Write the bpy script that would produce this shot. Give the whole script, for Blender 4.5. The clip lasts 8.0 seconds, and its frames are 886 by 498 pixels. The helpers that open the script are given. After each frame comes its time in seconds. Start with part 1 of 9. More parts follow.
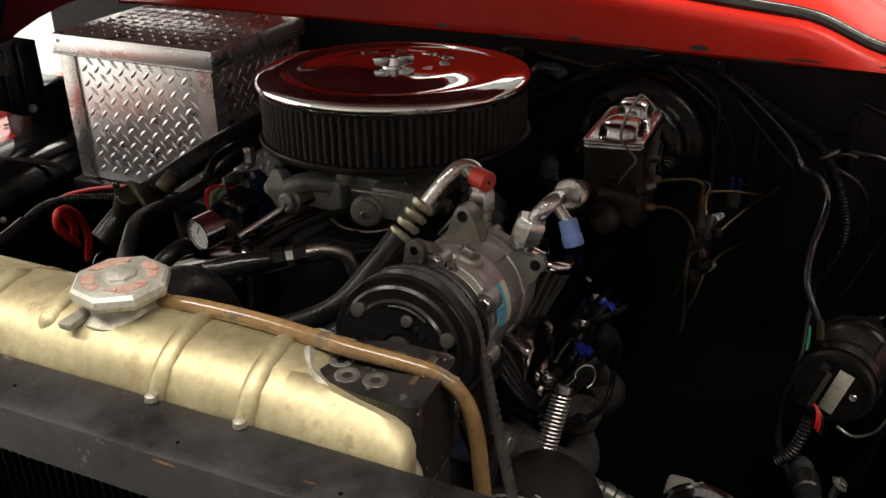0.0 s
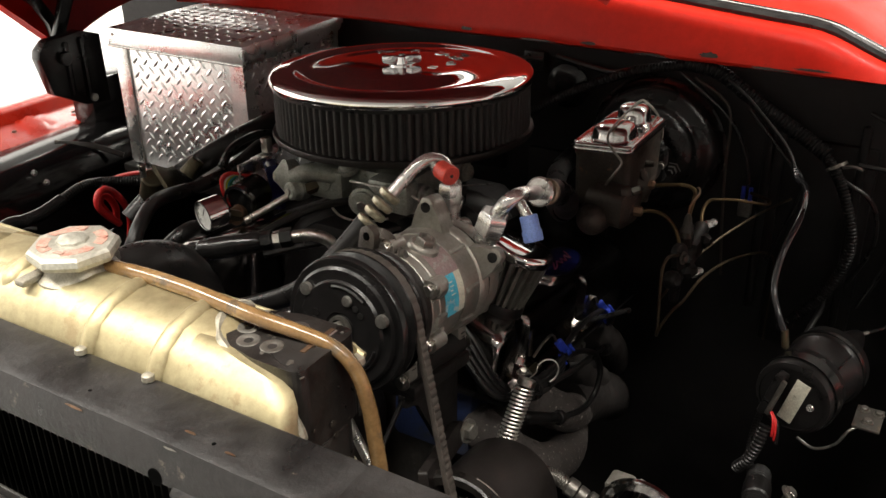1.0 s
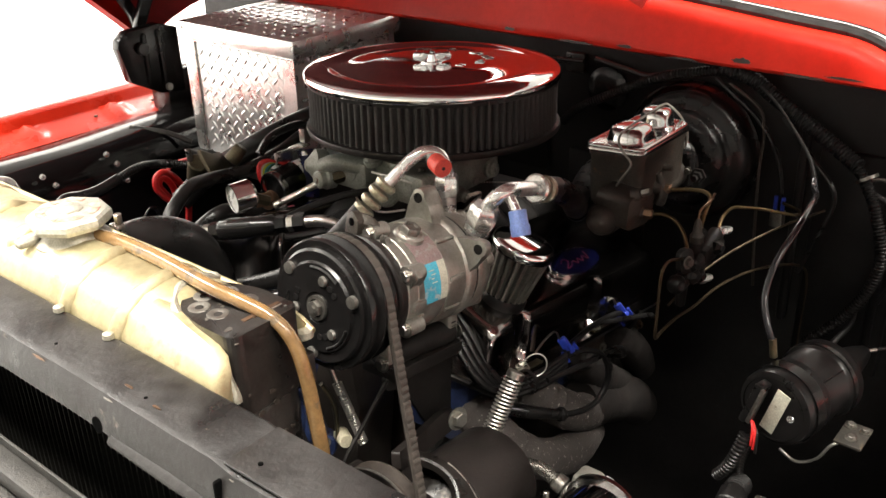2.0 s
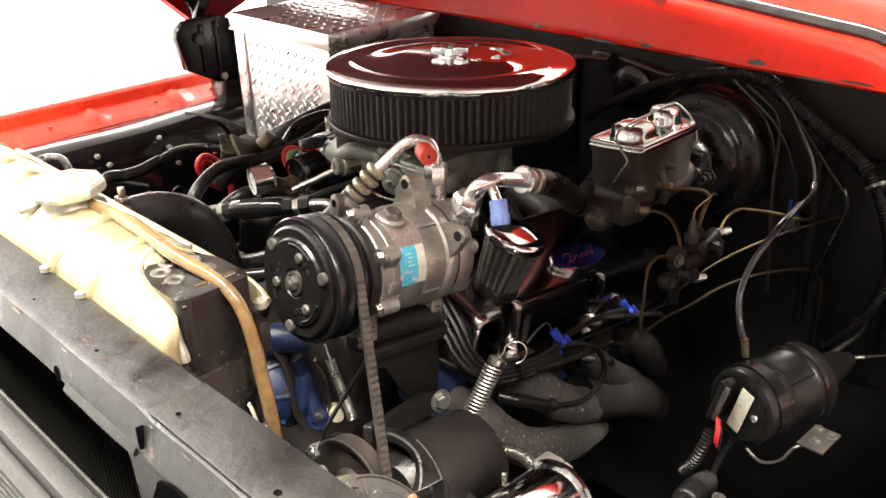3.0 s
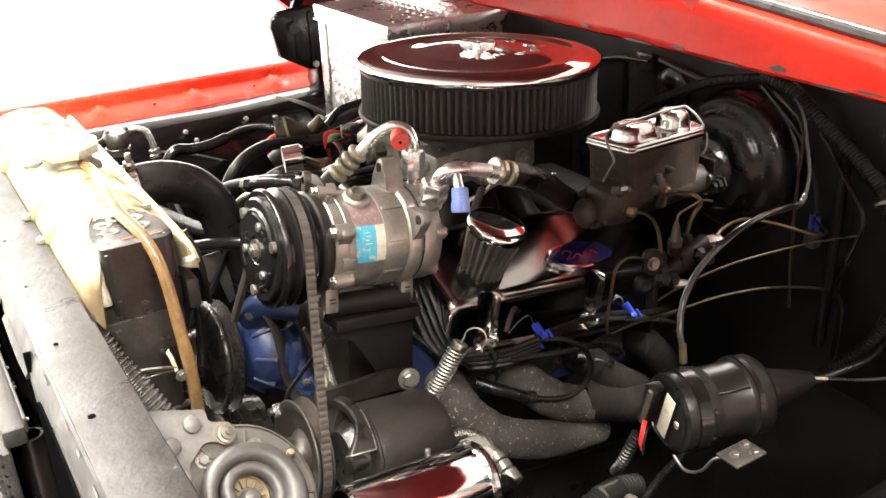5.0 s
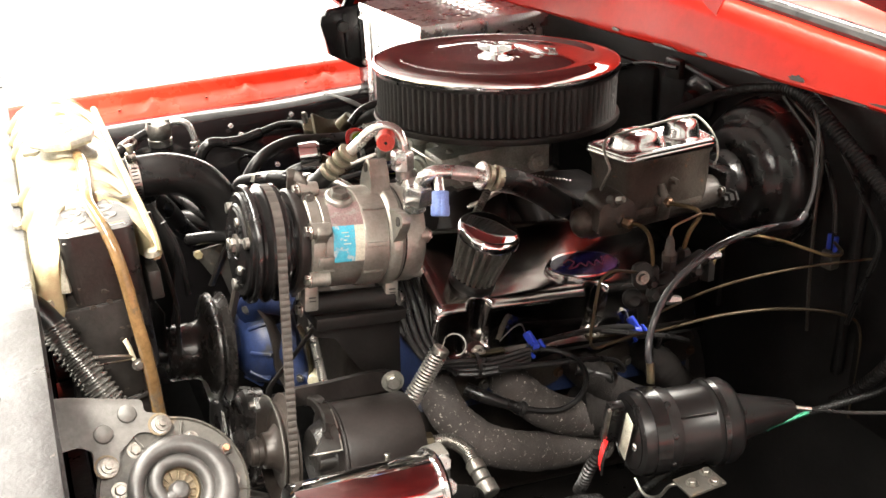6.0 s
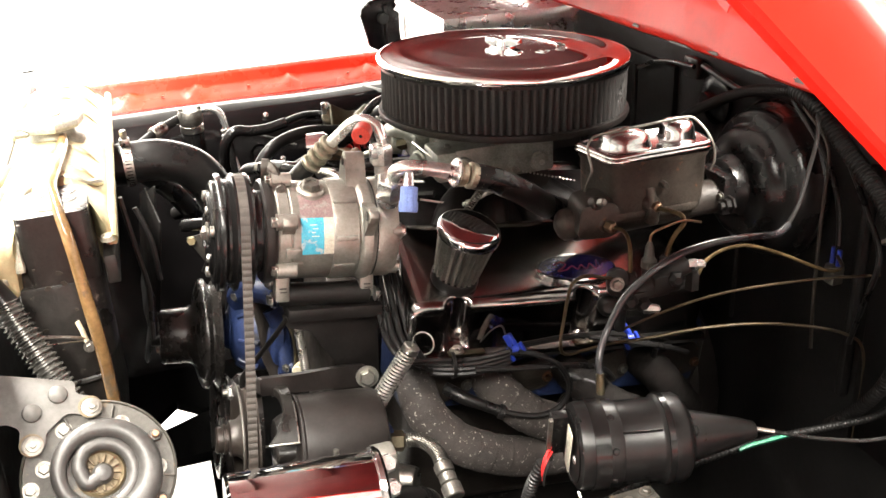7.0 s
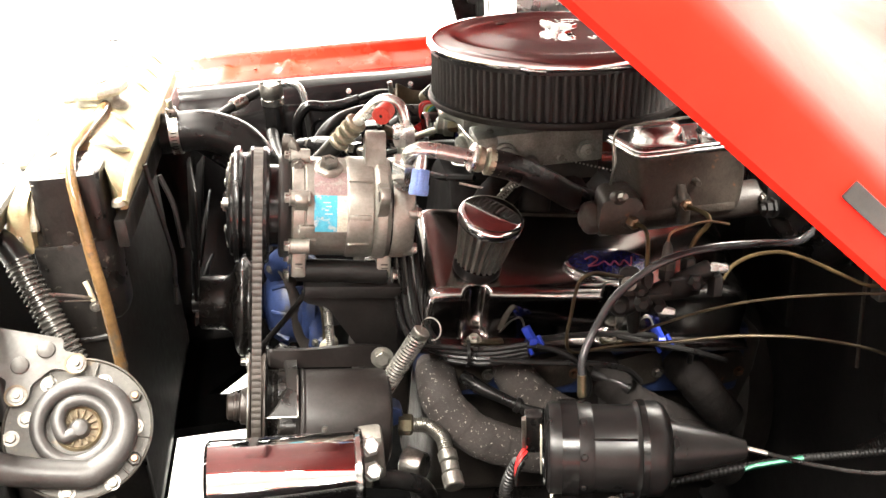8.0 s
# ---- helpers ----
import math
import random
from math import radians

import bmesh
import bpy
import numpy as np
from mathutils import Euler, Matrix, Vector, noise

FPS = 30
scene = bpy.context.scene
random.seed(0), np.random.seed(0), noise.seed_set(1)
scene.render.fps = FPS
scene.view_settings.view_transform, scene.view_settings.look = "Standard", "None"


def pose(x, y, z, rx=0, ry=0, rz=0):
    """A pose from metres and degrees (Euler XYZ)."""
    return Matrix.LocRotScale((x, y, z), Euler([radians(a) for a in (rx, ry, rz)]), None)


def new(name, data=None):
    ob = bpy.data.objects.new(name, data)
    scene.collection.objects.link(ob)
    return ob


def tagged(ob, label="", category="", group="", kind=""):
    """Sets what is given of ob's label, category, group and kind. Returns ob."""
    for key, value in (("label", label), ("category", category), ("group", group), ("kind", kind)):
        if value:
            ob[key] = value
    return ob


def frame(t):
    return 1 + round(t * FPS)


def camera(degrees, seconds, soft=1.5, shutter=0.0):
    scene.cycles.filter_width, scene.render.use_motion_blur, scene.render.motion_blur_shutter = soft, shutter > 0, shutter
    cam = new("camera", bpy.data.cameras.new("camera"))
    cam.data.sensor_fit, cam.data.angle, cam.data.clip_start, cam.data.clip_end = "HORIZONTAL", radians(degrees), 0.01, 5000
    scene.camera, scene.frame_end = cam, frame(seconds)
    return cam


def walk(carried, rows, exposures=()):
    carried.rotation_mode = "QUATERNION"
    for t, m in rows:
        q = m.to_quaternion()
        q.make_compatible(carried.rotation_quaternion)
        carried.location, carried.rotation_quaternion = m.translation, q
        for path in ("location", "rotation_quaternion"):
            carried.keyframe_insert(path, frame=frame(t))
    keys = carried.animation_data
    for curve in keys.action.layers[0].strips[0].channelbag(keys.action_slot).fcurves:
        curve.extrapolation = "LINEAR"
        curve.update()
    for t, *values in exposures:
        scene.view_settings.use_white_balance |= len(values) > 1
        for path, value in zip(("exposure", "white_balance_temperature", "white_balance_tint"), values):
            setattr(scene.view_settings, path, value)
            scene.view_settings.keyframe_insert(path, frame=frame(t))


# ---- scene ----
cam = camera(50.9, 8.0, soft=1.5)
METRES, EYE, TILT, LEAN, TURN = 1.09, 1.45, -26.75, 0.56, -66.15
ROWS = [
    (0.0, 0.0, 0.0, 0.0, 0.0, 0.0, -0.0),
    (0.5, 0.0728, -0.0179, -0.0076, 3.22, 0.37, -1.35),
    (1.0, 0.1369, -0.0285, -0.0128, 6.77, 0.27, -2.92),
    (1.5, 0.203, -0.0335, -0.0156, 10.62, 0.19, -4.54),
    (3.0, 0.3799, -0.0295, -0.0168, 20.19, -0.77, -8.63),
    (3.5, 0.4486, -0.0293, -0.0165, 23.1, -1.06, -9.82),
    (4.0, 0.5027, -0.0162, -0.0116, 25.44, -1.41, -10.71),
    (5.5, 0.6385, 0.0716, 0.0231, 35.31, -3.7, -14.17),
    (6.0, 0.6852, 0.1152, 0.0417, 38.56, -4.5, -15.21),
    (6.5, 0.7288, 0.1619, 0.0612, 41.71, -5.51, -16.16),
    (7.0, 0.7649, 0.2087, 0.0793, 44.98, -6.69, -17.06),
    (7.5, 0.7977, 0.2569, 0.099, 49.42, -8.39, -18.25),
    (8.0, 0.8315, 0.3127, 0.1209, 54.66, -10.83, -19.48),
]
walk(cam, [(t, pose(0, 0, EYE, TILT, LEAN, TURN) @ pose(METRES * x, METRES * y, METRES * z, 90 + pitch, roll, yaw)) for t, x, y, z, yaw, pitch, roll in ROWS],
     exposures=[(0.0, -0.96), (0.5, -0.60), (1.0, -0.26), (1.5, 0.22), (3.0, 1.16), (3.5, 1.30), (4.0, 1.40), (5.5, 1.48), (6.5, 1.61), (8.0, 1.92)])

# ---- world and lights ----
world = bpy.data.worlds.new("world")
scene.world = world
world.use_nodes = True
world.node_tree.nodes["Background"].inputs[0].default_value = (0.9, 0.95, 1.0, 1)
world.node_tree.nodes["Background"].inputs[1].default_value = 0.02

# Unseen ceiling lamps, added and placed to shape the light on the truck.
LAMPS = [(-0.25, -1.7, 90), (-0.25, 0.5, 125), (-0.25, 2.7, 160), (0.8, -2.3, 42), (1.9, -1.3, 160), (3.2, 2.7, 60)]
CEILING = 3.3
for lx, ly, watts in LAMPS:
    lamp_data = bpy.data.lights.new("added_ceiling_lamp", "AREA")
    lamp_data.shape, lamp_data.size, lamp_data.size_y = "RECTANGLE", 0.5, 1.6
    lamp_data.energy, lamp_data.color = watts, (1.0, 0.95, 0.86)
    lamp = new("added_ceiling_lamp", lamp_data)
    lamp.matrix_world = pose(lx, ly, CEILING - 0.095)

# ---- materials ----
def nodes_of(name):
    m = bpy.data.materials.new(name)
    m.use_nodes = True
    return m, m.node_tree, m.node_tree.nodes["Principled BSDF"]


def noise_node(t, scale, detail=5.0, rough=0.6, stretch=None):
    co = t.nodes.new("ShaderNodeTexCoord")
    mp = t.nodes.new("ShaderNodeMapping")
    if stretch:
        mp.inputs["Scale"].default_value = stretch
    n = t.nodes.new("ShaderNodeTexNoise")
    n.inputs["Scale"].default_value, n.inputs["Detail"].default_value, n.inputs["Roughness"].default_value = scale, detail, rough
    t.links.new(co.outputs["Object"], mp.inputs[0])
    t.links.new(mp.outputs[0], n.inputs["Vector"])
    return n


def ramp_node(t, src, stops):
    r = t.nodes.new("ShaderNodeValToRGB")
    e = r.color_ramp.elements
    e[0].position, e[0].color = stops[0][0], (*stops[0][1], 1)
    e[1].position, e[1].color = stops[-1][0], (*stops[-1][1], 1)
    for pos, col in stops[1:-1]:
        e.new(pos).color = (*col, 1)
    t.links.new(src, r.inputs[0])
    return r


def mix_node(t, fac, a, b):
    m = t.nodes.new("ShaderNodeMix")
    m.data_type = "RGBA"
    for slot, v in ((0, fac), (6, a), (7, b)):
        if isinstance(v, (int, float)):
            m.inputs[slot].default_value = v
        elif isinstance(v, tuple):
            m.inputs[slot].default_value = (*v, 1)
        else:
            t.links.new(v, m.inputs[slot])
    return m.outputs[2]


def surface(name, col, col2=None, rough=0.5, metal=0.0, scale=25.0, bump=0.15, bscale=220.0, rvar=0.12, coat=0.0,
            wear=None, wear_at=0.62, wscale=14.0, stretch=None, spec=0.5, grit=0.7):
    """A worn surface: two tones at a middle scale, fine relief, uneven gloss and, where wear is given, patches of it."""
    m, t, b = nodes_of(name)
    col2 = col2 or tuple(c * 0.7 for c in col)
    n1 = noise_node(t, scale, stretch=stretch)
    base = ramp_node(t, n1.outputs["Fac"], [(0.32, col2), (0.66, col)]).outputs[0]
    if wear:
        n3 = noise_node(t, wscale, 8.0, 0.7)
        mask = ramp_node(t, n3.outputs["Fac"], [(wear_at, (0, 0, 0)), (wear_at + 0.06, (1, 1, 1))]).outputs[0]
        base = mix_node(t, mask, base, wear)
    n4 = noise_node(t, scale * 9.0, 6.0, 0.7, stretch)
    grime = ramp_node(t, n4.outputs["Fac"], [(0.30, (0.55, 0.53, 0.50)), (0.62, (1.12, 1.12, 1.12))]).outputs[0]
    mul = t.nodes.new("ShaderNodeMix")
    mul.data_type, mul.blend_type = "RGBA", "MULTIPLY"
    mul.inputs[0].default_value = grit
    t.links.new(base, mul.inputs[6])
    t.links.new(grime, mul.inputs[7])
    t.links.new(mul.outputs[2], b.inputs["Base Color"])
    n2 = noise_node(t, bscale, 4.0, 0.6, stretch)
    rr = ramp_node(t, n1.outputs["Fac"], [(0.25, (max(rough - rvar, 0.02),) * 3), (0.75, (min(rough + rvar, 1.0),) * 3)])
    t.links.new(rr.outputs[0], b.inputs["Roughness"])
    b.inputs["Metallic"].default_value = metal
    b.inputs["Specular IOR Level"].default_value = spec
    b.inputs["Coat Weight"].default_value = coat
    b.inputs["Coat Roughness"].default_value = 0.08
    if bump:
        bp = t.nodes.new("ShaderNodeBump")
        bp.inputs["Strength"].default_value, bp.inputs["Distance"].default_value = bump, 0.001
        both = t.nodes.new("ShaderNodeMath")
        both.operation = "MULTIPLY_ADD"
        t.links.new(n4.outputs["Fac"], both.inputs[0])
        both.inputs[1].default_value = 0.8
        t.links.new(n2.outputs["Fac"], both.inputs[2])
        t.links.new(both.outputs[0], bp.inputs["Height"])
        t.links.new(bp.outputs[0], b.inputs["Normal"])
    return m


RED = surface("red_paint", (0.50, 0.024, 0.007), (0.44, 0.018, 0.006), 0.26, 0, 9, 0.05, 60, 0.08, 0.15, wear=(0.12, 0.008, 0.008), wear_at=0.71, wscale=30, spec=0.36, grit=0.15)
RED_HOOD = surface("red_paint_flat", (0.47, 0.0085, 0.004), (0.42, 0.0070, 0.003), 0.42, 0, 9, 0.05, 60, 0.08, 0.0, wear=(0.36, 0.007, 0.003), wear_at=0.71, wscale=30, spec=0.055, grit=0.12)
RED_COWL = surface("red_paint_dusty", (0.46, 0.018, 0.009), (0.40, 0.013, 0.007), 0.38, 0, 9, 0.08, 90, 0.1, 0.0, wear=(0.10, 0.007, 0.007), wear_at=0.66, wscale=30, spec=0.16, grit=0.3)
# Underside red darkened well below the outer paint to keep its reflections deep.
RED_INNER = surface("red_paint_darkened", (0.125, 0.011, 0.012), (0.095, 0.008, 0.009), 0.4, 0, 7, 0.1, 120, 0.1, 0.2)
APRON = surface("black_enamel", (0.006, 0.0053, 0.0056), (0.0035, 0.0032, 0.0033), 0.13, 0, 14, 0.08, 40, 0.07, 0.0, spec=0.32, grit=0.4)
BLACK_GLOSS = surface("black_gloss_paint", (0.010, 0.009, 0.009), (0.005, 0.005, 0.005), 0.22, 0, 22, 0.12, 70, 0.09, 0.05, spec=0.34)
BLACK_SATIN = surface("black_satin_paint", (0.0155, 0.0138, 0.013), (0.0085, 0.0076, 0.007), 0.33, 0, 26, 0.16, 160, 0.13, spec=0.38, wear=(0.04, 0.032, 0.026), wear_at=0.68, wscale=34)
BLACK_DUSTY = surface("black_dusty_paint", (0.016, 0.0138, 0.0122), (0.006, 0.0052, 0.0048), 0.37, 0, 24, 0.3, 140, 0.2, wear=(0.12, 0.105, 0.088), wear_at=0.61, wscale=30, spec=0.36, grit=1.0)
FIREWALL = surface("black_firewall_paint", (0.0125, 0.0115, 0.0115), (0.006, 0.0056, 0.0056), 0.5, 0, 14, 0.35, 60, 0.14, spec=0.10, wear=(0.022, 0.02, 0.019), wear_at=0.64, wscale=26)
BOOSTER_BLACK = surface("booster_black_paint", (0.0085, 0.0080, 0.0080), (0.005, 0.0047, 0.0047), 0.28, 0, 22, 0.12, 70, 0.09, 0.0, spec=0.26)
MESH_WIRE = surface("wire_mesh", (0.20, 0.195, 0.175), (0.12, 0.115, 0.10), 0.42, 0.75, 60, 0.5, 900, 0.1)
GREY_DUCT = surface("shiny_grey_duct", (0.13, 0.124, 0.115), (0.08, 0.076, 0.07), 0.26, 0.6, 30, 0.1, 300, 0.1, spec=0.6)
RUBBER = surface("black_rubber", (0.0105, 0.0098, 0.0096), (0.006, 0.0056, 0.0056), 0.32, 0, 30, 0.14, 300, 0.13, spec=0.28)
LOOM = surface("dusty_loom_plastic", (0.0085, 0.008, 0.0078), (0.0052, 0.0048, 0.0048), 0.46, 0, 30, 0.06, 300, 0.1, spec=0.14)
PLASTIC = surface("black_plastic", (0.0105, 0.0098, 0.0097), (0.0065, 0.006, 0.006), 0.32, 0, 30, 0.06, 300, 0.1, spec=0.3)
PLEAT = surface("black_pleated_cotton", (0.030, 0.027, 0.026), (0.014, 0.0125, 0.012), 0.7, 0, 60, 0.5, 420, 0.1, wear=(0.08, 0.07, 0.065), wear_at=0.67, wscale=90)
CHROME = surface("chrome", (0.82, 0.81, 0.81), (0.76, 0.75, 0.75), 0.06, 1.0, 8, 0.02, 60, 0.04, grit=0.1)
CHROME_SOFT = surface("aged_chrome", (0.60, 0.59, 0.585), (0.48, 0.465, 0.45), 0.14, 1.0, 20, 0.06, 120, 0.08)
STEEL = surface("zinc_steel", (0.62, 0.60, 0.56), (0.40, 0.38, 0.35), 0.32, 1.0, 40, 0.12, 250, 0.12)
SPRING_STEEL = surface("spring_steel", (0.60, 0.58, 0.54), (0.44, 0.42, 0.39), 0.30, 0.82, 60, 0.1, 300, 0.08)
DULL_STEEL = surface("dull_steel", (0.25, 0.24, 0.22), (0.14, 0.13, 0.115), 0.42, 0.85, 30, 0.2, 250, 0.12, wear=(0.13, 0.07, 0.04), wear_at=0.66, wscale=40)
ALU = surface("aluminium", (0.76, 0.755, 0.74), (0.64, 0.635, 0.62), 0.28, 0.85, 22, 0.12, 300, 0.1)
ALU_CAST = surface("cast_aluminium", (0.35, 0.335, 0.302), (0.255, 0.244, 0.218), 0.39, 0.74, 26, 0.2, 420, 0.10, wear=(0.17, 0.152, 0.13), wear_at=0.66, wscale=34, grit=0.4)
DIAMOND = surface("diamond_plate_aluminium", (0.94, 0.94, 0.94), (0.86, 0.86, 0.86), 0.30, 0.78, 30, 0.08, 150, 0.1, grit=0.3)
BRASS = surface("aged_brass", (0.46, 0.40, 0.245), (0.345, 0.29, 0.165), 0.52, 0.8, 13, 0.16, 60, 0.12, wear=(0.34, 0.27, 0.155), wear_at=0.58, wscale=26, grit=0.45)
SOLDER = surface("grey_solder", (0.36, 0.335, 0.27), (0.24, 0.225, 0.18), 0.45, 0.6, 60, 0.4, 160, 0.1)
BRASS_LINE = surface("brass_line", (0.105, 0.073, 0.036), (0.055, 0.037, 0.019), 0.46, 0.9, 60, 0.1, 300, 0.1)
# Darker copy of BRASS_LINE: shade on the far lines put into colour.
SHADED_LINE = surface("shaded_brass_line", (0.060, 0.042, 0.023), (0.030, 0.021, 0.012), 0.5, 0.7, 60, 0.15, 300, 0.1)
GROOVE_SHADE = surface("shaded_brass_groove", (0.165, 0.125, 0.062), (0.10, 0.075, 0.040), 0.6, 0.3, 40, 0.2, 120, 0.1)
COPPER = surface("brown_plated_steel", (0.20, 0.12, 0.075), (0.13, 0.08, 0.05), 0.4, 0.8, 60, 0.2, 300, 0.1)
IRON = surface("rusty_cast_iron", (0.052, 0.043, 0.035), (0.028, 0.023, 0.019), 0.46, 0.4, 26, 0.7, 260, 0.14, wear=(0.16, 0.070, 0.032), wear_at=0.61, wscale=40)
IRON_DARK = surface("dark_cast_iron", (0.034, 0.028, 0.024), (0.017, 0.014, 0.0125), 0.42, 0.25, 30, 0.4, 240, 0.15)
BLUE_PAINT = surface("blue_engine_paint", (0.018, 0.031, 0.092), (0.009, 0.016, 0.048), 0.40, 0, 26, 0.35, 140, 0.14, wear=(0.022, 0.022, 0.026), wear_at=0.58, wscale=34, grit=1.0)
BLUE_PLASTIC = surface("blue_plastic", (0.016, 0.040, 0.36), (0.012, 0.03, 0.28), 0.4, 0, 40, 0.05, 300, 0.08)
BLUE_CAP = surface("pale_blue_plastic", (0.20, 0.30, 0.66), (0.15, 0.24, 0.56), 0.42, 0, 60, 0.1, 300, 0.08)
RED_CAP = surface("red_plastic", (0.60, 0.060, 0.040), (0.48, 0.045, 0.03), 0.45, 0, 60, 0.1, 300, 0.08)
RED_WIRE = surface("red_insulation", (0.55, 0.02, 0.02), (0.4, 0.015, 0.015), 0.4, 0, 60, 0.05, 300, 0.08)
GREEN_WIRE = surface("green_insulation", (0.015, 0.17, 0.09), (0.015, 0.12, 0.07), 0.4, 0, 60, 0.05, 300, 0.08)
YELLOW_WIRE = surface("yellow_green_plastic", (0.50, 0.62, 0.03), (0.42, 0.5, 0.03), 0.4, 0, 60, 0.05, 300, 0.08)
# Darker copy of the wrap: shade over the rear pipes put into colour.
SHADED_WRAP = surface("shaded_header_wrap", (0.016, 0.0135, 0.0125), (0.009, 0.0077, 0.0072), 0.8, 0, 40, 1.0, 560, 0.1, wear=(0.06, 0.052, 0.046), wear_at=0.64, wscale=190, spec=0.15)
WRAP = surface("header_wrap", (0.050, 0.041, 0.037), (0.028, 0.023, 0.021), 0.8, 0, 40, 1.0, 560, 0.1, wear=(0.46, 0.43, 0.39), wear_at=0.60, wscale=190)
AMBER = surface("amber_hose", (0.215, 0.130, 0.055), (0.12, 0.068, 0.028), 0.18, 0, 18, 0.06, 160, 0.08, wear=(0.10, 0.072, 0.045), wear_at=0.56, wscale=26)
CLEAR_HOSE = surface("smoky_clear_hose", (0.030, 0.030, 0.033), (0.014, 0.014, 0.016), 0.18, 0, 30, 0.03, 160, 0.06, spec=0.4)
SUPPORT = surface("worn_black_steel", (0.020, 0.0185, 0.018), (0.007, 0.0066, 0.0066), 0.44, 0, 15, 0.6, 80, 0.26, wear=(0.12, 0.098, 0.08), wear_at=0.64, wscale=26, spec=0.27)
FIN = surface("radiator_fin", (0.036, 0.034, 0.031), (0.016, 0.015, 0.014), 0.55, 0.4, 60, 0.5, 400, 0.1)
FIN_ALU = surface("condenser_fin", (0.045, 0.043, 0.040), (0.025, 0.024, 0.022), 0.5, 0.3, 60, 0.4, 400, 0.1)
HORN_MAT = surface("weathered_zinc", (0.062, 0.057, 0.049), (0.036, 0.034, 0.029), 0.54, 0.2, 26, 0.3, 240, 0.12, wear=(0.10, 0.075, 0.048), wear_at=0.57, wscale=34)
HORN_PLATE = surface("dull_zinc_plate", (0.084, 0.080, 0.074), (0.066, 0.063, 0.058), 0.55, 0.15, 18, 0.15, 240, 0.1)
HORN_RUST = surface("rust_stained_zinc", (0.15, 0.115, 0.065), (0.085, 0.062, 0.036), 0.6, 0.2, 60, 0.4, 240, 0.1)
COPPER_BRIGHT = surface("copper_stud", (0.46, 0.25, 0.16), (0.34, 0.17, 0.10), 0.4, 0.6, 60, 0.1, 300, 0.1)
HORN_COIL = surface("grey_horn_shell", (0.054, 0.0515, 0.049), (0.031, 0.0295, 0.028), 0.42, 0.2, 22, 0.2, 240, 0.1)
CARB = surface("grey_carburettor", (0.36, 0.37, 0.33), (0.22, 0.225, 0.20), 0.42, 0.3, 40, 0.3, 300, 0.1, wear=(0.14, 0.12, 0.09), wear_at=0.6, wscale=50)
CRIMP = surface("crimped_yellow_zinc", (0.42, 0.39, 0.30), (0.28, 0.255, 0.19), 0.34, 0.75, 40, 0.15, 300, 0.1)
OLIVE = surface("olive_chromate_steel", (0.095, 0.080, 0.048), (0.05, 0.042, 0.027), 0.4, 0.7, 40, 0.25, 300, 0.1)
FOIL = surface("foil_label", (0.66, 0.65, 0.54), (0.50, 0.49, 0.40), 0.45, 0.15, 60, 0.1, 300, 0.1, wear=(0.30, 0.28, 0.22), wear_at=0.62, wscale=80)
LABEL_BLUE = surface("cyan_label", (0.03, 0.34, 0.52), (0.10, 0.48, 0.62), 0.35, 0.1, 90, 0.05, 300, 0.1, wear=(0.42, 0.5, 0.52), wear_at=0.53, wscale=90)
LABEL_PINK = surface("faded_pink_label", (0.33, 0.25, 0.24), (0.30, 0.20, 0.21), 0.4, 0.4, 60, 0.05, 300, 0.1, wear=(0.36, 0.34, 0.31), wear_at=0.54, wscale=90)
BADGE_BLUE = surface("dark_blue_enamel", (0.008, 0.011, 0.075), (0.006, 0.008, 0.055), 0.2, 0, 40, 0.02, 200, 0.05, 0.4)
BADGE_RED = surface("red_enamel", (0.26, 0.03, 0.045), (0.20, 0.02, 0.04), 0.3, 0, 40, 0.02, 200, 0.05)
FLOOR_MAT = surface("white_epoxy_floor", (0.76, 0.76, 0.75), (0.70, 0.70, 0.69), 0.3, 0, 1.5, 0.05, 20, 0.1)
WALL_MAT = surface("white_wall_paint", (0.80, 0.80, 0.79), (0.76, 0.76, 0.75), 0.7, 0, 2, 0.1, 60, 0.1)
GREY_WALL = surface("grey_wall_paint", (0.34, 0.34, 0.34), (0.30, 0.30, 0.30), 0.7, 0, 2, 0.1, 60, 0.1)
CREAM = surface("cream_plastic", (0.62, 0.58, 0.42), (0.5, 0.46, 0.34), 0.5, 0, 40, 0.1, 200, 0.1)
CAP_MAT = surface("pressed_tin_cap", (0.56, 0.55, 0.48), (0.42, 0.41, 0.35), 0.42, 0.6, 30, 0.15, 200, 0.1)
CAP_PRINT = surface("faded_red_print", (0.40, 0.17, 0.13), (0.46, 0.38, 0.31), 0.5, 0.2, 160, 0.1, 300, 0.1)
GAUGE_FACE = surface("white_gauge_face", (0.72, 0.72, 0.70), (0.66, 0.66, 0.64), 0.4, 0, 30, 0.0, 300, 0.05)
# Near-black without gloss: shade of holes and gaps put into colour.
SHADE_BLACK = surface("shade_black", (0.003, 0.003, 0.003), (0.002, 0.002, 0.002), 0.9, 0, 30, 0.0, 300, 0.05, spec=0.0)
PUMP_BLACK = surface("matt_black_pump_paint", (0.0165, 0.0135, 0.0125), (0.009, 0.0073, 0.0068), 0.42, 0, 24, 0.25, 160, 0.16, wear=(0.045, 0.035, 0.029), wear_at=0.66, wscale=44, spec=0.3)
BELT = surface("worn_belt_rubber", (0.060, 0.050, 0.042), (0.030, 0.025, 0.022), 0.55, 0, 60, 0.2, 300, 0.1)
DUSTY_PULLEY = surface("dusty_brown_pulley", (0.050, 0.040, 0.034), (0.026, 0.021, 0.018), 0.40, 0.3, 30, 0.2, 160, 0.12, wear=(0.13, 0.11, 0.09), wear_at=0.64, wscale=40, spec=0.5)
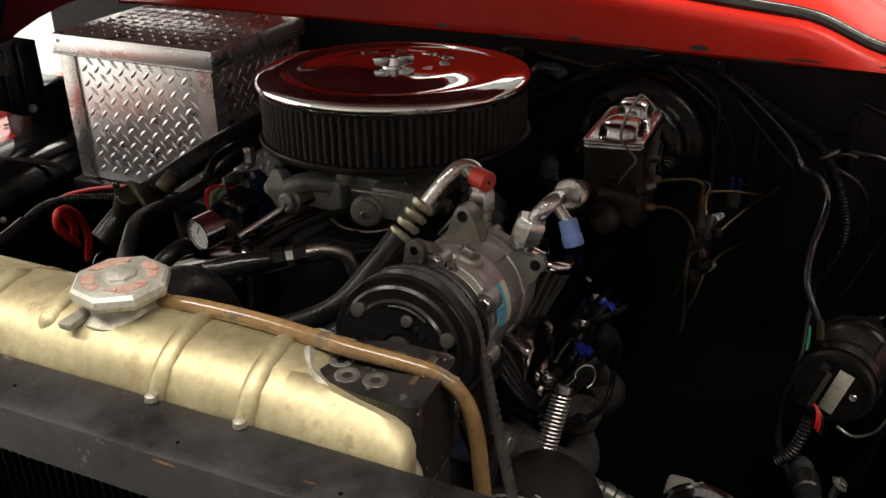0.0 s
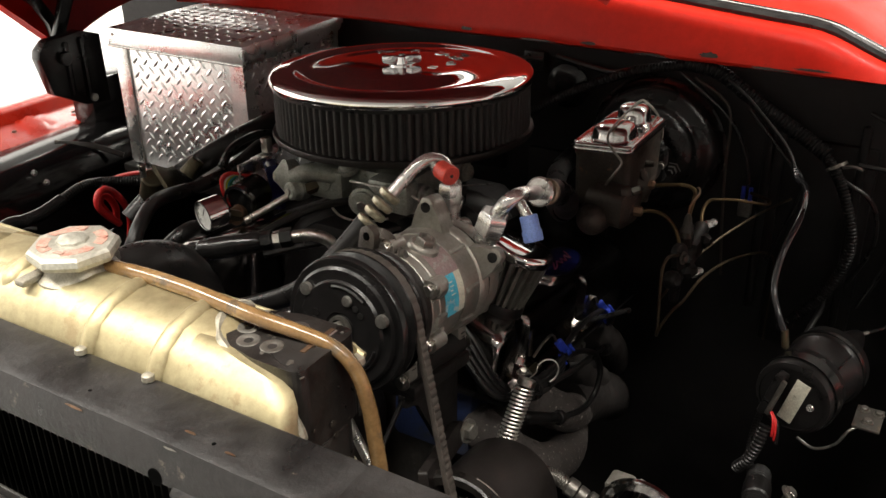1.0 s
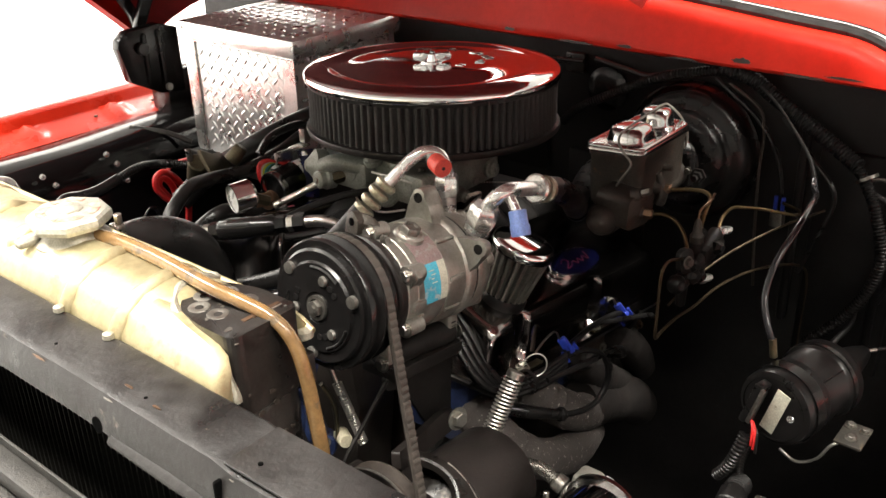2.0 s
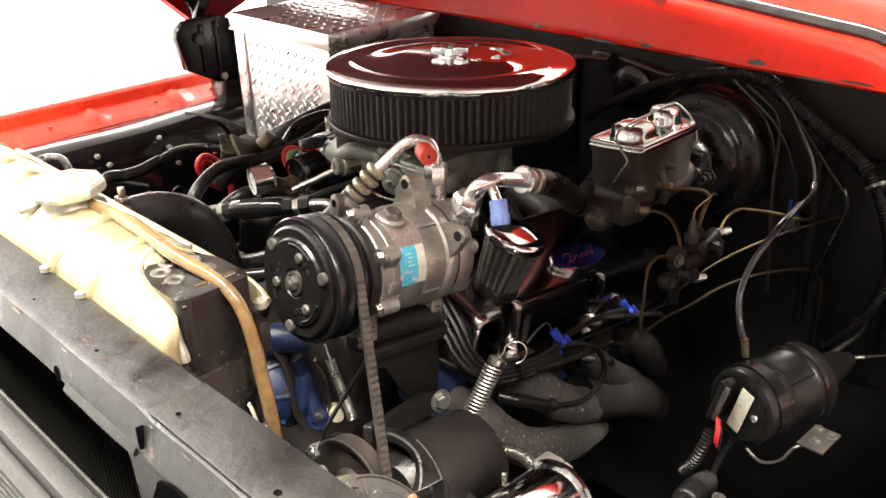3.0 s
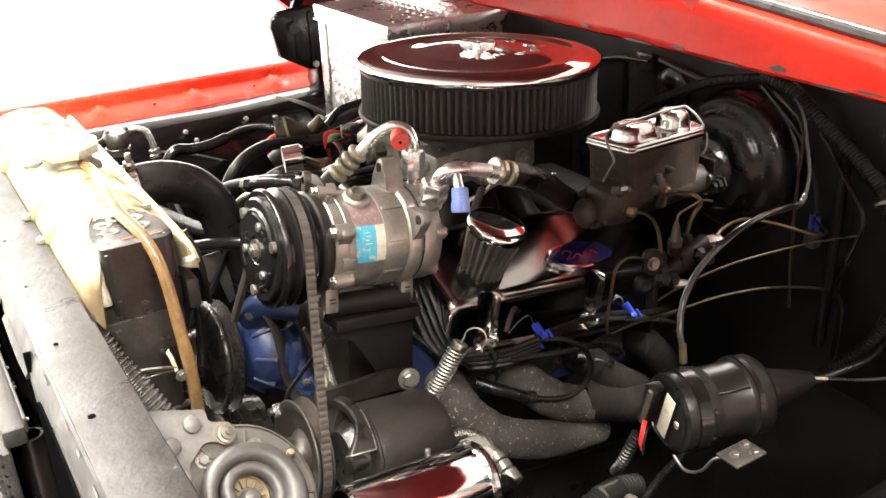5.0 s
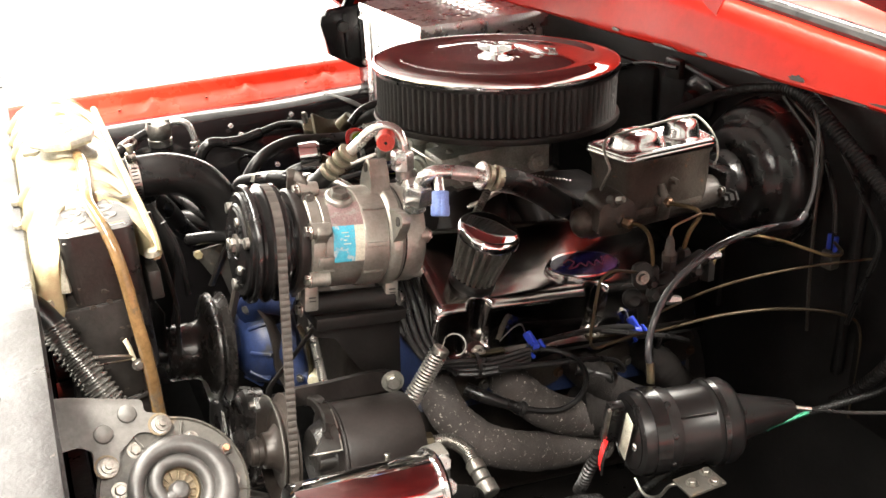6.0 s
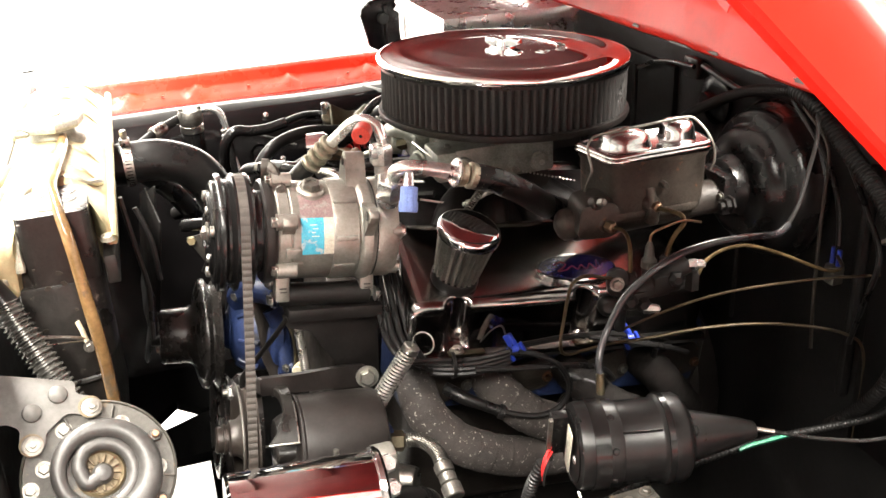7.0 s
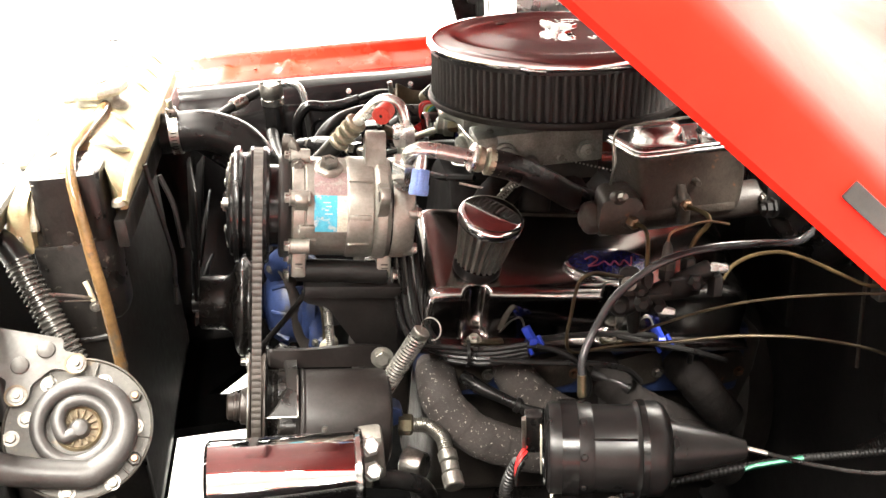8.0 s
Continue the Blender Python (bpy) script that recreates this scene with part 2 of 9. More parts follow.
BRACKET_BLACK = surface("grimy_black_bracket_paint", (0.012, 0.0105, 0.0098), (0.006, 0.0053, 0.005), 0.5, 0, 24, 0.3, 150, 0.15, wear=(0.05, 0.042, 0.036), wear_at=0.68, wscale=40, spec=0.22)
PULLEY_BLACK = surface("semi_gloss_pulley_black", (0.034, 0.030, 0.028), (0.018, 0.016, 0.015), 0.27, 0.2, 30, 0.12, 160, 0.1, spec=0.6)


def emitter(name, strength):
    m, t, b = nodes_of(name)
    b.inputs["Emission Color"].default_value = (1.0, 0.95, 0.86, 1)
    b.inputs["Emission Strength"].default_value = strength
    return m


# ---- building helpers ----
def seal(bm, name, sharp=38):
    bmesh.ops.recalc_face_normals(bm, faces=bm.faces)
    for f in bm.faces:
        f.smooth = True
    lim = radians(sharp)
    for e in bm.edges:
        if len(e.link_faces) != 2 or e.calc_face_angle(0) > lim:
            e.smooth = False
    me = bpy.data.meshes.new(name)
    bm.to_mesh(me)
    bm.free()
    return me


def part(name, bm, material, parent=None, label="", sharp=38):
    """Link a bmesh, in world places, as one mesh object under a thing or a part."""
    me = seal(bm, name, sharp)
    me.materials.append(material)
    ob = new(name, me)
    if parent:
        ob.parent = parent
        ob.matrix_parent_inverse = WORLD[parent.name].inverted()
        WORLD[ob.name] = Matrix.Identity(4)
    if label:
        tagged(ob, label)
    return ob


def piece(name, me, m, parent):
    """One more object on a shared mesh, at the pose m."""
    ob = new(name, me)
    ob.parent = parent
    ob.matrix_parent_inverse = WORLD[parent.name].inverted()
    ob.matrix_basis = m
    return ob


WORLD = {}


def thing(name, base, label, category, group="", kind=""):
    ob = new(name)
    ob.empty_display_size = 0.03
    ob.location = base
    WORLD[ob.name] = Matrix.Translation(base)
    return tagged(ob, label, category, group, kind)


def solid(name, bm, material, label, category, group="", kind="", sharp=38):
    me = seal(bm, name, sharp)
    me.materials.append(material)
    ob = new(name, me)
    WORLD[ob.name] = Matrix.Identity(4)
    return tagged(ob, label, category, group, kind)


def along(p, q, roll=0.0):
    """A frame at p whose z axis points to q."""
    d = Vector(q) - Vector(p)
    return Matrix.Translation(p) @ d.to_track_quat("Z", "Y").to_matrix().to_4x4() @ pose(0, 0, 0, 0, 0, roll)


def lathe(bm, profile, m=None, seg=32, wob=0.0):
    """Turn (radius, height) pairs round the frame's z axis."""
    m = m or Matrix.Identity(4)
    rings = []
    for r, h in profile:
        if r < 1e-6:
            rings.append([bm.verts.new(m @ Vector((0, 0, h)))])
        else:
            rings.append([bm.verts.new(m @ Vector((r * math.cos(a), r * math.sin(a), h))) for a in (2 * math.pi * i / seg for i in range(seg))])
    for a, b in zip(rings, rings[1:]):
        for i in range(seg):
            j = (i + 1) % seg
            if len(a) == 1 and len(b) == 1:
                continue
            if len(a) == 1:
                bm.faces.new((a[0], b[i], b[j]))
            elif len(b) == 1:
                bm.faces.new((a[i], a[j], b[0]))
            else:
                bm.faces.new((a[i], a[j], b[j], b[i]))
    return bm


def rod(bm, p, q, r, r2=None, seg=16, edge=0.0):
    """A round bar from p to q with slightly broken edges."""
    r2 = r if r2 is None else r2
    h = (Vector(q) - Vector(p)).length
    e = edge or min(r, r2) * 0.12
    return lathe(bm, [(0, 0), (r - e, 0), (r, e), (r2, h - e), (r2 - e, h), (0, h)], along(p, q), seg)


def bevelled(bm, verts, offset, segments=2):
    if offset > 0:
        es = list({e for v in verts for e in v.link_edges})
        bmesh.ops.bevel(bm, geom=es, offset=offset, segments=segments, profile=0.5, affect="EDGES", clamp_overlap=True)


def box(bm, c, s, bevel=0.002, m=None, segments=2):
    got = bmesh.ops.create_cube(bm, size=1.0, matrix=(m or Matrix.Identity(4)) @ Matrix.Translation(c) @ Matrix.Diagonal((*s, 1)))
    bevelled(bm, got["verts"], bevel, segments)
    return bm


def prism(bm, outline, depth, m=None, bevel=0.0):
    """Extrude a flat outline (x, y) by depth along the frame's z."""
    m = m or Matrix.Identity(4)
    lo = [bm.verts.new(m @ Vector((x, y, 0))) for x, y in outline]
    hi = [bm.verts.new(m @ Vector((x, y, depth))) for x, y in outline]
    n = len(outline)
    bm.faces.new(lo[::-1])
    bm.faces.new(hi)
    for i in range(n):
        bm.faces.new((lo[i], lo[(i + 1) % n], hi[(i + 1) % n], hi[i]))
    bevelled(bm, lo + hi, bevel)
    return bm


def curve_points(pts, steps=8, closed=False):
    """A smooth line through the given points."""
    P = [Vector(p) for p in pts]
    n = len(P)
    out = []
    for i in range(n if closed else n - 1):
        if closed:
            a, b, c, d = P[(i - 1) % n], P[i], P[(i + 1) % n], P[(i + 2) % n]
        else:
            b, c = P[i], P[i + 1]
            a = P[i - 1] if i else b * 2 - c
            d = P[i + 2] if i + 2 < n else c * 2 - b
        for k in range(steps):
            u = k / steps
            out.append(0.5 * ((2 * b) + (c - a) * u + (2 * a - 5 * b + 4 * c - d) * u * u + (3 * b - a - 3 * c + d) * u ** 3))
    if not closed:
        out.append(P[-1])
    return out


def sweep(bm, pts, r, seg=10, smooth=8, closed=False, flat=1.0):
    """A tube of radius r (a number, or a function of the way from 0 to 1) along a smooth line."""
    line = curve_points(pts, smooth, closed) if smooth else [Vector(p) for p in pts]
    n = len(line)
    rad = r if callable(r) else (lambda u: r)
    tang = [(line[(i + 1) % n] - line[i - 1] if closed or 0 < i < n - 1 else (line[1] - line[0] if i == 0 else line[-1] - line[-2])).normalized() for i in range(n)]
    nor = tang[0].orthogonal().normalized()
    rings = []
    for i in range(n):
        nor = (nor - tang[i] * nor.dot(tang[i]))
        nor = nor.normalized() if nor.length > 1e-6 else tang[i].orthogonal().normalized()
        bi = tang[i].cross(nor)
        q = rad(i / max(n - 1, 1))
        rings.append([bm.verts.new(line[i] + nor * (q * math.cos(a)) + bi * (q * flat * math.sin(a))) for a in (2 * math.pi * k / seg for k in range(seg))])
    for a, b in zip(rings, rings[1:] + (rings[:1] if closed else [])):
        for k in range(seg):
            bm.faces.new((a[k], a[(k + 1) % seg], b[(k + 1) % seg], b[k]))
    if not closed:
        bm.faces.new(rings[0][::-1])
        bm.faces.new(rings[-1])
    return bm


def corrugated(bm, pts, r, pitch=0.005, depth=0.14, seg=10):
    """A split loom or bellows hose: a tube whose radius goes up and down ring by ring."""
    line = curve_points(pts, 40)
    d = [0.0]
    for a, b in zip(line, line[1:]):
        d.append(d[-1] + (b - a).length)
    total = d[-1]
    n = max(int(total / pitch), 4) * 4
    even, k = [], 0
    for i in range(n + 1):
        s = total * i / n
        while k < len(d) - 2 and d[k + 1] < s:
            k += 1
        u = (s - d[k]) / max(d[k + 1] - d[k], 1e-9)
        even.append(line[k].lerp(line[k + 1], u))
    wave = (1.0, 1.0, 1.0 - depth, 1.0 - depth)
    return sweep(bm, even, lambda u: r * wave[int(round(u * n)) % 4], seg, 0)


def coil(bm, p, q, r, wire, turns, seg=6, per=12):
    """A close-wound spring from p to q."""
    m = along(p, q)
    h = (Vector(q) - Vector(p)).length
    pts = [m @ Vector((r * math.cos(2 * math.pi * i / per), r * math.sin(2 * math.pi * i / per), h * i / (turns * per))) for i in range(int(turns * per) + 1)]
    return sweep(bm, pts, wire, seg, 0)


def hex_bolt_mesh(name, r, h, washer=True, material=STEEL):
    bm = bmesh.new()
    if washer:
        lathe(bm, [(0, 0), (r * 1.45, 0), (r * 1.45, h * 0.2), (0, h * 0.2)], seg=16)
    lathe(bm, [(0, h * 0.1), (r, h * 0.2), (r, h * 0.85), (r * 0.86, h), (0, h)], seg=6)
    me = seal(bm, name, 30)
    me.materials.append(material)
    return me


BOLT = hex_bolt_mesh("bolt", 0.0062, 0.006)
BOLT_S = hex_bolt_mesh("bolt_small", 0.0040, 0.004, True, DULL_STEEL)
BOLT_COPPER = hex_bolt_mesh("bolt_copper", 0.0050, 0.006, True, COPPER)
BOLT_DARK = hex_bolt_mesh("bolt_dark", 0.0055, 0.005, True, DULL_STEEL)
BOLT_S_BROWN = hex_bolt_mesh("bolt_small_brown", 0.0040, 0.004, False, COPPER)
BOLT_FLANGE = hex_bolt_mesh("bolt_flange", 0.0095, 0.009, True, ALU_CAST)
BOLT_HORN = hex_bolt_mesh("bolt_horn", 0.0048, 0.0040, True, DULL_STEEL)
BOLT_APRON = hex_bolt_mesh("bolt_bright", 0.0036, 0.005, True, ALU)


def bolt(parent, me, p, d, spin=20):
    """A bolt head at p that looks along d."""
    p = Vector(p)
    return piece("bolt", me, along(p, p + Vector(d), spin), parent)


def rounded(w, d, r, k=5):
    pts = []
    for cx, cy, a0 in ((w / 2 - r, d / 2 - r, 0), (-w / 2 + r, d / 2 - r, 90), (-w / 2 + r, -d / 2 + r, 180), (w / 2 - r, -d / 2 + r, 270)):
        for i in range(k + 1):
            a = radians(a0 + 90 * i / k)
            pts.append((cx + r * math.cos(a), cy + r * math.sin(a)))
    return pts


def rounded_outline(corners, r, k=5):
    """The corner points of a flat shape with each corner turned into an arc."""
    out = []
    n = len(corners)
    for i in range(n):
        p, a, b = Vector(corners[i]), Vector(corners[i - 1]), Vector(corners[(i + 1) % n])
        u, v = p + (a - p).normalized() * r, p + (b - p).normalized() * r
        out += [((1 - t) ** 2 * u + 2 * t * (1 - t) * p + t * t * v)[:] for t in (j / k for j in range(k + 1))]
    return out


ENGINE = pose(0, 0, 0, 0, 8.0, 0).to_3x3()
AX = ENGINE @ Vector((1, 0, 0))
UPE = ENGINE @ Vector((0, 0, 1))


def eng(o, s=0.0, y=0.0, h=0.0):
    """A place by way along the engine's tilted axis, across it and up from it."""
    return Vector(o) + AX * s + Vector((0, y, 0)) + UPE * h


def eng_frame(o):
    return Matrix.Translation(o) @ ENGINE.to_4x4()

# ---- the room ----
MID = 0.51

def room():
    x0, x1, y0, y1, h, th = -5.0, 7.0, -5.0, 6.0, CEILING, 0.15
    bm = box(bmesh.new(), ((x0 + x1) / 2, (y0 + y1) / 2, -0.05), (x1 - x0, y1 - y0, 0.1), 0)
    solid("floor", bm, FLOOR_MAT, "smooth white painted showroom floor", "floor", kind="structure")
    # Ceiling and walls are unseen additions; their tones set the bounced light.
    bm = box(bmesh.new(), ((x0 + x1) / 2, (y0 + y1) / 2, h + 0.05), (x1 - x0, y1 - y0, 0.1), 0)
    solid("ceiling", bm, GREY_WALL, "unseen plain grey ceiling that closes the room", "ceiling", kind="structure")
    for name, c, s in (("wall_north", ((x0 + x1) / 2, y1 + th / 2, h / 2), (x1 - x0, th, h)), ("wall_south", ((x0 + x1) / 2, y0 - th / 2, h / 2), (x1 - x0, th, h)),
                       ("wall_east", (x1 + th / 2, (y0 + y1) / 2, h / 2), (th, y1 - y0 + 2 * th, h)), ("wall_west", (x0 - th / 2, (y0 + y1) / 2, h / 2), (th, y1 - y0 + 2 * th, h))):
        solid(name, box(bmesh.new(), c, s, 0), WALL_MAT if name == "wall_west" else GREY_WALL, "unseen plain painted wall that closes the room", "wall", kind="structure")
    # Self-glowing sheets stand in for the very bright white surroundings.
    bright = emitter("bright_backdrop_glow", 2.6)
    solid("backdrop", box(bmesh.new(), ((x0 + x1) / 2, y1 - 0.03, 1.602), (x1 - x0 - 0.2, 0.02, 3.2), 0), bright, "plain white studio backdrop that glows by itself", "backdrop", kind="structure")
    # Second sheet is unseen, added to whiten reflections on the hood.
    solid("backdrop_2", box(bmesh.new(), (x1 - 0.03, (y0 + y1) / 2 + 0.5, 1.602), (0.02, y1 - y0 - 1.4, 3.2), 0), bright, "plain white studio backdrop that glows by itself", "backdrop", kind="structure")
    glow = emitter("lamp_diffuser_glow", 3.0)
    for lx, ly, _ in LAMPS:
        lt = thing("added_ceiling_light", (lx, ly, h), "unseen long white ceiling light added with a glowing diffuser", "lamp", "ceiling lights")
        part("housing", box(bmesh.new(), (lx, ly, h - 0.04), (0.6, 1.7, 0.08), 0.01), WALL_MAT, lt)
        part("diffuser", box(bmesh.new(), (lx, ly, h - 0.085), (0.5, 1.6, 0.006), 0.002), glow, lt, "glowing diffuser")


room()


def shade_tray():
    """Added black sheets darken the bay below the engine; the floor shows between them."""
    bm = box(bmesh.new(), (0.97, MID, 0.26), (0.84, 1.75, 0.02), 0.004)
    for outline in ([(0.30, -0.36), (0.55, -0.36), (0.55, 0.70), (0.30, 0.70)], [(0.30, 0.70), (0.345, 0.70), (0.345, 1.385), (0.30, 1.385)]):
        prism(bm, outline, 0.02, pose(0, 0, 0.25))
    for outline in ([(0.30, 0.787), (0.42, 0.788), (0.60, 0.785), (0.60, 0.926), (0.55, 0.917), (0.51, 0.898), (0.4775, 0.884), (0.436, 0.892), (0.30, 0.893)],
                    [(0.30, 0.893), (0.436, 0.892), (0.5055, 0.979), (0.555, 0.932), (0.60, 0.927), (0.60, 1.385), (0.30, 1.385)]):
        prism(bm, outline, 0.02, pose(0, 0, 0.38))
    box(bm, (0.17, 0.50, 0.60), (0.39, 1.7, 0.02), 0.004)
    solid("shade_tray", bm, SHADE_BLACK, "plain black tray added to darken the engine bay below", "panel", kind="structure")


shade_tray()

# ---- the truck's body round the engine ----


def ribbon(bm, section, xs, bend=None):
    """A sheet whose (y, z) section runs along x."""
    rows = []
    for x in xs:
        rows.append([bm.verts.new((x, y, z) if bend is None else bend(x, y, z)) for y, z in section])
    for a, b in zip(rows, rows[1:]):
        for i in range(len(section) - 1):
            bm.faces.new((a[i], a[i + 1], b[i + 1], b[i]))
    return bm


def thick(bm, t):
    bmesh.ops.recalc_face_normals(bm, faces=bm.faces)
    bmesh.ops.solidify(bm, geom=bm.faces[:], thickness=t)
    return bm


def fender(side):
    """One front wing: red outer skin with its flange, and the black inner apron bolted to it."""
    s = 1 if side > 0 else -1
    Y = lambda y: MID + s * (y - MID)
    ft = thing("front_fender", (0.75, Y(1.40), 0.0), "glossy red front fender with a rolled top flange" , "fender", "front fenders")
    sec = [(1.312, 0.899), (1.322, 0.903), (1.335, 0.908), (1.375, 0.912), (1.384, 0.917), (1.392, 0.932), (1.402, 0.938), (1.43, 0.936), (1.475, 0.925),
           (1.51, 0.90), (1.525, 0.86), (1.53, 0.78), (1.53, 0.60), (1.52, 0.45)]
    xs = [0.28 + 0.02 * i for i in range(0, 56)]
    def bump(x, y, z):
        k = 0.0
        for c in (0.52, 0.66, 0.86, 1.04):
            k = max(k, math.exp(-((x - c) / 0.012) ** 2))
        if 0.903 < z < 0.915 and 1.32 < y < 1.385:
            z += 0.012 * k
        return (x, Y(y), z)
    part("outer_panel", thick(ribbon(bmesh.new(), sec, xs, bump), 0.003), RED, ft)
    for bx in (0.59, 0.77, 0.99, 1.12):
        bolt(ft, BOLT_S_BROWN, (bx, Y(1.345), 0.911), (0, 0, 1))
    ap = thing("inner_fender_apron", (0.75, Y(1.2), 0.3), "glossy black inner fender apron with small round bolts", "panel", "inner aprons")
    sec = [(1.345, 0.894), (1.31, 0.8985), (1.285, 0.897), (1.26, 0.888), (1.235, 0.878), (1.222, 0.870), (1.20, 0.84), (1.188, 0.80), (1.18, 0.72), (1.17, 0.60), (1.15, 0.45), (1.05, 0.35)]
    if s > 0:
        sec = [(1.345, 0.894), (1.31, 0.8995), (1.28, 0.906), (1.25, 0.906), (1.225, 0.903), (1.205, 0.896), (1.190, 0.880), (1.18, 0.85), (1.172, 0.80), (1.16, 0.70), (1.14, 0.55), (1.1, 0.40)]
    def ripple(x, y, z):
        return (x, Y(y) + 0.004 * noise.noise((x * 5, y * 6, z * 6)), z + 0.004 * noise.noise((x * 4, y * 7, 3.0)))
    part("panel", thick(ribbon(bmesh.new(), sec, [0.36 + 0.02 * i for i in range(0, 48)], ripple), 0.002), APRON, ap)
    if s > 0:
        for p in ((0.778, 1.176, 0.893), (0.795, 1.170, 0.874), (0.906, 1.186, 0.893), (0.918, 1.176, 0.874), (0.93, 1.172, 0.84), (0.86, 1.165, 0.80), (0.80, 1.165, 0.80), (0.70, 1.165, 0.79), (0.64, 1.16, 0.76)):
            bolt(ap, BOLT_APRON, p, (-0.1, -1, 0.35))
        bm = sweep(bmesh.new(), [(1.00, 1.25, 0.905), (1.04, 1.20, 0.895), (1.07, 1.16, 0.875)], 0.0055, 8, flat=0.5)
        part("stiffener", bm, BLACK_DUSTY, ap)


fender(1)
fender(-1)


def cowl():
    ct = thing("cowl", (1.3, MID, 1.1), "glossy red cowl panel with chipped lower lip and black rubber seal", "cowl")
    # section in (x, z), run along y; the crown falls and the ends sweep forwards to both sides
    low, top = 1.117, 1.202
    sec = [(1.292, 1.117), (1.268, 1.115), (1.262, 1.1185), (1.260, 1.124), (1.262, 1.133), (1.268, 1.155), (1.274, 1.178), (1.279, 1.195), (1.286, 1.202), (1.300, 1.2055),
           (1.325, 1.209), (1.35, 1.214), (1.368, 1.226), (1.385, 1.236), (1.41, 1.240), (1.48, 1.250), (1.60, 1.270)]
    def fall(y):
        w = abs(y - MID)
        k = min(1.0, max(0.0, (w - 0.44) / 0.12))
        return (top - 0.087 * min(w, 0.7) - 0.026 * k * k * (3 - 2 * k) - low) / (top - low)
    def place(x, y, z):
        k = max(0.0, abs(y - MID) - 0.40) / 0.46
        return (x - 0.055 * k * k, y, low + (z - low) * fall(y) if z > low else z)
    bm = bmesh.new()
    rows = []
    for i in range(64):
        y = -0.10 + 0.02 * i
        row = []
        for x, z in sec:
            q = place(x, y, z)
            row.append(bm.verts.new((q[0] + 0.0018 * noise.noise((y * 7, z * 20, 0.5)), y, q[2] + 0.0018 * noise.noise((y * 11, 2.0, x * 9)))))
        rows.append(row)
    for a, b in zip(rows, rows[1:]):
        for i in range(len(sec) - 1):
            bm.faces.new((a[i], a[i + 1], b[i + 1], b[i]))
    part("cowl_panel", thick(bm, 0.003), RED_COWL, ct)
    def line(x, dz):
        out = []
        for i in range(36):
            q = place(x, -0.10 + 1.24 * i / 35, 1.207)
            out.append((q[0], q[1], q[2] + dz))
        return out
    part("rubber_seal", sweep(bmesh.new(), line(1.311, 0.005), 0.0075, 8, 3), RUBBER, ct, "black rubber hood seal")
    part("rubber_seal", sweep(bmesh.new(), line(1.329, 0.006), 0.0055, 8, 3), RUBBER, ct, "black rubber hood seal")
    part("seal_bead", sweep(bmesh.new(), line(1.321, 0.010), 0.0018, 6, 3), ALU, ct, "thin bright bead")
    def facing(x, y, z):
        return Matrix(((0, 0, -1, x), (1, 0, 0, y), (0, 1, 0, z), (0, 0, 0, 1)))
    bm = prism(bmesh.new(), [(0.055, 0.026), (-0.010, 0.022), (0.000, 0.0), (0.020, 0.008)], 0.002, facing(1.259, 0.335, 1.180) @ pose(0, 0, 0, -8, 0, 0))
    part("tab", bm, RED_COWL, ct, "small triangular tab")
    # chipped patches of the lower lip
    rng = random.Random(8)
    for y, z, w, h in ((0.187, 1.1265, 0.026, 0.007), (0.055, 1.1235, 0.045, 0.003), (0.36, 1.1235, 0.025, 0.004), (0.56, 1.124, 0.02, 0.005), (-0.05, 1.126, 0.03, 0.005), (0.44, 1.1195, 0.06, 0.003), (0.27, 1.1185, 0.05, 0.003), (0.105, 1.1185, 0.05, 0.003)):
        k = max(0.0, abs(y - MID) - 0.40) / 0.46
        pts = []
        for i in range(22):
            a = 2 * math.pi * i / 22
            r = 0.75 + 0.45 * rng.random()
            pts.append((w * 0.5 * math.cos(a) * r, h * (0.75 if math.sin(a) > 0 else 0.3) * math.sin(a) * r))
        part("paint_chip", prism(bmesh.new(), pts, 0.0012, facing(1.2595 - 0.055 * k * k + 0.25 * max(0, z - 1.127), y, z) @ pose(0, 0, 0, -10, 0, 0)), IRON_DARK, ct, "bare dark chip in the paint")


cowl()


def firewall():
    ft = thing("firewall", (1.31, MID, 0.5), "satin black firewall with ribs and plugs below the cowl", "firewall")
    bm = box(bmesh.new(), (1.315, MID, 0.63), (0.02, 1.75, 0.97), 0.004)
    part("panel", bm, FIREWALL, ft)
    for y, z, w, h in ((0.62, 0.98, 0.22, 0.18), (0.02, 0.86, 0.12, 0.32), (-0.18, 0.86, 0.12, 0.34), (0.40, 0.84, 0.14, 0.2)):
        part("pressed_field", box(bmesh.new(), (1.303, y, z), (0.012, w, h), 0.005), FIREWALL, ft)
    for y in (-0.10, -0.02, 0.10, 0.62, 0.80):
        part("rib", box(bmesh.new(), (1.299, y, 0.90), (0.014, 0.012, 0.30), 0.004), FIREWALL, ft)
    bm = lathe(bmesh.new(), [(0, 0), (0.034, 0), (0.034, 0.006), (0.024, 0.012), (0.014, 0.014), (0.013, 0.024), (0, 0.026)], along((1.303, 0.405, 1.046), (1.2, 0.405, 1.046)), 24)
    part("plug", bm, BLACK_GLOSS, ft, "round glossy black plug")
    bm = box(bmesh.new(), (1.296, 0.46, 1.080), (0.012, 0.035, 0.03), 0.004)
    part("bracket", bm, BLACK_DUSTY, ft)
    return ft


firewall()


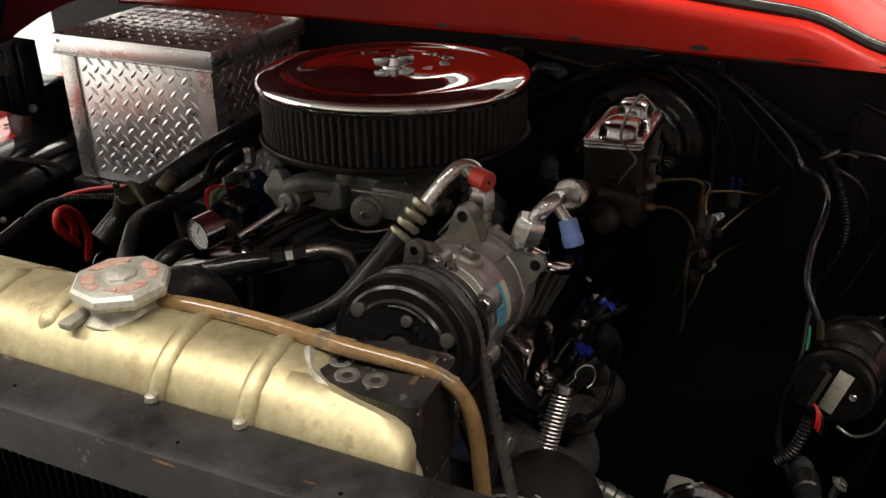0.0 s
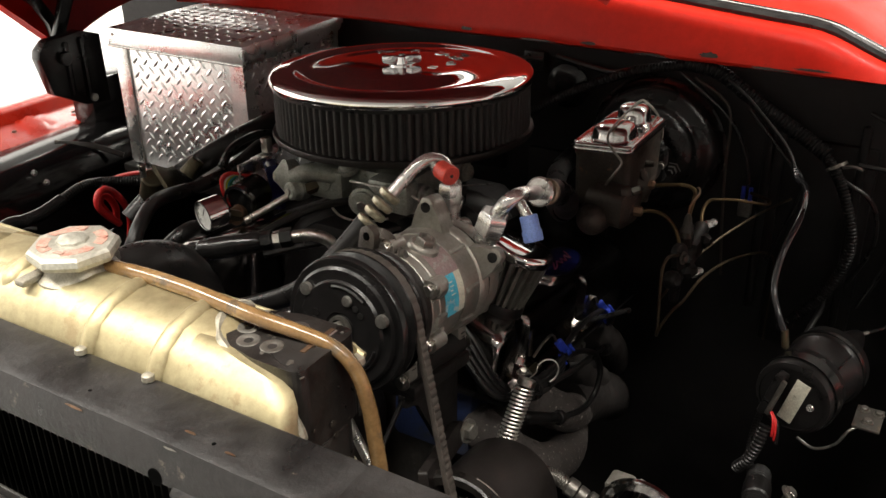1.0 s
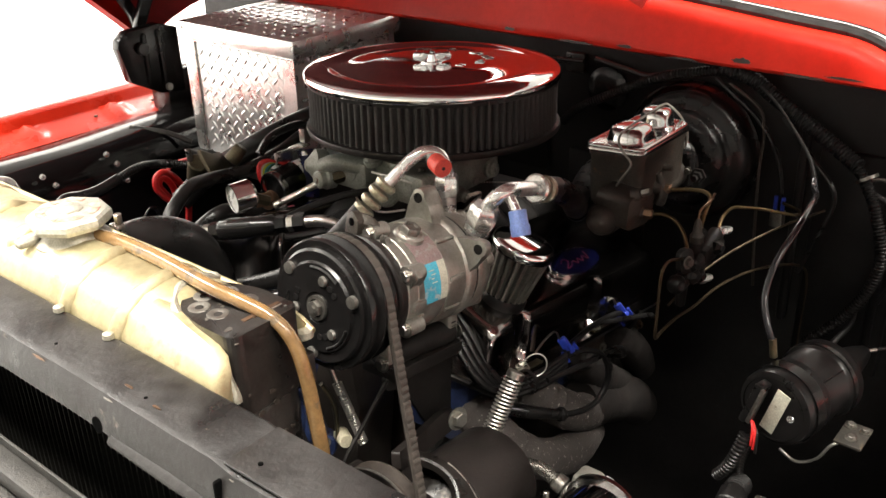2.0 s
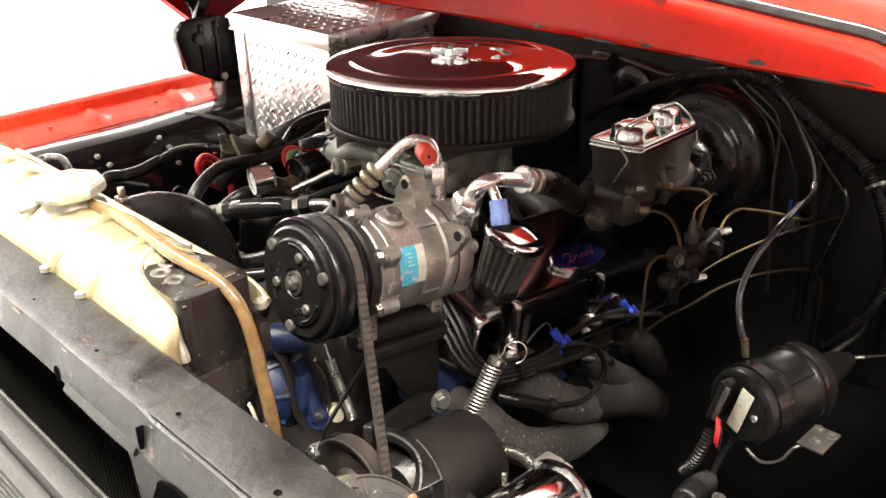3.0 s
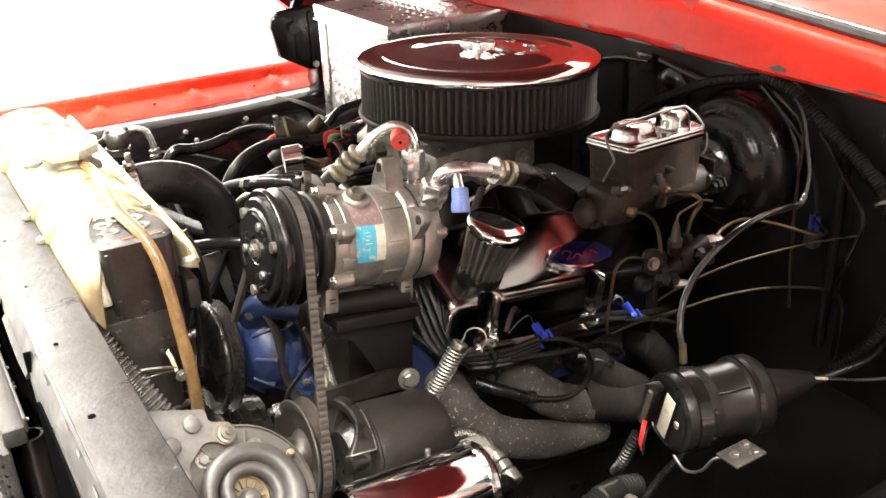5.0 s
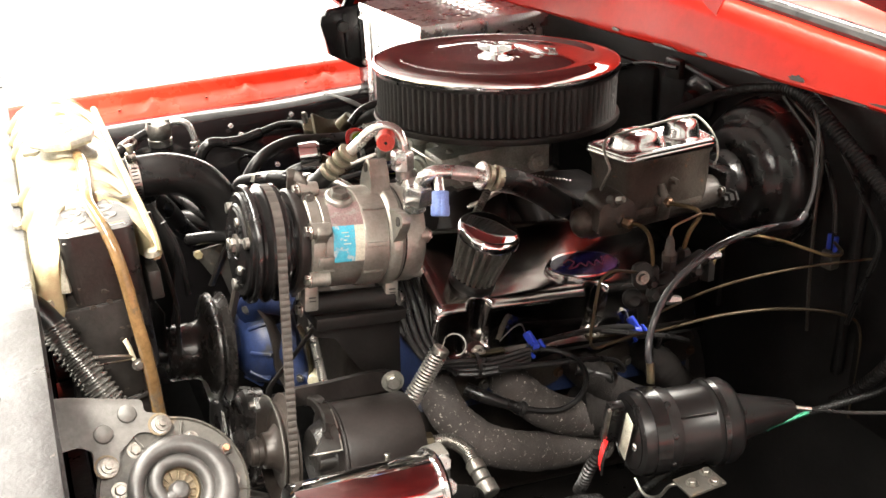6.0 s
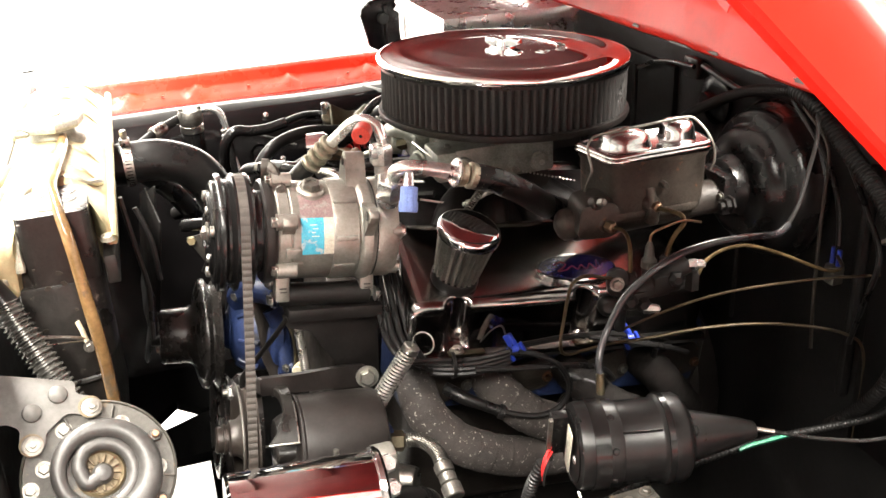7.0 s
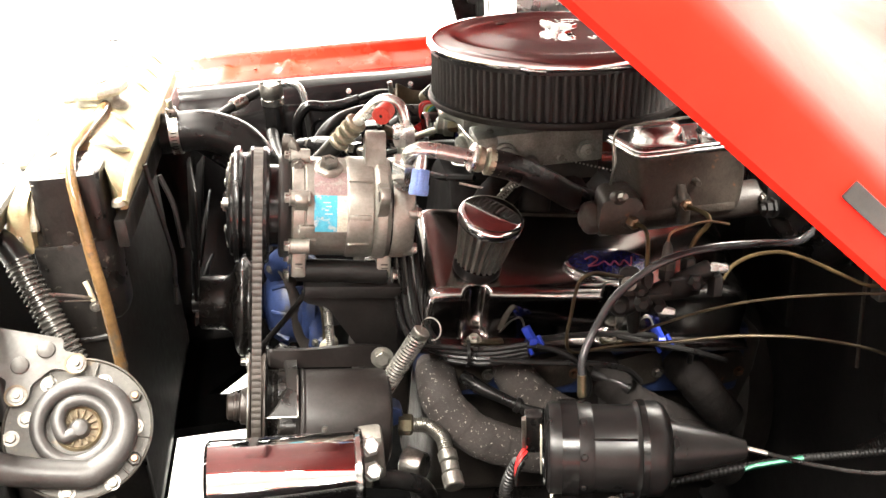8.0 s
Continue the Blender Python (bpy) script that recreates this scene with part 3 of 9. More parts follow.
def hood():
    ht = thing("hood", (1.1, MID, 1.03), "open red hood with a deep folded edge, darkened red underneath", "hood")
    a = radians(42.86)
    F, N = Vector((-math.cos(a), 0, math.sin(a))), Vector((math.sin(a), 0, math.cos(a)))
    O = Vector((1.135, 0, 1.021))
    hw = 0.861
    m = Matrix.Translation(O) @ Matrix(((F.x, 0, N.x), (0, 1, 0), (F.z, 0, N.z))).to_4x4()
    # arched section: upright lip, crease, bulging side, high crown
    arch = [(hw - 0.026, 0.0035), (hw - 0.003, 0.0), (hw, 0.003), (hw + 0.001, 0.028), (hw - 0.002, 0.034), (hw - 0.012, 0.048), (hw - 0.032, 0.074), (hw - 0.065, 0.106), (hw - 0.11, 0.136),
            (hw - 0.17, 0.164), (hw - 0.25, 0.190), (hw - 0.36, 0.214), (hw - 0.52, 0.236), (hw - 0.70, 0.247)]
    outer = [(MID - w, h) for w, h in arch] + [(MID, arch[-1][1] + 0.001)] + [(MID + w, h) for w, h in reversed(arch)]
    def skin(sec, u0, u1, n=30):
        bm = bmesh.new()
        def start(y):
            k = min(1.0, max(0.0, (hw - 0.02 - abs(y - MID)) / 0.40))
            e = min(1.0, max(0.0, (MID + 0.1 - y) / 0.2))
            return u0 - 0.055 + 0.055 * e + 0.085 * e * k * k * (3 - 2 * k)
        def crown(u, h):
            k = min(1.0, max(0.0, (u - 0.12) / 0.22))
            return h if h < 0.034 else 0.034 + (h - 0.034) * (1 - 0.54 * k * k * (3 - 2 * k))
        def at(y, h, f):
            u = start(y) + (u1 - start(y)) * f
            return bm.verts.new(m @ Vector((u, y, crown(u, h))))
        rows = [[at(y, h, i / n) for y, h in sec] for i in range(n + 1)]
        for p, q in zip(rows, rows[1:]):
            for i in range(len(sec) - 1):
                bm.faces.new((p[i], p[i + 1], q[i + 1], q[i]))
        return bm
    part("outer_panel", thick(skin(outer, 0.045, 1.26), 0.0025), RED_HOOD, ht)
    lower = [(MID - w * 0.985, h - 0.014) for w, h in arch[5:]] + [(MID, arch[-1][1] - 0.013)] + [(MID + w * 0.985, h - 0.014) for w, h in reversed(arch[5:])]
    part("inner_panel", thick(skin(lower, 0.06, 1.24), 0.002), RED_INNER, ht, "inner panel in a darkened red")
    for u0, u1, y0, y1 in ((0.36, 0.44, 0.16, 0.86), (0.62, 0.70, 0.12, 0.90), (1.12, 1.20, 0.12, 0.90)):
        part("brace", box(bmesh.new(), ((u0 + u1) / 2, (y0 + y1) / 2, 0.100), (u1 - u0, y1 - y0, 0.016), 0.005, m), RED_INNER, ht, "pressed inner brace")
    # Dark bar laid on the lip puts in the slot's shade.
    part("slot", box(bmesh.new(), (0.302, MID - hw - 0.0012, 0.0205), (0.034, 0.002, 0.009), 0.0006, m), PUMP_BLACK, ht, "dark bar for the shade of a slot in the folded edge")
    return ht


HOOD = hood()


def hinge():
    ht = part("hinge", rod(bmesh.new(), (1.054, 1.300, 1.043), (1.054, 1.246, 1.043), 0.012), BLACK_GLOSS, HOOD, "black scissor hinge")
    def plate(pts, depth=0.012, y=1.255):
        mm = Matrix(((1, 0, 0, 0), (0, 0, 1, y), (0, 1, 0, 0), (0, 0, 0, 1)))
        return prism(bmesh.new(), pts, depth, mm, 0.002)
    part("lower_arm", plate([(1.008, 1.050), (1.012, 1.064), (1.030, 1.078), (1.10, 1.082), (1.14, 1.068), (1.14, 0.944), (1.086, 0.950), (1.024, 0.984)], 0.022), BLACK_GLOSS, ht)
    for x, z0, z1 in ((1.062, 0.972, 1.070), (1.096, 0.958, 1.072)):
        part("pressed_rib", box(bmesh.new(), (x, 1.2535, (z0 + z1) / 2), (0.010, 0.010, z1 - z0), 0.004), BLACK_GLOSS, ht)
    part("upper_arm", plate([(1.06, 1.05), (1.085, 1.06), (1.14, 1.16), (1.19, 1.27), (1.17, 1.28), (1.115, 1.17)], 0.014, 1.285), BLACK_GLOSS, ht)
    part("link", plate([(1.10, 1.0), (1.115, 1.0), (1.10, 1.10), (1.03, 1.22), (1.015, 1.21), (1.085, 1.09)], 0.012, 1.315), BLACK_GLOSS, ht)
    bm = rod(bmesh.new(), (1.054, 1.252, 1.043), (1.054, 1.242, 1.043), 0.012)
    part("pivot", bm, BLACK_SATIN, ht)
    bm = rod(bmesh.new(), (1.098, 1.25, 0.962), (1.098, 1.243, 0.962), 0.007)
    part("pivot", bm, STEEL, ht)
    part("mount", box(bmesh.new(), (1.16, 1.30, 0.94), (0.10, 0.06, 0.09), 0.005), BLACK_GLOSS, ht)


hinge()


def core_support():
    ct = thing("radiator_core_support", (0.37, MID, 0.4), "worn black steel radiator support with chipped edges and holes", "radiator support")
    y0, y1 = -0.30, 1.30
    # top rail with a rolled front edge and a front flange
    sec = [(0.394, 1.062), (0.395, 1.076), (0.392, 1.0785), (0.352, 1.0785), (0.346, 1.0765), (0.3425, 1.071), (0.3395, 1.052), (0.3390, 1.047), (0.343, 1.043)]
    bm = bmesh.new()
    rows = []
    for i in range(81):
        y = y0 + (y1 - y0) * i / 80
        dn = 0.0012 * noise.noise((y * 9, 1.0, 0.0)) - (0.004 if y < 0.128 else 0.0)
        rows.append([bm.verts.new((x + 0.0008 * noise.noise((y * 12, z * 30, 2.0)), y, z + dn)) for x, z in sec])
    for a, b in zip(rows, rows[1:]):
        for i in range(len(sec) - 1):
            bm.faces.new((a[i], a[i + 1], b[i + 1], b[i]))
    part("top_rail", thick(bm, 0.003), SUPPORT, ct)
    # the doubler plate over the driver's end
    part("doubler_plate", box(bmesh.new(), (0.3705, -0.085, 1.0772), (0.046, 0.43, 0.0024), 0.001), SUPPORT, ct)
    # Near-black discs and a block put in the shade of holes and a notch.
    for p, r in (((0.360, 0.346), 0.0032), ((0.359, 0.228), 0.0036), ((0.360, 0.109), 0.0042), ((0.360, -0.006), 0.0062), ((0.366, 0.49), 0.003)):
        part("hole", lathe(bmesh.new(), [(0, 0), (r * 0.42, 0), (r * 0.42, 0.0008), (0, 0.0008)], pose(p[0], p[1], 1.0780 if p[1] > 0.128 else 1.0783), 16), SHADE_BLACK, ct)
    part("hole", lathe(bmesh.new(), [(0, 0), (0.0066, 0), (0.0066, 0.0015), (0, 0.0015)], along((0.3405, 0.266, 1.050), (0.2, 0.266, 1.06)), 18), SHADE_BLACK, ct)
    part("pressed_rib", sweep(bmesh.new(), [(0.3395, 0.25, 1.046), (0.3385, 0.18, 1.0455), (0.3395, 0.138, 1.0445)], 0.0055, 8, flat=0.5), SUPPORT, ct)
    part("notch", box(bmesh.new(), (0.3400, 0.1285, 1.060), (0.006, 0.003, 0.018), 0.001), SHADE_BLACK, ct)
    rng = random.Random(12)
    for k in range(14):
        y = -0.12 + 0.70 * rng.random()
        w, h = 0.002 + 0.008 * rng.random() ** 2, 0.0005 + 0.0008 * rng.random()
        pts = [(w * (0.6 + 0.6 * rng.random()) * math.cos(a), h * (0.6 + 0.6 * rng.random()) * math.sin(a)) for a in (2 * math.pi * i / 10 for i in range(10))]
        dz = -0.004 if y < 0.128 else 0.0
        if k % 6:
            mm = Matrix(((0, 0.55, -0.83, 0.3445), (1, 0, 0, y), (0, 0.83, 0.55, 1.0745 + dz), (0, 0, 0, 1)))
        else:
            mm = Matrix(((0, 1, 0, 0.356 + 0.03 * rng.random()), (1, 0, 0, y), (0, 0, 1, 1.0785 + dz + (0.003 if y < 0.128 else 0.0)), (0, 0, 0, 1)))
        part("chip", prism(bmesh.new(), pts, 0.0006, mm), (COPPER, DULL_STEEL, IRON)[k % 3], ct)
    # side panels; a near-black sheet stands for a large rounded opening's shade
    bm = bmesh.new()
    m = Matrix(((0, 0, 1, 0.3395), (1, 0, 0, 0), (0, 1, 0, 0), (0, 0, 0, 1)))
    out = [(-0.30, 1.050), (-0.30, 0.40), (0.15, 0.40), (0.150, 0.98), (0.155, 1.03), (0.165, 1.050)]
    prism(bm, out, 0.003, m)
    part("side_panel", bm, SUPPORT, ct)
    part("opening", prism(bmesh.new(), [(-0.06, 0.45), (0.126, 0.45), (0.128, 0.975), (0.123, 1.012), (0.110, 1.034), (0.088, 1.042), (-0.02, 1.042), (-0.05, 1.02), (-0.06, 0.97)], 0.002, Matrix.Translation((-0.0025, 0, 0)) @ m), SHADE_BLACK, ct, "near-black sheet for the shade of a rounded opening")
    bm = bmesh.new()
    prism(bm, [(0.77, 1.045), (0.76, 0.40), (1.30, 0.40), (1.30, 1.045)], 0.003, m)
    part("side_panel", bm, SUPPORT, ct)
    part("lower_rail", box(bmesh.new(), (0.36, MID, 0.43), (0.05, 1.2, 0.06), 0.004), SUPPORT, ct)


core_support()

# ---- radiator and what is bolted to it ----
TANK = [(0.391, 1.020), (0.391, 1.064), (0.396, 1.082), (0.406, 1.096), (0.422, 1.105), (0.445, 1.109), (0.466, 1.106), (0.483, 1.097), (0.495, 1.085), (0.503, 1.078),
        (0.507, 1.074), (0.507, 1.060), (0.500, 1.055), (0.500, 1.020)]


def radiator():
    rt = thing("radiator", (0.447, 0.478, 0.45), "brass-topped radiator with pressed ribs and a black end strap", "radiator")
    cx = 0.448
    bm = bmesh.new()
    rows = []
    ends = [(0.268, 0.55), (0.276, 0.86), (0.290, 0.965), (0.312, 1.0)]
    ys = ends + [(0.312 + 0.0211 * i, 1.0) for i in range(1, 20)] + [(0.726, 0.97), (0.738, 0.9), (0.744, 0.7)]
    for y, k in ys:
        row = []
        for x, z in TANK:
            sag = 0.0012 * noise.noise((x * 14, y * 10, 0))
            row.append(bm.verts.new((cx + (x - cx) * (0.4 + 0.6 * k), y, 1.02 + (z - 1.02) * k + sag)))
        rows.append(row)
    for a, b in zip(rows, rows[1:]):
        for i in range(len(TANK) - 1):
            bm.faces.new((a[i], a[i + 1], b[i + 1], b[i]))
    bm.faces.new(rows[0])
    bm.faces.new(rows[-1][::-1])
    part("top_tank", bm, BRASS, rt, "dull golden brass header tank")
    # the front skirt that runs past the strap to the driver's end
    bm = bmesh.new()
    rows = []
    sk = [(0.391, 1.022), (0.391, 1.064), (0.396, 1.082), (0.406, 1.0955), (0.4215, 1.1045), (0.4300, 1.1035), (0.428, 1.09), (0.424, 1.03)]
    for y, k, w in ((0.2045, 0.52, 0.50), (0.2065, 0.70, 0.66), (0.2120, 0.81, 0.74), (0.222, 0.87, 0.77), (0.236, 0.915, 0.78), (0.255, 0.955, 0.82), (0.275, 0.98, 0.92), (0.30, 1.0, 1.0)):
        rows.append([bm.verts.new((0.391 + (x - 0.391) * w, y, 1.022 + (z - 1.022) * k)) for x, z in sk])
    for a, b in zip(rows, rows[1:]):
        for i in range(len(sk)):
            j = (i + 1) % len(sk)
            bm.faces.new((a[i], a[j], b[j], b[i]))
    bm.faces.new(rows[0])
    bm.faces.new(rows[-1][::-1])
    part("tank_skirt", bm, BRASS, rt, "tapered brass skirt of the tank")
    # the brass back edge that runs on past the strap
    bm = bmesh.new()
    sk = [(0.470, 1.1040), (0.483, 1.0970), (0.495, 1.0850), (0.503, 1.0780), (0.507, 1.0740), (0.507, 1.0620), (0.498, 1.0580), (0.486, 1.0580), (0.474, 1.0580)]
    rows = []
    for y, k, w in ((0.2200, 0.45, 0.22), (0.2225, 0.58, 0.30), (0.2300, 0.72, 0.40), (0.2480, 0.86, 0.58), (0.2700, 0.96, 0.84), (0.300, 1.0, 1.0)):
        rows.append([bm.verts.new((0.507 + (x - 0.507) * w, y, 1.058 + (z - 1.058) * k)) for x, z in sk])
    for a, b in zip(rows, rows[1:]):
        for i in range(len(sk)):
            j = (i + 1) % len(sk)
            bm.faces.new((a[i], a[j], b[j], b[i]))
    bm.faces.new(rows[0])
    bm.faces.new(rows[-1][::-1])
    part("tank_back_edge", bm, BRASS, rt, "tapered brass back edge of the tank")
    part("corner_blob", lathe(bmesh.new(), [(0, -0.006), (0.0075, -0.002), (0.0065, 0.003), (0, 0.006)], pose(0.499, 0.219, 1.066), 12), SOLDER, rt)
    part("rear_lip", sweep(bmesh.new(), [(0.504, 0.216, 1.066), (0.505, 0.24, 1.074), (0.505, 0.30, 1.077), (0.505, 0.5, 1.077), (0.505, 0.744, 1.077)], 0.0045, 8), BRASS, rt)
    # pressed ribs over the tank
    for y, lo, hi in ((0.319, 1, 7), (0.390, 1, 7), (0.502, 3, 7), (0.566, 1, 7), (0.625, 1, 7), (0.683, 1, 7)):
        pts = [(x + 0.0022, y + 0.006 * (z - 1.05) * 4, z - 0.0040) for x, z in TANK[lo:hi]]
        part("rib", sweep(bmesh.new(), pts, lambda u: 0.0088 * min(1, 4 * u + 0.3, 4 * (1 - u) + 0.3), 12, 5), BRASS, rt)
        if y < 0.4:
            part("solder_blob", lathe(bmesh.new(), [(0, -0.003), (0.005, 0), (0.0045, 0.004), (0, 0.0065)], pose(0.389, y, 1.0795), 10), SOLDER, rt)
    # brown beads on the rear slope put in the shade of pressed grooves
    for y0, y1 in ((0.346, 0.329), (0.414, 0.398), (0.567, 0.553), (0.652, 0.631), (0.722, 0.706)):
        part("groove", sweep(bmesh.new(), [(0.462, y0, 1.1052), (0.472, y0 - 0.002, 1.1018), (0.482, (y0 + y1) / 2 - 0.002, 1.0965), (0.495, y1, 1.0840)], lambda u: 0.0034 * math.sin(math.pi * (0.06 + 0.88 * u)) + 0.0003, 8, 5, flat=0.8), GROOVE_SHADE, rt, "brown bead for a groove's shade")
    # solder seam beside the strap
    part("solder_seam", sweep(bmesh.new(), [(0.496, 0.330, 1.085), (0.484, 0.304, 1.096), (0.464, 0.306, 1.104), (0.443, 0.298, 1.104), (0.4265, 0.281, 1.100), (0.4200, 0.255, 1.094), (0.4195, 0.232, 1.087), (0.419, 0.215, 1.074), (0.418, 0.207, 1.05)],
         lambda u: 0.0036 + 0.0012 * math.sin(40 * u), 8, 6), SOLDER, rt, "grey solder seam")
    part("corner_blob", lathe(bmesh.new(), [(0, -0.006), (0.008, -0.002), (0.007, 0.004), (0, 0.007)], pose(0.399, 0.208, 1.043), 12), SOLDER, rt)
    # the dark strap over the end and down the side
    bm = bmesh.new()
    prism(bm, rounded_outline([(0.421, 0.207), (0.4205, 0.248), (0.428, 0.278), (0.444, 0.293), (0.460, 0.301), (0.476, 0.288), (0.487, 0.254), (0.487, 0.207)], 0.010), 0.070, Matrix.Translation((0, 0, 1.032)), 0.011)
    part("end_strap", bm, BLACK_DUSTY, rt, "scuffed black end strap")
    part("side_plate", box(bmesh.new(), (0.4405, 0.213, 0.76), (0.059, 0.016, 0.545), 0.004), BLACK_DUSTY, rt, "dark side plate of the core")
    part("side_tank", box(bmesh.new(), (0.448, 0.236, 0.995), (0.080, 0.056, 0.12), 0.020, None, 4), BLACK_DUSTY, rt)
    part("seam_ledge", sweep(bmesh.new(), [(0.408, 0.205, 0.926), (0.445, 0.204, 0.924), (0.474, 0.207, 0.926)], 0.0035, 8, 6), BLACK_DUSTY, rt)
    part("worn_edge", sweep(bmesh.new(), [(0.424, 0.2085, 1.0965), (0.45, 0.2082, 1.0970), (0.480, 0.2090, 1.0965)], lambda u: 0.0008 + 0.0005 * math.sin(u * 37), 6, 8), DULL_STEEL, rt, "rubbed bright edge")
    rng = random.Random(5)
    for k in range(9):
        x, z = 0.422 + 0.044 * rng.random(), 0.94 + 0.14 * rng.random()
        w = 0.0015 + 0.003 * rng.random() ** 2
        pts = [(w * (0.6 + 0.7 * rng.random()) * math.cos(a), 0.7 * w * (0.6 + 0.7 * rng.random()) * math.sin(a)) for a in (2 * math.pi * i / 9 for i in range(9))]
        part("rust_spot", prism(bmesh.new(), pts, 0.0008, Matrix(((1, 0, 0, x), (0, 0, -1, 0.2044 if z < 1.030 else 0.2052), (0, 1, 0, z), (0, 0, 0, 1)))), IRON, rt)
    for k in range(16):
        x, y = 0.43 + 0.068 * rng.random(), 0.212 + 0.085 * rng.random()
        if x > 0.482 or y > 0.265:
            continue
        w = 0.0015 + 0.005 * rng.random() ** 2
        pts = [(w * (0.5 + 0.8 * rng.random()) * math.cos(a), w * (0.5 + 0.8 * rng.random()) * math.sin(a)) for a in (2 * math.pi * i / 9 for i in range(9))]
        part("rust_spot", prism(bmesh.new(), pts, 0.0006, pose(x, y, 1.1018)), (IRON, DULL_STEEL)[k % 2], rt)
    for x, y in ((0.438, 0.266), (0.452, 0.278), (0.467, 0.268), (0.440, 0.246), (0.468, 0.246)):
        part("weld_spot", lathe(bmesh.new(), [(0.003, 0), (0.0065, 0.0012), (0.0085, 0.0008), (0.009, 0)], pose(x, y, 1.1018), 16), DULL_STEEL, rt)
    part("scratch", box(bmesh.new(), (0.462, 0.2225, 1.1022), (0.036, 0.004, 0.0008), 0, None), COPPER, rt, "rusty scrape")
    part("scratch", box(bmesh.new(), (0.466, 0.2195, 1.1018), (0.028, 0.0018, 0.0008), 0, None), STEEL, rt, "bright scrape")
    # core with rows of fins
    part("core", box(bmesh.new(), (0.4300, 0.478, 0.82), (0.040, 0.51, 0.40), 0.002), FIN, rt, "dark finned core")
    bm = bmesh.new()
    for i in range(52):
        box(bm, (0.4075, 0.235 + 0.0095 * i, 0.82), (0.006, 0.0022, 0.39), 0)
    f = part("fin", bm, FIN, rt)
    tagged(f, kind="stuff")
    part("rear_flange", box(bmesh.new(), (0.497, 0.478, 1.035), (0.012, 0.53, 0.03), 0.002), BLACK_DUSTY, rt)
    # filler neck
    n0 = Vector((0.449, 0.459, 1.098))
    bm = lathe(bmesh.new(), [(0.034, 0.0), (0.033, 0.006), (0.027, 0.010), (0.0245, 0.014), (0.0245, 0.022), (0.020, 0.024), (0, 0.024)], Matrix.Translation(n0), 28)
    part("filler_neck", bm, SOLDER, rt, "soldered filler neck")
    part("neck_tab", box(bmesh.new(), (0.430, 0.476, 1.107), (0.05, 0.012, 0.006), 0.002, None), SOLDER, rt)
    return rt


RADIATOR = radiator()


def radiator_cap():
    o = pose(0.449, 0.459, 1.121, 0, 0, 10)
    bm = bmesh.new()
    lathe(bm, [(0.030, -0.004), (0.0345, -0.003), (0.0365, 0.001), (0.0360, 0.006), (0.0335, 0.0085), (0.029, 0.0095), (0.013, 0.0098), (0.0125, 0.0118), (0.006, 0.0145), (0, 0.0148)], o, 8)
    ct = part("cap", bm, CAP_MAT, RADIATOR, "octagonal tin cap with worn red print", 25)
    for a0, a1 in ((0.2, 1.3), (1.7, 2.9), (3.5, 4.4), (4.8, 6.0)):
        bm = bmesh.new()
        pr = [(r * math.cos(a), r * math.sin(a)) for r, aa in ((0.0275, (a0, a1, 1)), (0.0185, (a1, a0, -1))) for a in [aa[0] + (aa[1] - aa[0]) * k / 6 for k in range(7)]]
        prism(bm, pr, 0.0006, o @ pose(0, 0, 0.0093))
        part("print", bm, CAP_PRINT, ct, "worn red print")
    for k in range(6):
        a = 0.4 + k
        part("print_bar", box(bmesh.new(), (0.023 * math.cos(a), 0.023 * math.sin(a), 0.0103), (0.004, 0.009, 0.0005), 0, o), CAP_PRINT, ct)


radiator_cap()


def overflow_hose():
    pts = [(0.460, 0.437, 1.108), (0.461, 0.40, 1.1105), (0.459, 0.345, 1.112), (0.456, 0.30, 1.1115), (0.4545, 0.268, 1.1105), (0.4575, 0.238, 1.1075), (0.462, 0.210, 1.101), (0.466, 0.194, 1.084),
           (0.469, 0.187, 1.055), (0.471, 0.184, 1.02), (0.474, 0.182, 0.97), (0.474, 0.184, 0.90), (0.470, 0.190, 0.80)]
    st = thing("overflow_hose", pts[0], "stained amber plastic overflow hose from the filler neck", "hose")
    part("hose", sweep(bmesh.new(), pts, lambda u: 0.0060 + 0.0004 * math.sin(u * 9), 12, 8), AMBER, st)
    cl = part("clip", sweep(bmesh.new(), [(0.4575, 0.188, 0.999), (0.4600, 0.187, 0.990), (0.4622, 0.186, 0.977)], 0.0028, 8, flat=0.4), CREAM, st, "bent pale clip")
    part("clip_tail", sweep(bmesh.new(), [(0.4610, 0.186, 0.981), (0.445, 0.178, 0.990), (0.4265, 0.170, 0.9984)], 0.0017, 6), STEEL, cl)
    part("clip_tail", sweep(bmesh.new(), [(0.4612, 0.186, 0.978), (0.445, 0.176, 0.985), (0.4240, 0.163, 0.9935)], 0.0008, 6), STEEL, cl)
    bolt(st, BOLT_S, (0.4643, 0.180, 0.9743), (0.2, -1, 0.1))


overflow_hose()


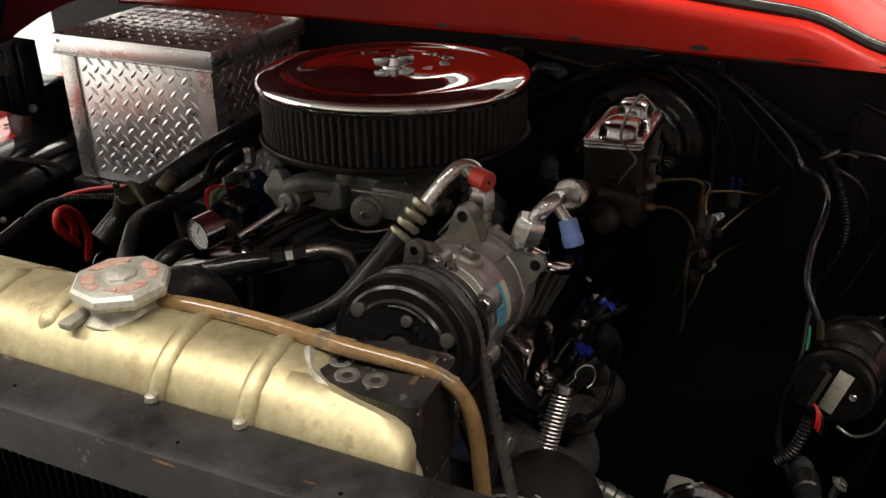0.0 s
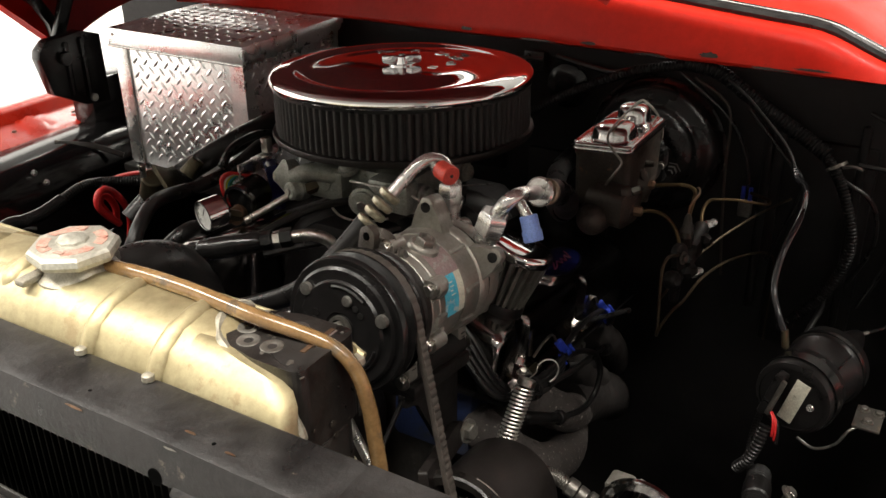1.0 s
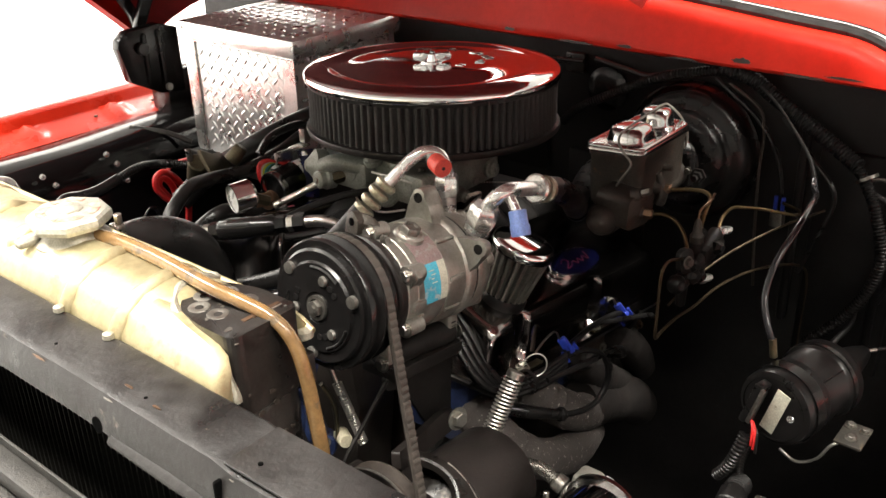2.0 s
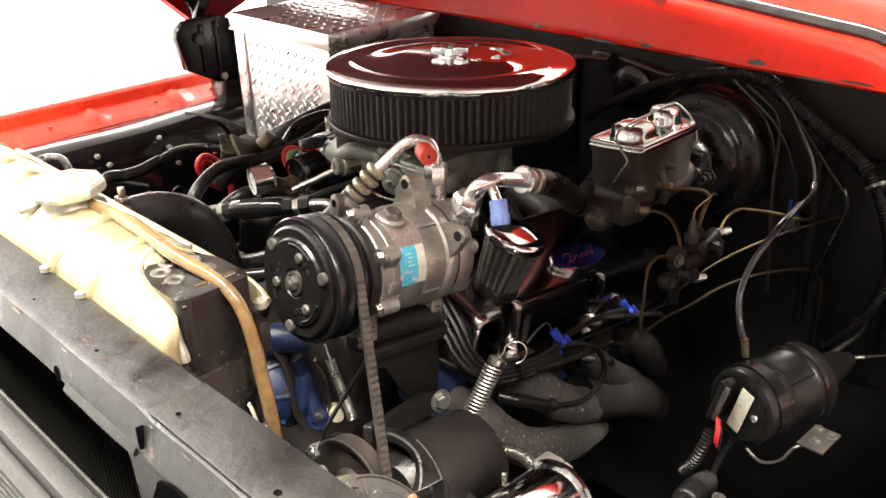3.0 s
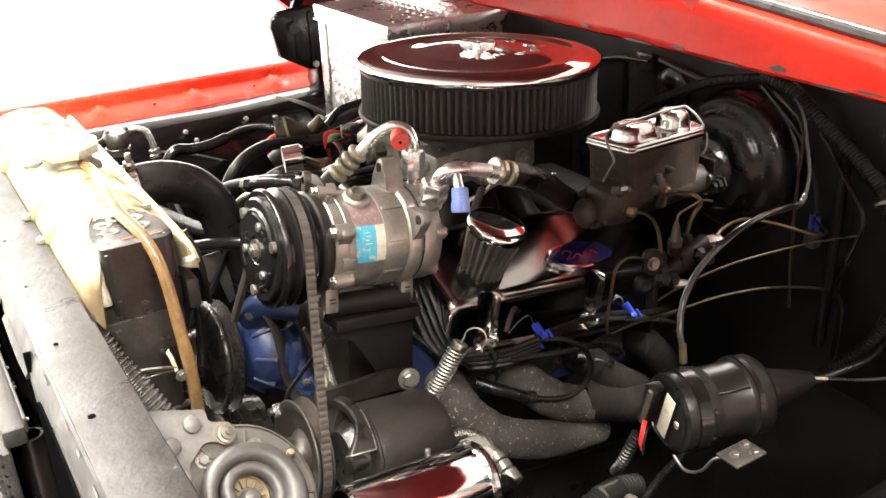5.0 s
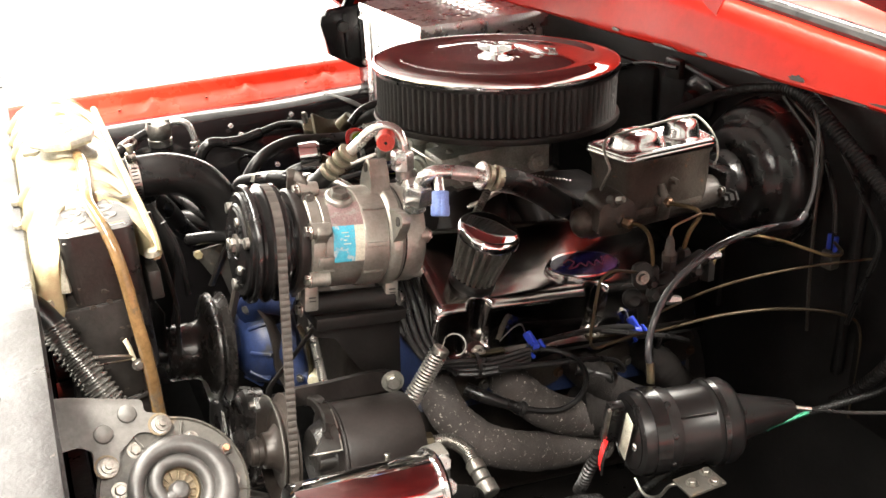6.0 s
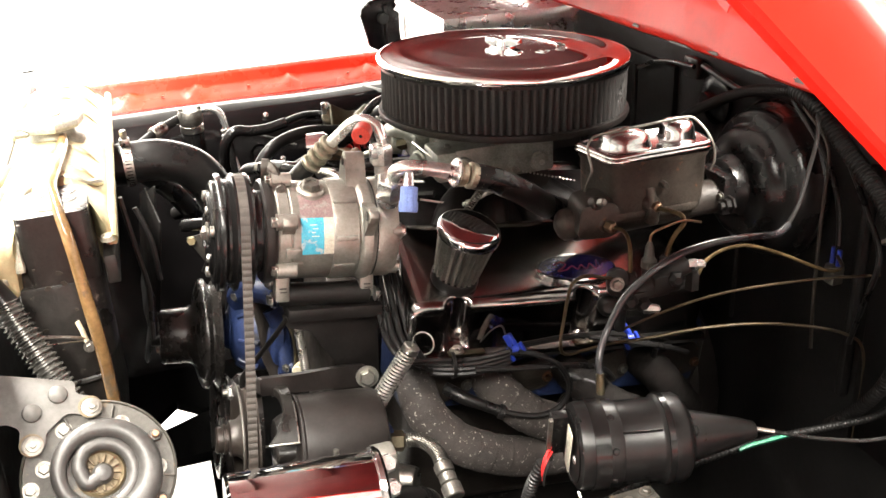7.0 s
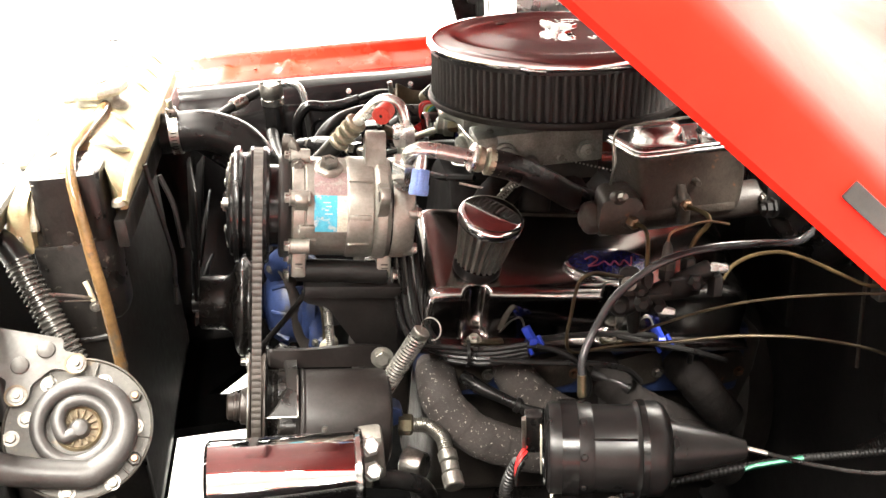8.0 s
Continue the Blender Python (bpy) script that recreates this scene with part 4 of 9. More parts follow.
def upper_hose():
    ht = thing("upper_radiator_hose", (0.51, 0.52, 1.05), "thick black rubber upper radiator hose with worm clamp", "hose")
    pts = [(0.500, 0.522, 1.040), (0.53, 0.522, 1.041), (0.565, 0.522, 1.038), (0.600, 0.521, 1.020), (0.622, 0.520, 0.985), (0.632, 0.518, 0.94), (0.645, 0.515, 0.90), (0.67, 0.51, 0.88)]
    part("hose", sweep(bmesh.new(), pts, 0.0265, 20, 8), RUBBER, ht)
    cl = part("clamp", lathe(bmesh.new(), [(0.0268, -0.006), (0.0285, -0.006), (0.0285, 0.006), (0.0268, 0.006)], along((0.522, 0.522, 1.0405), (0.6, 0.522, 1.041)), 28), STEEL, ht, "slotted steel worm clamp")
    for k in range(14):
        a = 2.4 + 0.16 * k
        part("slot", box(bmesh.new(), (0.0287 * math.cos(a), 0.0287 * math.sin(a), 0), (0.0008, 0.0012, 0.007), 0, along((0.522, 0.522, 1.0405), (0.6, 0.522, 1.041))), RUBBER, cl)
    part("screw_box", box(bmesh.new(), (0.522, 0.512, 1.072), (0.012, 0.012, 0.010), 0.002), STEEL, cl)
    part("screw", rod(bmesh.new(), (0.522, 0.508, 1.077), (0.522, 0.508, 1.088), 0.004, seg=8), STEEL, cl)


upper_hose()

# ---- air cleaner ----
def air_cleaner():
    c = Vector((1.036, 0.530, 1.114))
    n = Vector((0.0414, 0.022, 1)).normalized()
    m = along(c, c + n)
    R = 0.1756
    at = thing("air_cleaner", c - n * 0.075, "round chrome air cleaner with a black pleated element", "air cleaner")
    lid = [(R - 0.003, -0.004), (R - 0.0005, -0.004), (R + 0.0005, -0.0015), (R + 0.0003, 0.0035), (R - 0.002, 0.0068), (R - 0.006, 0.0088), (R - 0.012, 0.0100), (R - 0.022, 0.0112), (0.1475, 0.0118), (0.1435, 0.0115),
           (0.139, 0.0100), (0.134, 0.0084), (0.128, 0.0078), (0.120, 0.0080), (0.108, 0.0090), (0.096, 0.0104), (0.088, 0.0114), (0.083, 0.0118), (0.077, 0.0120), (0.050, 0.0122), (0, 0.0122)]
    part("lid", lathe(bmesh.new(), lid, m, 96), CHROME, at, "polished chrome lid")
    # pleats, with a crushed stretch
    bm = bmesh.new()
    cnt, levels = 104, 18
    k = cnt * 6
    rings = []
    for j in range(levels + 1):
        v = j / levels
        z = -0.004 - 0.065 * v
        row = []
        for i in range(k):
            a = 2 * math.pi * i / k
            r = (0.1648, 0.1692, 0.1706, 0.1708, 0.1694, 0.1652)[i % 6]
            pleat = i // 6
            crush = math.exp(-((a - 3.45) / 0.10) ** 2) * math.sin(math.pi * min(1.0, v * 1.25)) ** 0.7
            da = crush * 0.020 * math.sin(v * 13 + pleat * 1.9) + 0.0022 * noise.noise((pleat * 0.7, v * 2.5, 1.0))
            rr = r - crush * 0.0030 * abs(math.sin(v * 17 + pleat * 2.3)) + 0.0006 * noise.noise((pleat * 1.3, v * 5, 4.0))
            row.append(bm.verts.new(m @ Vector((rr * math.cos(a + da), rr * math.sin(a + da), z))))
        rings.append(row)
    for p, q in zip(rings, rings[1:]):
        for i in range(k):
            j = (i + 1) % k
            bm.faces.new((p[i], p[j], q[j], q[i]))
    part("pleated_element", bm, PLEAT, at, "black pleated filter element", 55)
    part("top_band", lathe(bmesh.new(), [(0.160, -0.009), (0.1725, -0.009), (0.173, -0.003), (0.160, -0.003)], m, 72), RUBBER, at)
    part("base_pan", lathe(bmesh.new(), [(0.168, -0.066), (0.1752, -0.067), (0.1762, -0.071), (0.1745, -0.0755), (0.165, -0.078), (0.12, -0.080), (0.07, -0.092), (0.062, -0.105), (0, -0.105)], m, 72), PUMP_BLACK, at, "brown-black base pan")
    # wing nut and washer
    part("washer", lathe(bmesh.new(), [(0, 0.0120), (0.017, 0.0120), (0.017, 0.0138), (0, 0.0138)], m, 24), CHROME, at)
    part("stud", lathe(bmesh.new(), [(0, 0.0120), (0.004, 0.0120), (0.004, 0.0262), (0, 0.027)], m, 12), CHROME_SOFT, at)
    level = Matrix.Translation(c) @ Vector((0, 0, 1)).rotation_difference(n).to_matrix().to_4x4()
    nm = level @ pose(0, 0, -0.0058, 0, 0, -52)
    bm = lathe(bmesh.new(), [(0.0, 0.0185), (0.0095, 0.0185), (0.0090, 0.0225), (0.0080, 0.0285), (0.006, 0.0298), (0, 0.0298)], nm, 20)
    for s in (-1, 1):
        mm = nm @ Matrix(((s, 0, 0, 0), (0, 0, 1, -0.0045), (0, 1, 0, 0), (0, 0, 0, 1)))
        prism(bm, [(0.0, 0.0195), (0.016, 0.0195), (0.0245, 0.0205), (0.0265, 0.0240), (0.0260, 0.0300), (0.022, 0.0315), (0.012, 0.0305), (0.0, 0.0300)], 0.013, mm @ pose(0, 0, -0.002), 0.003)
    part("wing_nut", bm, CHROME, at, "chrome wing nut")
    # raised marks round the rear of the lid
    for i, (deg, r) in enumerate(((51, 0.090), (44, 0.090), (20, 0.086), (-8, 0.081), (-14, 0.081), (-31, 0.080), (-37, 0.080), (-52, 0.067), (-60, 0.065), (-85, 0.047))):
        mm = level @ pose(r * math.cos(radians(deg)), r * math.sin(radians(deg)), 0.0118, 0, 0, deg + 90)
        bm = bmesh.new()
        w = (0.012, 0.010, 0.013)[i % 3]
        box(bm, (-0.005, 0, 0.0006), (0.0016, w, 0.0014), 0.0005, mm)
        box(bm, (0.005, 0.001, 0.0006), (0.0016, w * 0.85, 0.0014), 0.0005, mm)
        if i % 2:
            box(bm, (0, w / 2 - 0.001, 0.0006), (0.010, 0.0016, 0.0014), 0.0005, mm)
        else:
            box(bm, (0, 0.001 - w / 2, 0.0006), (0.010, 0.0016, 0.0014), 0.0005, mm @ pose(0, 0, 0, 0, 0, 12))
        part("raised_mark", bm, CHROME_SOFT, at)


air_cleaner()


# ---- tread plate battery box ----
def lozenges(bm, m, w, h, pitch=0.0235):
    nx, ny = int(w / pitch), int(h / pitch * 2)
    for j in range(ny + 1):
        for i in range(nx + 1):
            x = (i + 0.5 * (j % 2)) * pitch - w / 2 + pitch * 0.3
            y = j * pitch / 2 - h / 2 + pitch * 0.3
            if abs(x) > w / 2 - 0.011 or abs(y) > h / 2 - 0.011:
                continue
            a = radians(45 if (j % 2) else -45)
            L, B, H = 0.0102, 0.0030, 0.0013
            c, s = math.cos(a), math.sin(a)
            P = lambda u, v, z: bm.verts.new(m @ Vector((x + u * c - v * s, y + u * s + v * c, z)))
            ring = [P(-L, 0, 0), P(-L * 0.35, -B, 0), P(L * 0.35, -B, 0), P(L, 0, 0), P(L * 0.35, B, 0), P(-L * 0.35, B, 0)]
            t0, t1 = P(-L * 0.5, 0, H), P(L * 0.5, 0, H)
            for f in ((ring[0], ring[1], t0), (ring[1], ring[2], t1, t0), (ring[2], ring[3], t1), (ring[3], ring[4], t1), (ring[4], ring[5], t0, t1), (ring[5], ring[0], t0)):
                bm.faces.new(f)
    return bm


def battery_box():
    x0, x1, y0, y1, z0, z1 = 1.055, 1.292, 0.832, 1.112, 0.878, 1.106
    bt = thing("battery_box", ((x0 + x1) / 2, (y0 + y1) / 2, z0), "bright tread plate aluminium battery box with a lid", "box")
    body = part("body", box(bmesh.new(), ((x0 + x1) / 2, (y0 + y1) / 2, (z0 + z1) / 2), (x1 - x0, y1 - y0, z1 - z0), 0.002), DIAMOND, bt)
    mx = Matrix(((0, 0, -1, x0), (-1, 0, 0, (y0 + y1) / 2), (0, 1, 0, (z0 + z1) / 2 - 0.01), (0, 0, 0, 1)))
    part("tread", lozenges(bmesh.new(), mx, y1 - y0 - 0.045, z1 - z0 - 0.02), DIAMOND, body)
    my = Matrix(((1, 0, 0, (x0 + x1) / 2), (0, 0, -1, y0), (0, 1, 0, (z0 + z1) / 2 - 0.01), (0, 0, 0, 1)))
    part("tread", lozenges(bmesh.new(), my, x1 - x0, z1 - z0 - 0.02), DIAMOND, body)
    # folded corner strips
    part("corner_strip", box(bmesh.new(), (x0 - 0.0015, y1 - 0.012, (z0 + z1) / 2), (0.003, 0.030, z1 - z0), 0.001), ALU, bt)
    bm = bmesh.new()
    rng = random.Random(4)
    left = [(-0.012 - 0.008 * rng.random(), -0.10 + 0.2 * k / 12) for k in range(13)]
    prism(bm, left + [(0.012, 0.10), (0.012, -0.10)], 0.0016, mx @ pose((y1 - y0) / 2 - 0.012, 0.01, 0.0005))
    part("torn_edge", bm, DIAMOND, bt, "crumpled bright edge")
    # lid with a folded skirt
    lid = part("lid", box(bmesh.new(), ((x0 + x1) / 2, (y0 + y1) / 2, z1 + 0.003), (x1 - x0 + 0.014, y1 - y0 + 0.016, 0.006), 0.0015), DIAMOND, bt, "tread plate lid")
    mz = pose((x0 + x1) / 2, (y0 + y1) / 2, z1 + 0.006)
    part("tread", lozenges(bmesh.new(), mz, x1 - x0 + 0.01, y1 - y0 + 0.01), DIAMOND, lid)
    part("skirt", box(bmesh.new(), (x0 - 0.006, (y0 + y1) / 2, z1 - 0.010), (0.003, y1 - y0 + 0.016, 0.026), 0.001), DIAMOND, lid)
    part("skirt", box(bmesh.new(), ((x0 + x1) / 2, y0 - 0.007, z1 - 0.010), (x1 - x0 + 0.012, 0.003, 0.026), 0.001), DIAMOND, lid)
    part("skirt_fold", sweep(bmesh.new(), [(x0 - 0.008, y1 + 0.008, z1 - 0.023), (x0 - 0.008, y0 - 0.008, z1 - 0.023)], 0.0022, 8, 0), ALU, lid)
    mk = Matrix(((0, 0, -1, x0 - 0.0075), (-1, 0, 0, (y0 + y1) / 2), (0, 1, 0, z1 - 0.009), (0, 0, 0, 1)))
    bm = bmesh.new()
    for i in range(11):
        lozenges(bm, mk @ pose(-0.128 + 0.0255 * i, 0.0, 0, 0, 0, 90 if i % 2 else 0), 0.0235, 0.0235)
    part("tread", bm, DIAMOND, lid)
    part("screw", lathe(bmesh.new(), [(0, 0), (0.003, 0), (0.002, 0.0015), (0, 0.002)], along((x0 - 0.0075, y1 - 0.004, z1 - 0.004), (0, y1, z1))), STEEL, lid)
    part("tray", box(bmesh.new(), ((x0 + x1) / 2, (y0 + y1) / 2, z0 - 0.012), (x1 - x0 + 0.03, y1 - y0 + 0.03, 0.02), 0.003), BLACK_SATIN, bt)


battery_box()


# ---- brake master cylinder and booster ----
def booster():
    bt = thing("brake_booster", (1.27, 0.262, 0.9), "glossy black round brake booster on the firewall", "brake booster")
    m = along((1.302, 0.258, 0.980), (1.0, 0.258, 0.980 + 0.012))
    prof = [(0, 0), (0.094, 0), (0.0985, 0.003), (0.0995, 0.010), (0.0975, 0.016), (0.0950, 0.0185), (0.0935, 0.026), (0.0925, 0.034), (0.0890, 0.041), (0.0825, 0.0455), (0.0765, 0.0475), (0.0725, 0.0500), (0.0700, 0.0560), (0.0665, 0.0640), (0.0600, 0.0700), (0.0500, 0.0735), (0.0400, 0.0745), (0.0370, 0.0780), (0.0350, 0.0900), (0.0300, 0.0940), (0, 0.0950)]
    part("shell", lathe(bmesh.new(), prof, m, 64), BOOSTER_BLACK, bt)
    part("crimp_rim", lathe(bmesh.new(), [(0.0985, 0.008), (0.1012, 0.009), (0.1015, 0.013), (0.0985, 0.015)], m, 64), BOOSTER_BLACK, bt)
    # one pressed lobe of the front half
    mm = m @ pose(0.066 * math.cos(3.5), 0.066 * math.sin(3.5), 0.044)
    part("pressed_lobe", lathe(bmesh.new(), [(0.034, 0.0), (0.031, 0.010), (0.024, 0.017), (0.014, 0.020), (0, 0.0205)], mm, 28), BOOSTER_BLACK, bt)
    part("mount", box(bmesh.new(), (1.196, 0.240, 0.990), (0.020, 0.058, 0.050), 0.006), BOOSTER_BLACK, bt)
    for y, z in ((0.200, 0.986), (0.275, 0.992)):
        part("mount_nut", lathe(bmesh.new(), [(0, 0), (0.0110, 0), (0.0110, 0.003), (0.0078, 0.004), (0.0078, 0.010), (0.0045, 0.011), (0.0045, 0.016), (0, 0.016)], along((1.190, y, z), (1.0, y, z)), 6), BRACKET_BLACK, bt)


booster()


def master_cylinder():
    mt = thing("brake_master_cylinder", (1.09, 0.24, 0.97), "rusty iron brake master cylinder with a chrome lid", "brake cylinder")
    corners = [(1.0185, 0.2765), (1.0320, 0.2045), (1.1640, 0.2045), (1.1690, 0.2420), (1.1640, 0.2770)]
    mid = Vector((1.094, 0.2405))
    def ring(bm, grow, z, r=0.012):
        return [bm.verts.new((x, y, z)) for x, y in rounded_outline([mid + (Vector(c) - mid) + (Vector(c) - mid).normalized() * grow for c in corners], r)]
    def stack(rows, r=0.012, floor=True):
        bm = bmesh.new()
        rings = [ring(bm, g, z, r) for g, z in rows]
        for a, b in zip(rings, rings[1:]):
            for i in range(len(a)):
                bm.faces.new((a[i], a[(i + 1) % len(a)], b[(i + 1) % len(a)], b[i]))
        if floor:
            bm.faces.new(rings[0][::-1])
        bm.faces.new(rings[-1])
        return bm
    part("reservoir", stack([(-0.0140, 0.982), (-0.0100, 0.987), (-0.0075, 0.999), (-0.0062, 1.020), (-0.0058, 1.048), (-0.0030, 1.052), (-0.0030, 1.0565)]), IRON, mt)
    lid = part("lid", stack([(0.0, 1.0570), (0.0012, 1.0585), (0.0012, 1.0605), (-0.0010, 1.0620), (0.0002, 1.0630), (0.0002, 1.0648), (-0.0015, 1.0662), (-0.0055, 1.0670), (-0.008, 1.0664)]), CHROME_SOFT, mt, "chrome reservoir lid", sharp=60)
    for cx, cy, w, d, h in ((1.0660, 0.2385, 0.058, 0.050, 0.0180), (1.1350, 0.2400, 0.040, 0.042, 0.0215)):
        bm = bmesh.new()
        rows = []
        for k, z in ((1.12, -0.001), (1.04, 0.0008), (1.0, 0.003), (0.97, 0.45 * h), (0.90, 0.72 * h), (0.78, 0.90 * h), (0.55, 0.98 * h), (0.25, h)):
            rows.append([bm.verts.new((cx + x * k, cy + y * k, 1.0660 + z)) for x, y in rounded(w, d, d * 0.42, 7)])
        for a, b in zip(rows, rows[1:]):
            for i in range(len(a)):
                bm.faces.new((a[i], a[(i + 1) % len(a)], b[(i + 1) % len(a)], b[i]))
        bm.faces.new(rows[-1])
        part("dome", bm, CHROME_SOFT, lid, sharp=60)
    part("vent", lathe(bmesh.new(), [(0, 0), (0.0035, 0), (0.003, 0.002), (0, 0.0025)], pose(1.100, 0.219, 1.0668)), BLACK_SATIN, lid)
    bail = [(1.0100, 0.2250, 1.0240), (1.0088, 0.2150, 1.0400), (1.0088, 0.2065, 1.0555), (1.0110, 0.2180, 1.0670), (1.0140, 0.2270, 1.0770), (1.0220, 0.2290, 1.0855), (1.0450, 0.2320, 1.0865),
            (1.1000, 0.2360, 1.0880), (1.1450, 0.2370, 1.0890), (1.1560, 0.2330, 1.0850), (1.1650, 0.2230, 1.0720), (1.1700, 0.2150, 1.0560), (1.1700, 0.2120, 1.0400), (1.1670, 0.2140, 1.0280)]
    part("bail_wire", sweep(bmesh.new(), [Vector(p) for p in bail], 0.0015, 8, 8), DULL_STEEL, mt, "bent steel bail wire")
    # bore below, with the cast lump and plug at the front
    part("bore", rod(bmesh.new(), (0.998, 0.236, 0.981), (1.20, 0.236, 0.984), 0.021, seg=24), IRON_DARK, mt)
    lump = Matrix.Translation((1.0140, 0.2170, 0.9985)) @ pose(0, 0, 0, 0, -6, -10)
    part("front_lump", prism(bmesh.new(), rounded_outline([(-0.024, -0.018), (0.020, -0.023), (0.030, 0.000), (0.022, 0.020), (-0.016, 0.021)], 0.009), 0.050, lump @ pose(0, 0.026, 0, 90, 0, 0), 0.006), IRON, mt)
    part("nose", lathe(bmesh.new(), [(0, -0.001), (0.008, 0), (0.0105, 0.002), (0.0150, 0.004), (0.0180, 0.008), (0.0190, 0.016), (0.0175, 0.018), (0.0175, 0.034), (0, 0.034)], along((0.978, 0.2325, 0.9835), (1.2, 0.2345, 0.9865)), 20), IRON, mt, "rust brown bore plug")
    for p, d, r in (((1.0100, 0.1960, 1.0200), (0.1, -1, 0.45), 0.0065), ((1.0210, 0.1980, 0.9930), (0.25, -1, -0.05), 0.0090), ((1.0850, 0.2060, 1.0030), (0.05, -1, 0.0), 0.0085)):
        q, d = Vector(p), Vector(d).normalized()
        part("port", rod(bmesh.new(), q + d * -0.006, q + d * 0.006, r * 1.35, r * 1.1, 12), IRON, mt)
        part("flare_nut", lathe(bmesh.new(), [(0, 0), (r * 0.72, 0), (r * 0.72, 0.009), (r * 0.5, 0.011), (0, 0.011)], along(q + d * 0.006, q + d * 0.03), 6), DULL_STEEL if r < 0.007 else COPPER, mt)
    part("side_rib", sweep(bmesh.new(), [(1.083, 0.2075, 1.022), (1.084, 0.2030, 1.010), (1.085, 0.2005, 0.996), (1.086, 0.2050, 0.982)], lambda u: 0.0050 + 0.0035 * u, 10, 6), IRON, mt)
    part("bleed_screw", rod(bmesh.new(), (1.099, 0.2080, 1.024), (1.0985, 0.1960, 1.0255), 0.0050, 0.0035, 8), IRON, mt)
    part("step_wall", box(bmesh.new(), (1.090, 0.2170, 0.990), (0.120, 0.018, 0.014), 0.004), IRON, mt)
    bolt(mt, BOLT_S, (1.184, 0.214, 0.992), (-1, -0.2, 0.0))


master_cylinder()

# ---- engine ----
def engine_block():
    et = thing("engine_block", (1.0, MID, 0.45), "blue painted V8 engine block with dark, shade-toned castings", "engine")
    o = Vector((0.80, MID, 0.70))
    f = eng_frame(o)
    # Block coloured dark to put in the shade that hides its blue.
    part("block", box(bmesh.new(), (0.24, 0, -0.03), (0.46, 0.34, 0.26), 0.02, f, 3), IRON_DARK, et)
    for s in (-1, 1):
        part("cylinder_head", box(bmesh.new(), (0.20, s * 0.165, 0.085), (0.43, 0.11, 0.10), 0.010, f), BLUE_PAINT, et, "blue cylinder head")
    part("intake_manifold", prism(bmesh.new(), [(-0.12, 0), (0.12, 0), (0.085, 0.13), (0.05, 0.155), (-0.05, 0.155), (-0.085, 0.13)], 0.34, f @ pose(0.03, 0, 0.11, 90, 0, 90), 0.008), FIREWALL, et, "dark intake manifold")
    for i, (x, w) in enumerate(((0.06, 0.026), (0.135, 0.022), (0.215, 0.022), (0.29, 0.026))):
        for s_ in (-1, 1):
            part("intake_runner", sweep(bmesh.new(), [f @ Vector((0.175 + (x - 0.175) * 0.5, s_ * 0.045, 0.262)), f @ Vector((0.175 + (x - 0.175) * 0.8, s_ * 0.080, 0.240)), f @ Vector((x, s_ * 0.115, 0.185)), f @ Vector((x, s_ * 0.140, 0.140))], w, 12, 5), BRACKET_BLACK, et)
    part("oil_pan", box(bmesh.new(), (0.24, 0, -0.22), (0.44, 0.26, 0.14), 0.02, f), BLACK_SATIN, et)
    part("bell_housing", rod(bmesh.new(), f @ Vector((0.45, 0, -0.06)), f @ Vector((0.60, 0, -0.06)), 0.19, 0.13, 32, 0.01), PUMP_BLACK, et)
    for i in range(4):
        p = f @ Vector((0.03 + 0.112 * i, -0.221, 0.075))
        part("exhaust_port_flange", prism(bmesh.new(), rounded(0.085, 0.05, 0.012), 0.009, along(p, p + Vector((0, -1, -0.1))) @ pose(0, 0, 0, 0, 0, 8), 0.002), IRON, et, "rusty exhaust flange")
        for dx in (-0.037, 0.037):
            bolt(et, BOLT_DARK if (i + (dx > 0)) % 2 else BOLT_COPPER, eng(p, dx, -0.009, 0.0), (0, -1, 0))
    # front cover and water pump
    part("timing_cover", prism(bmesh.new(), [(-0.10, -0.16), (0.13, -0.16), (0.12, 0.04), (0.08, 0.10), (-0.08, 0.06), (-0.10, 0.0)], 0.07, Matrix.Translation((0.735, MID, 0.775)) @ ENGINE.to_4x4() @ Matrix(((0, 0, 1, 0), (1, 0, 0, 0), (0, 1, 0, 0), (0, 0, 0, 1))), 0.01), IRON_DARK, et)
    c = Vector((0.640, 0.474, 0.800))
    cm = Matrix.Translation(c) @ ENGINE.to_4x4() @ pose(0, 0, 0, 0, 90, 0)
    wp = part("water_pump", lathe(bmesh.new(), [(0, -0.042), (0.022, -0.042), (0.026, -0.034), (0.038, -0.030), (0.048, -0.022), (0.055, -0.012), (0.0575, 0.0), (0.0575, 0.014), (0.062, 0.017), (0.064, 0.020), (0.064, 0.030), (0.060, 0.034), (0, 0.050)], cm, 36), BLUE_PAINT, et, "grimy blue water pump")
    for a in range(9):
        t = radians(40 * a + 12)
        p = eng(c, -0.012, 0.050 * math.cos(t), 0.050 * math.sin(t))
        part("pump_rib", box(bmesh.new(), (0, 0, 0), (0.030, 0.014, 0.006), 0.0025, Matrix.Translation(p) @ ENGINE.to_4x4() @ pose(0, 0, 0, math.degrees(t), 0, 0) @ pose(0, 0, 0, 0, 0, 35)), BLUE_PAINT, wp)
    part("pump_hump", sweep(bmesh.new(), [(0.632, 0.470, 0.850), (0.640, 0.448, 0.872), (0.655, 0.430, 0.876), (0.676, 0.418, 0.868)], lambda u: 0.022 - 0.006 * u, 16, 6), BLUE_PAINT, wp)
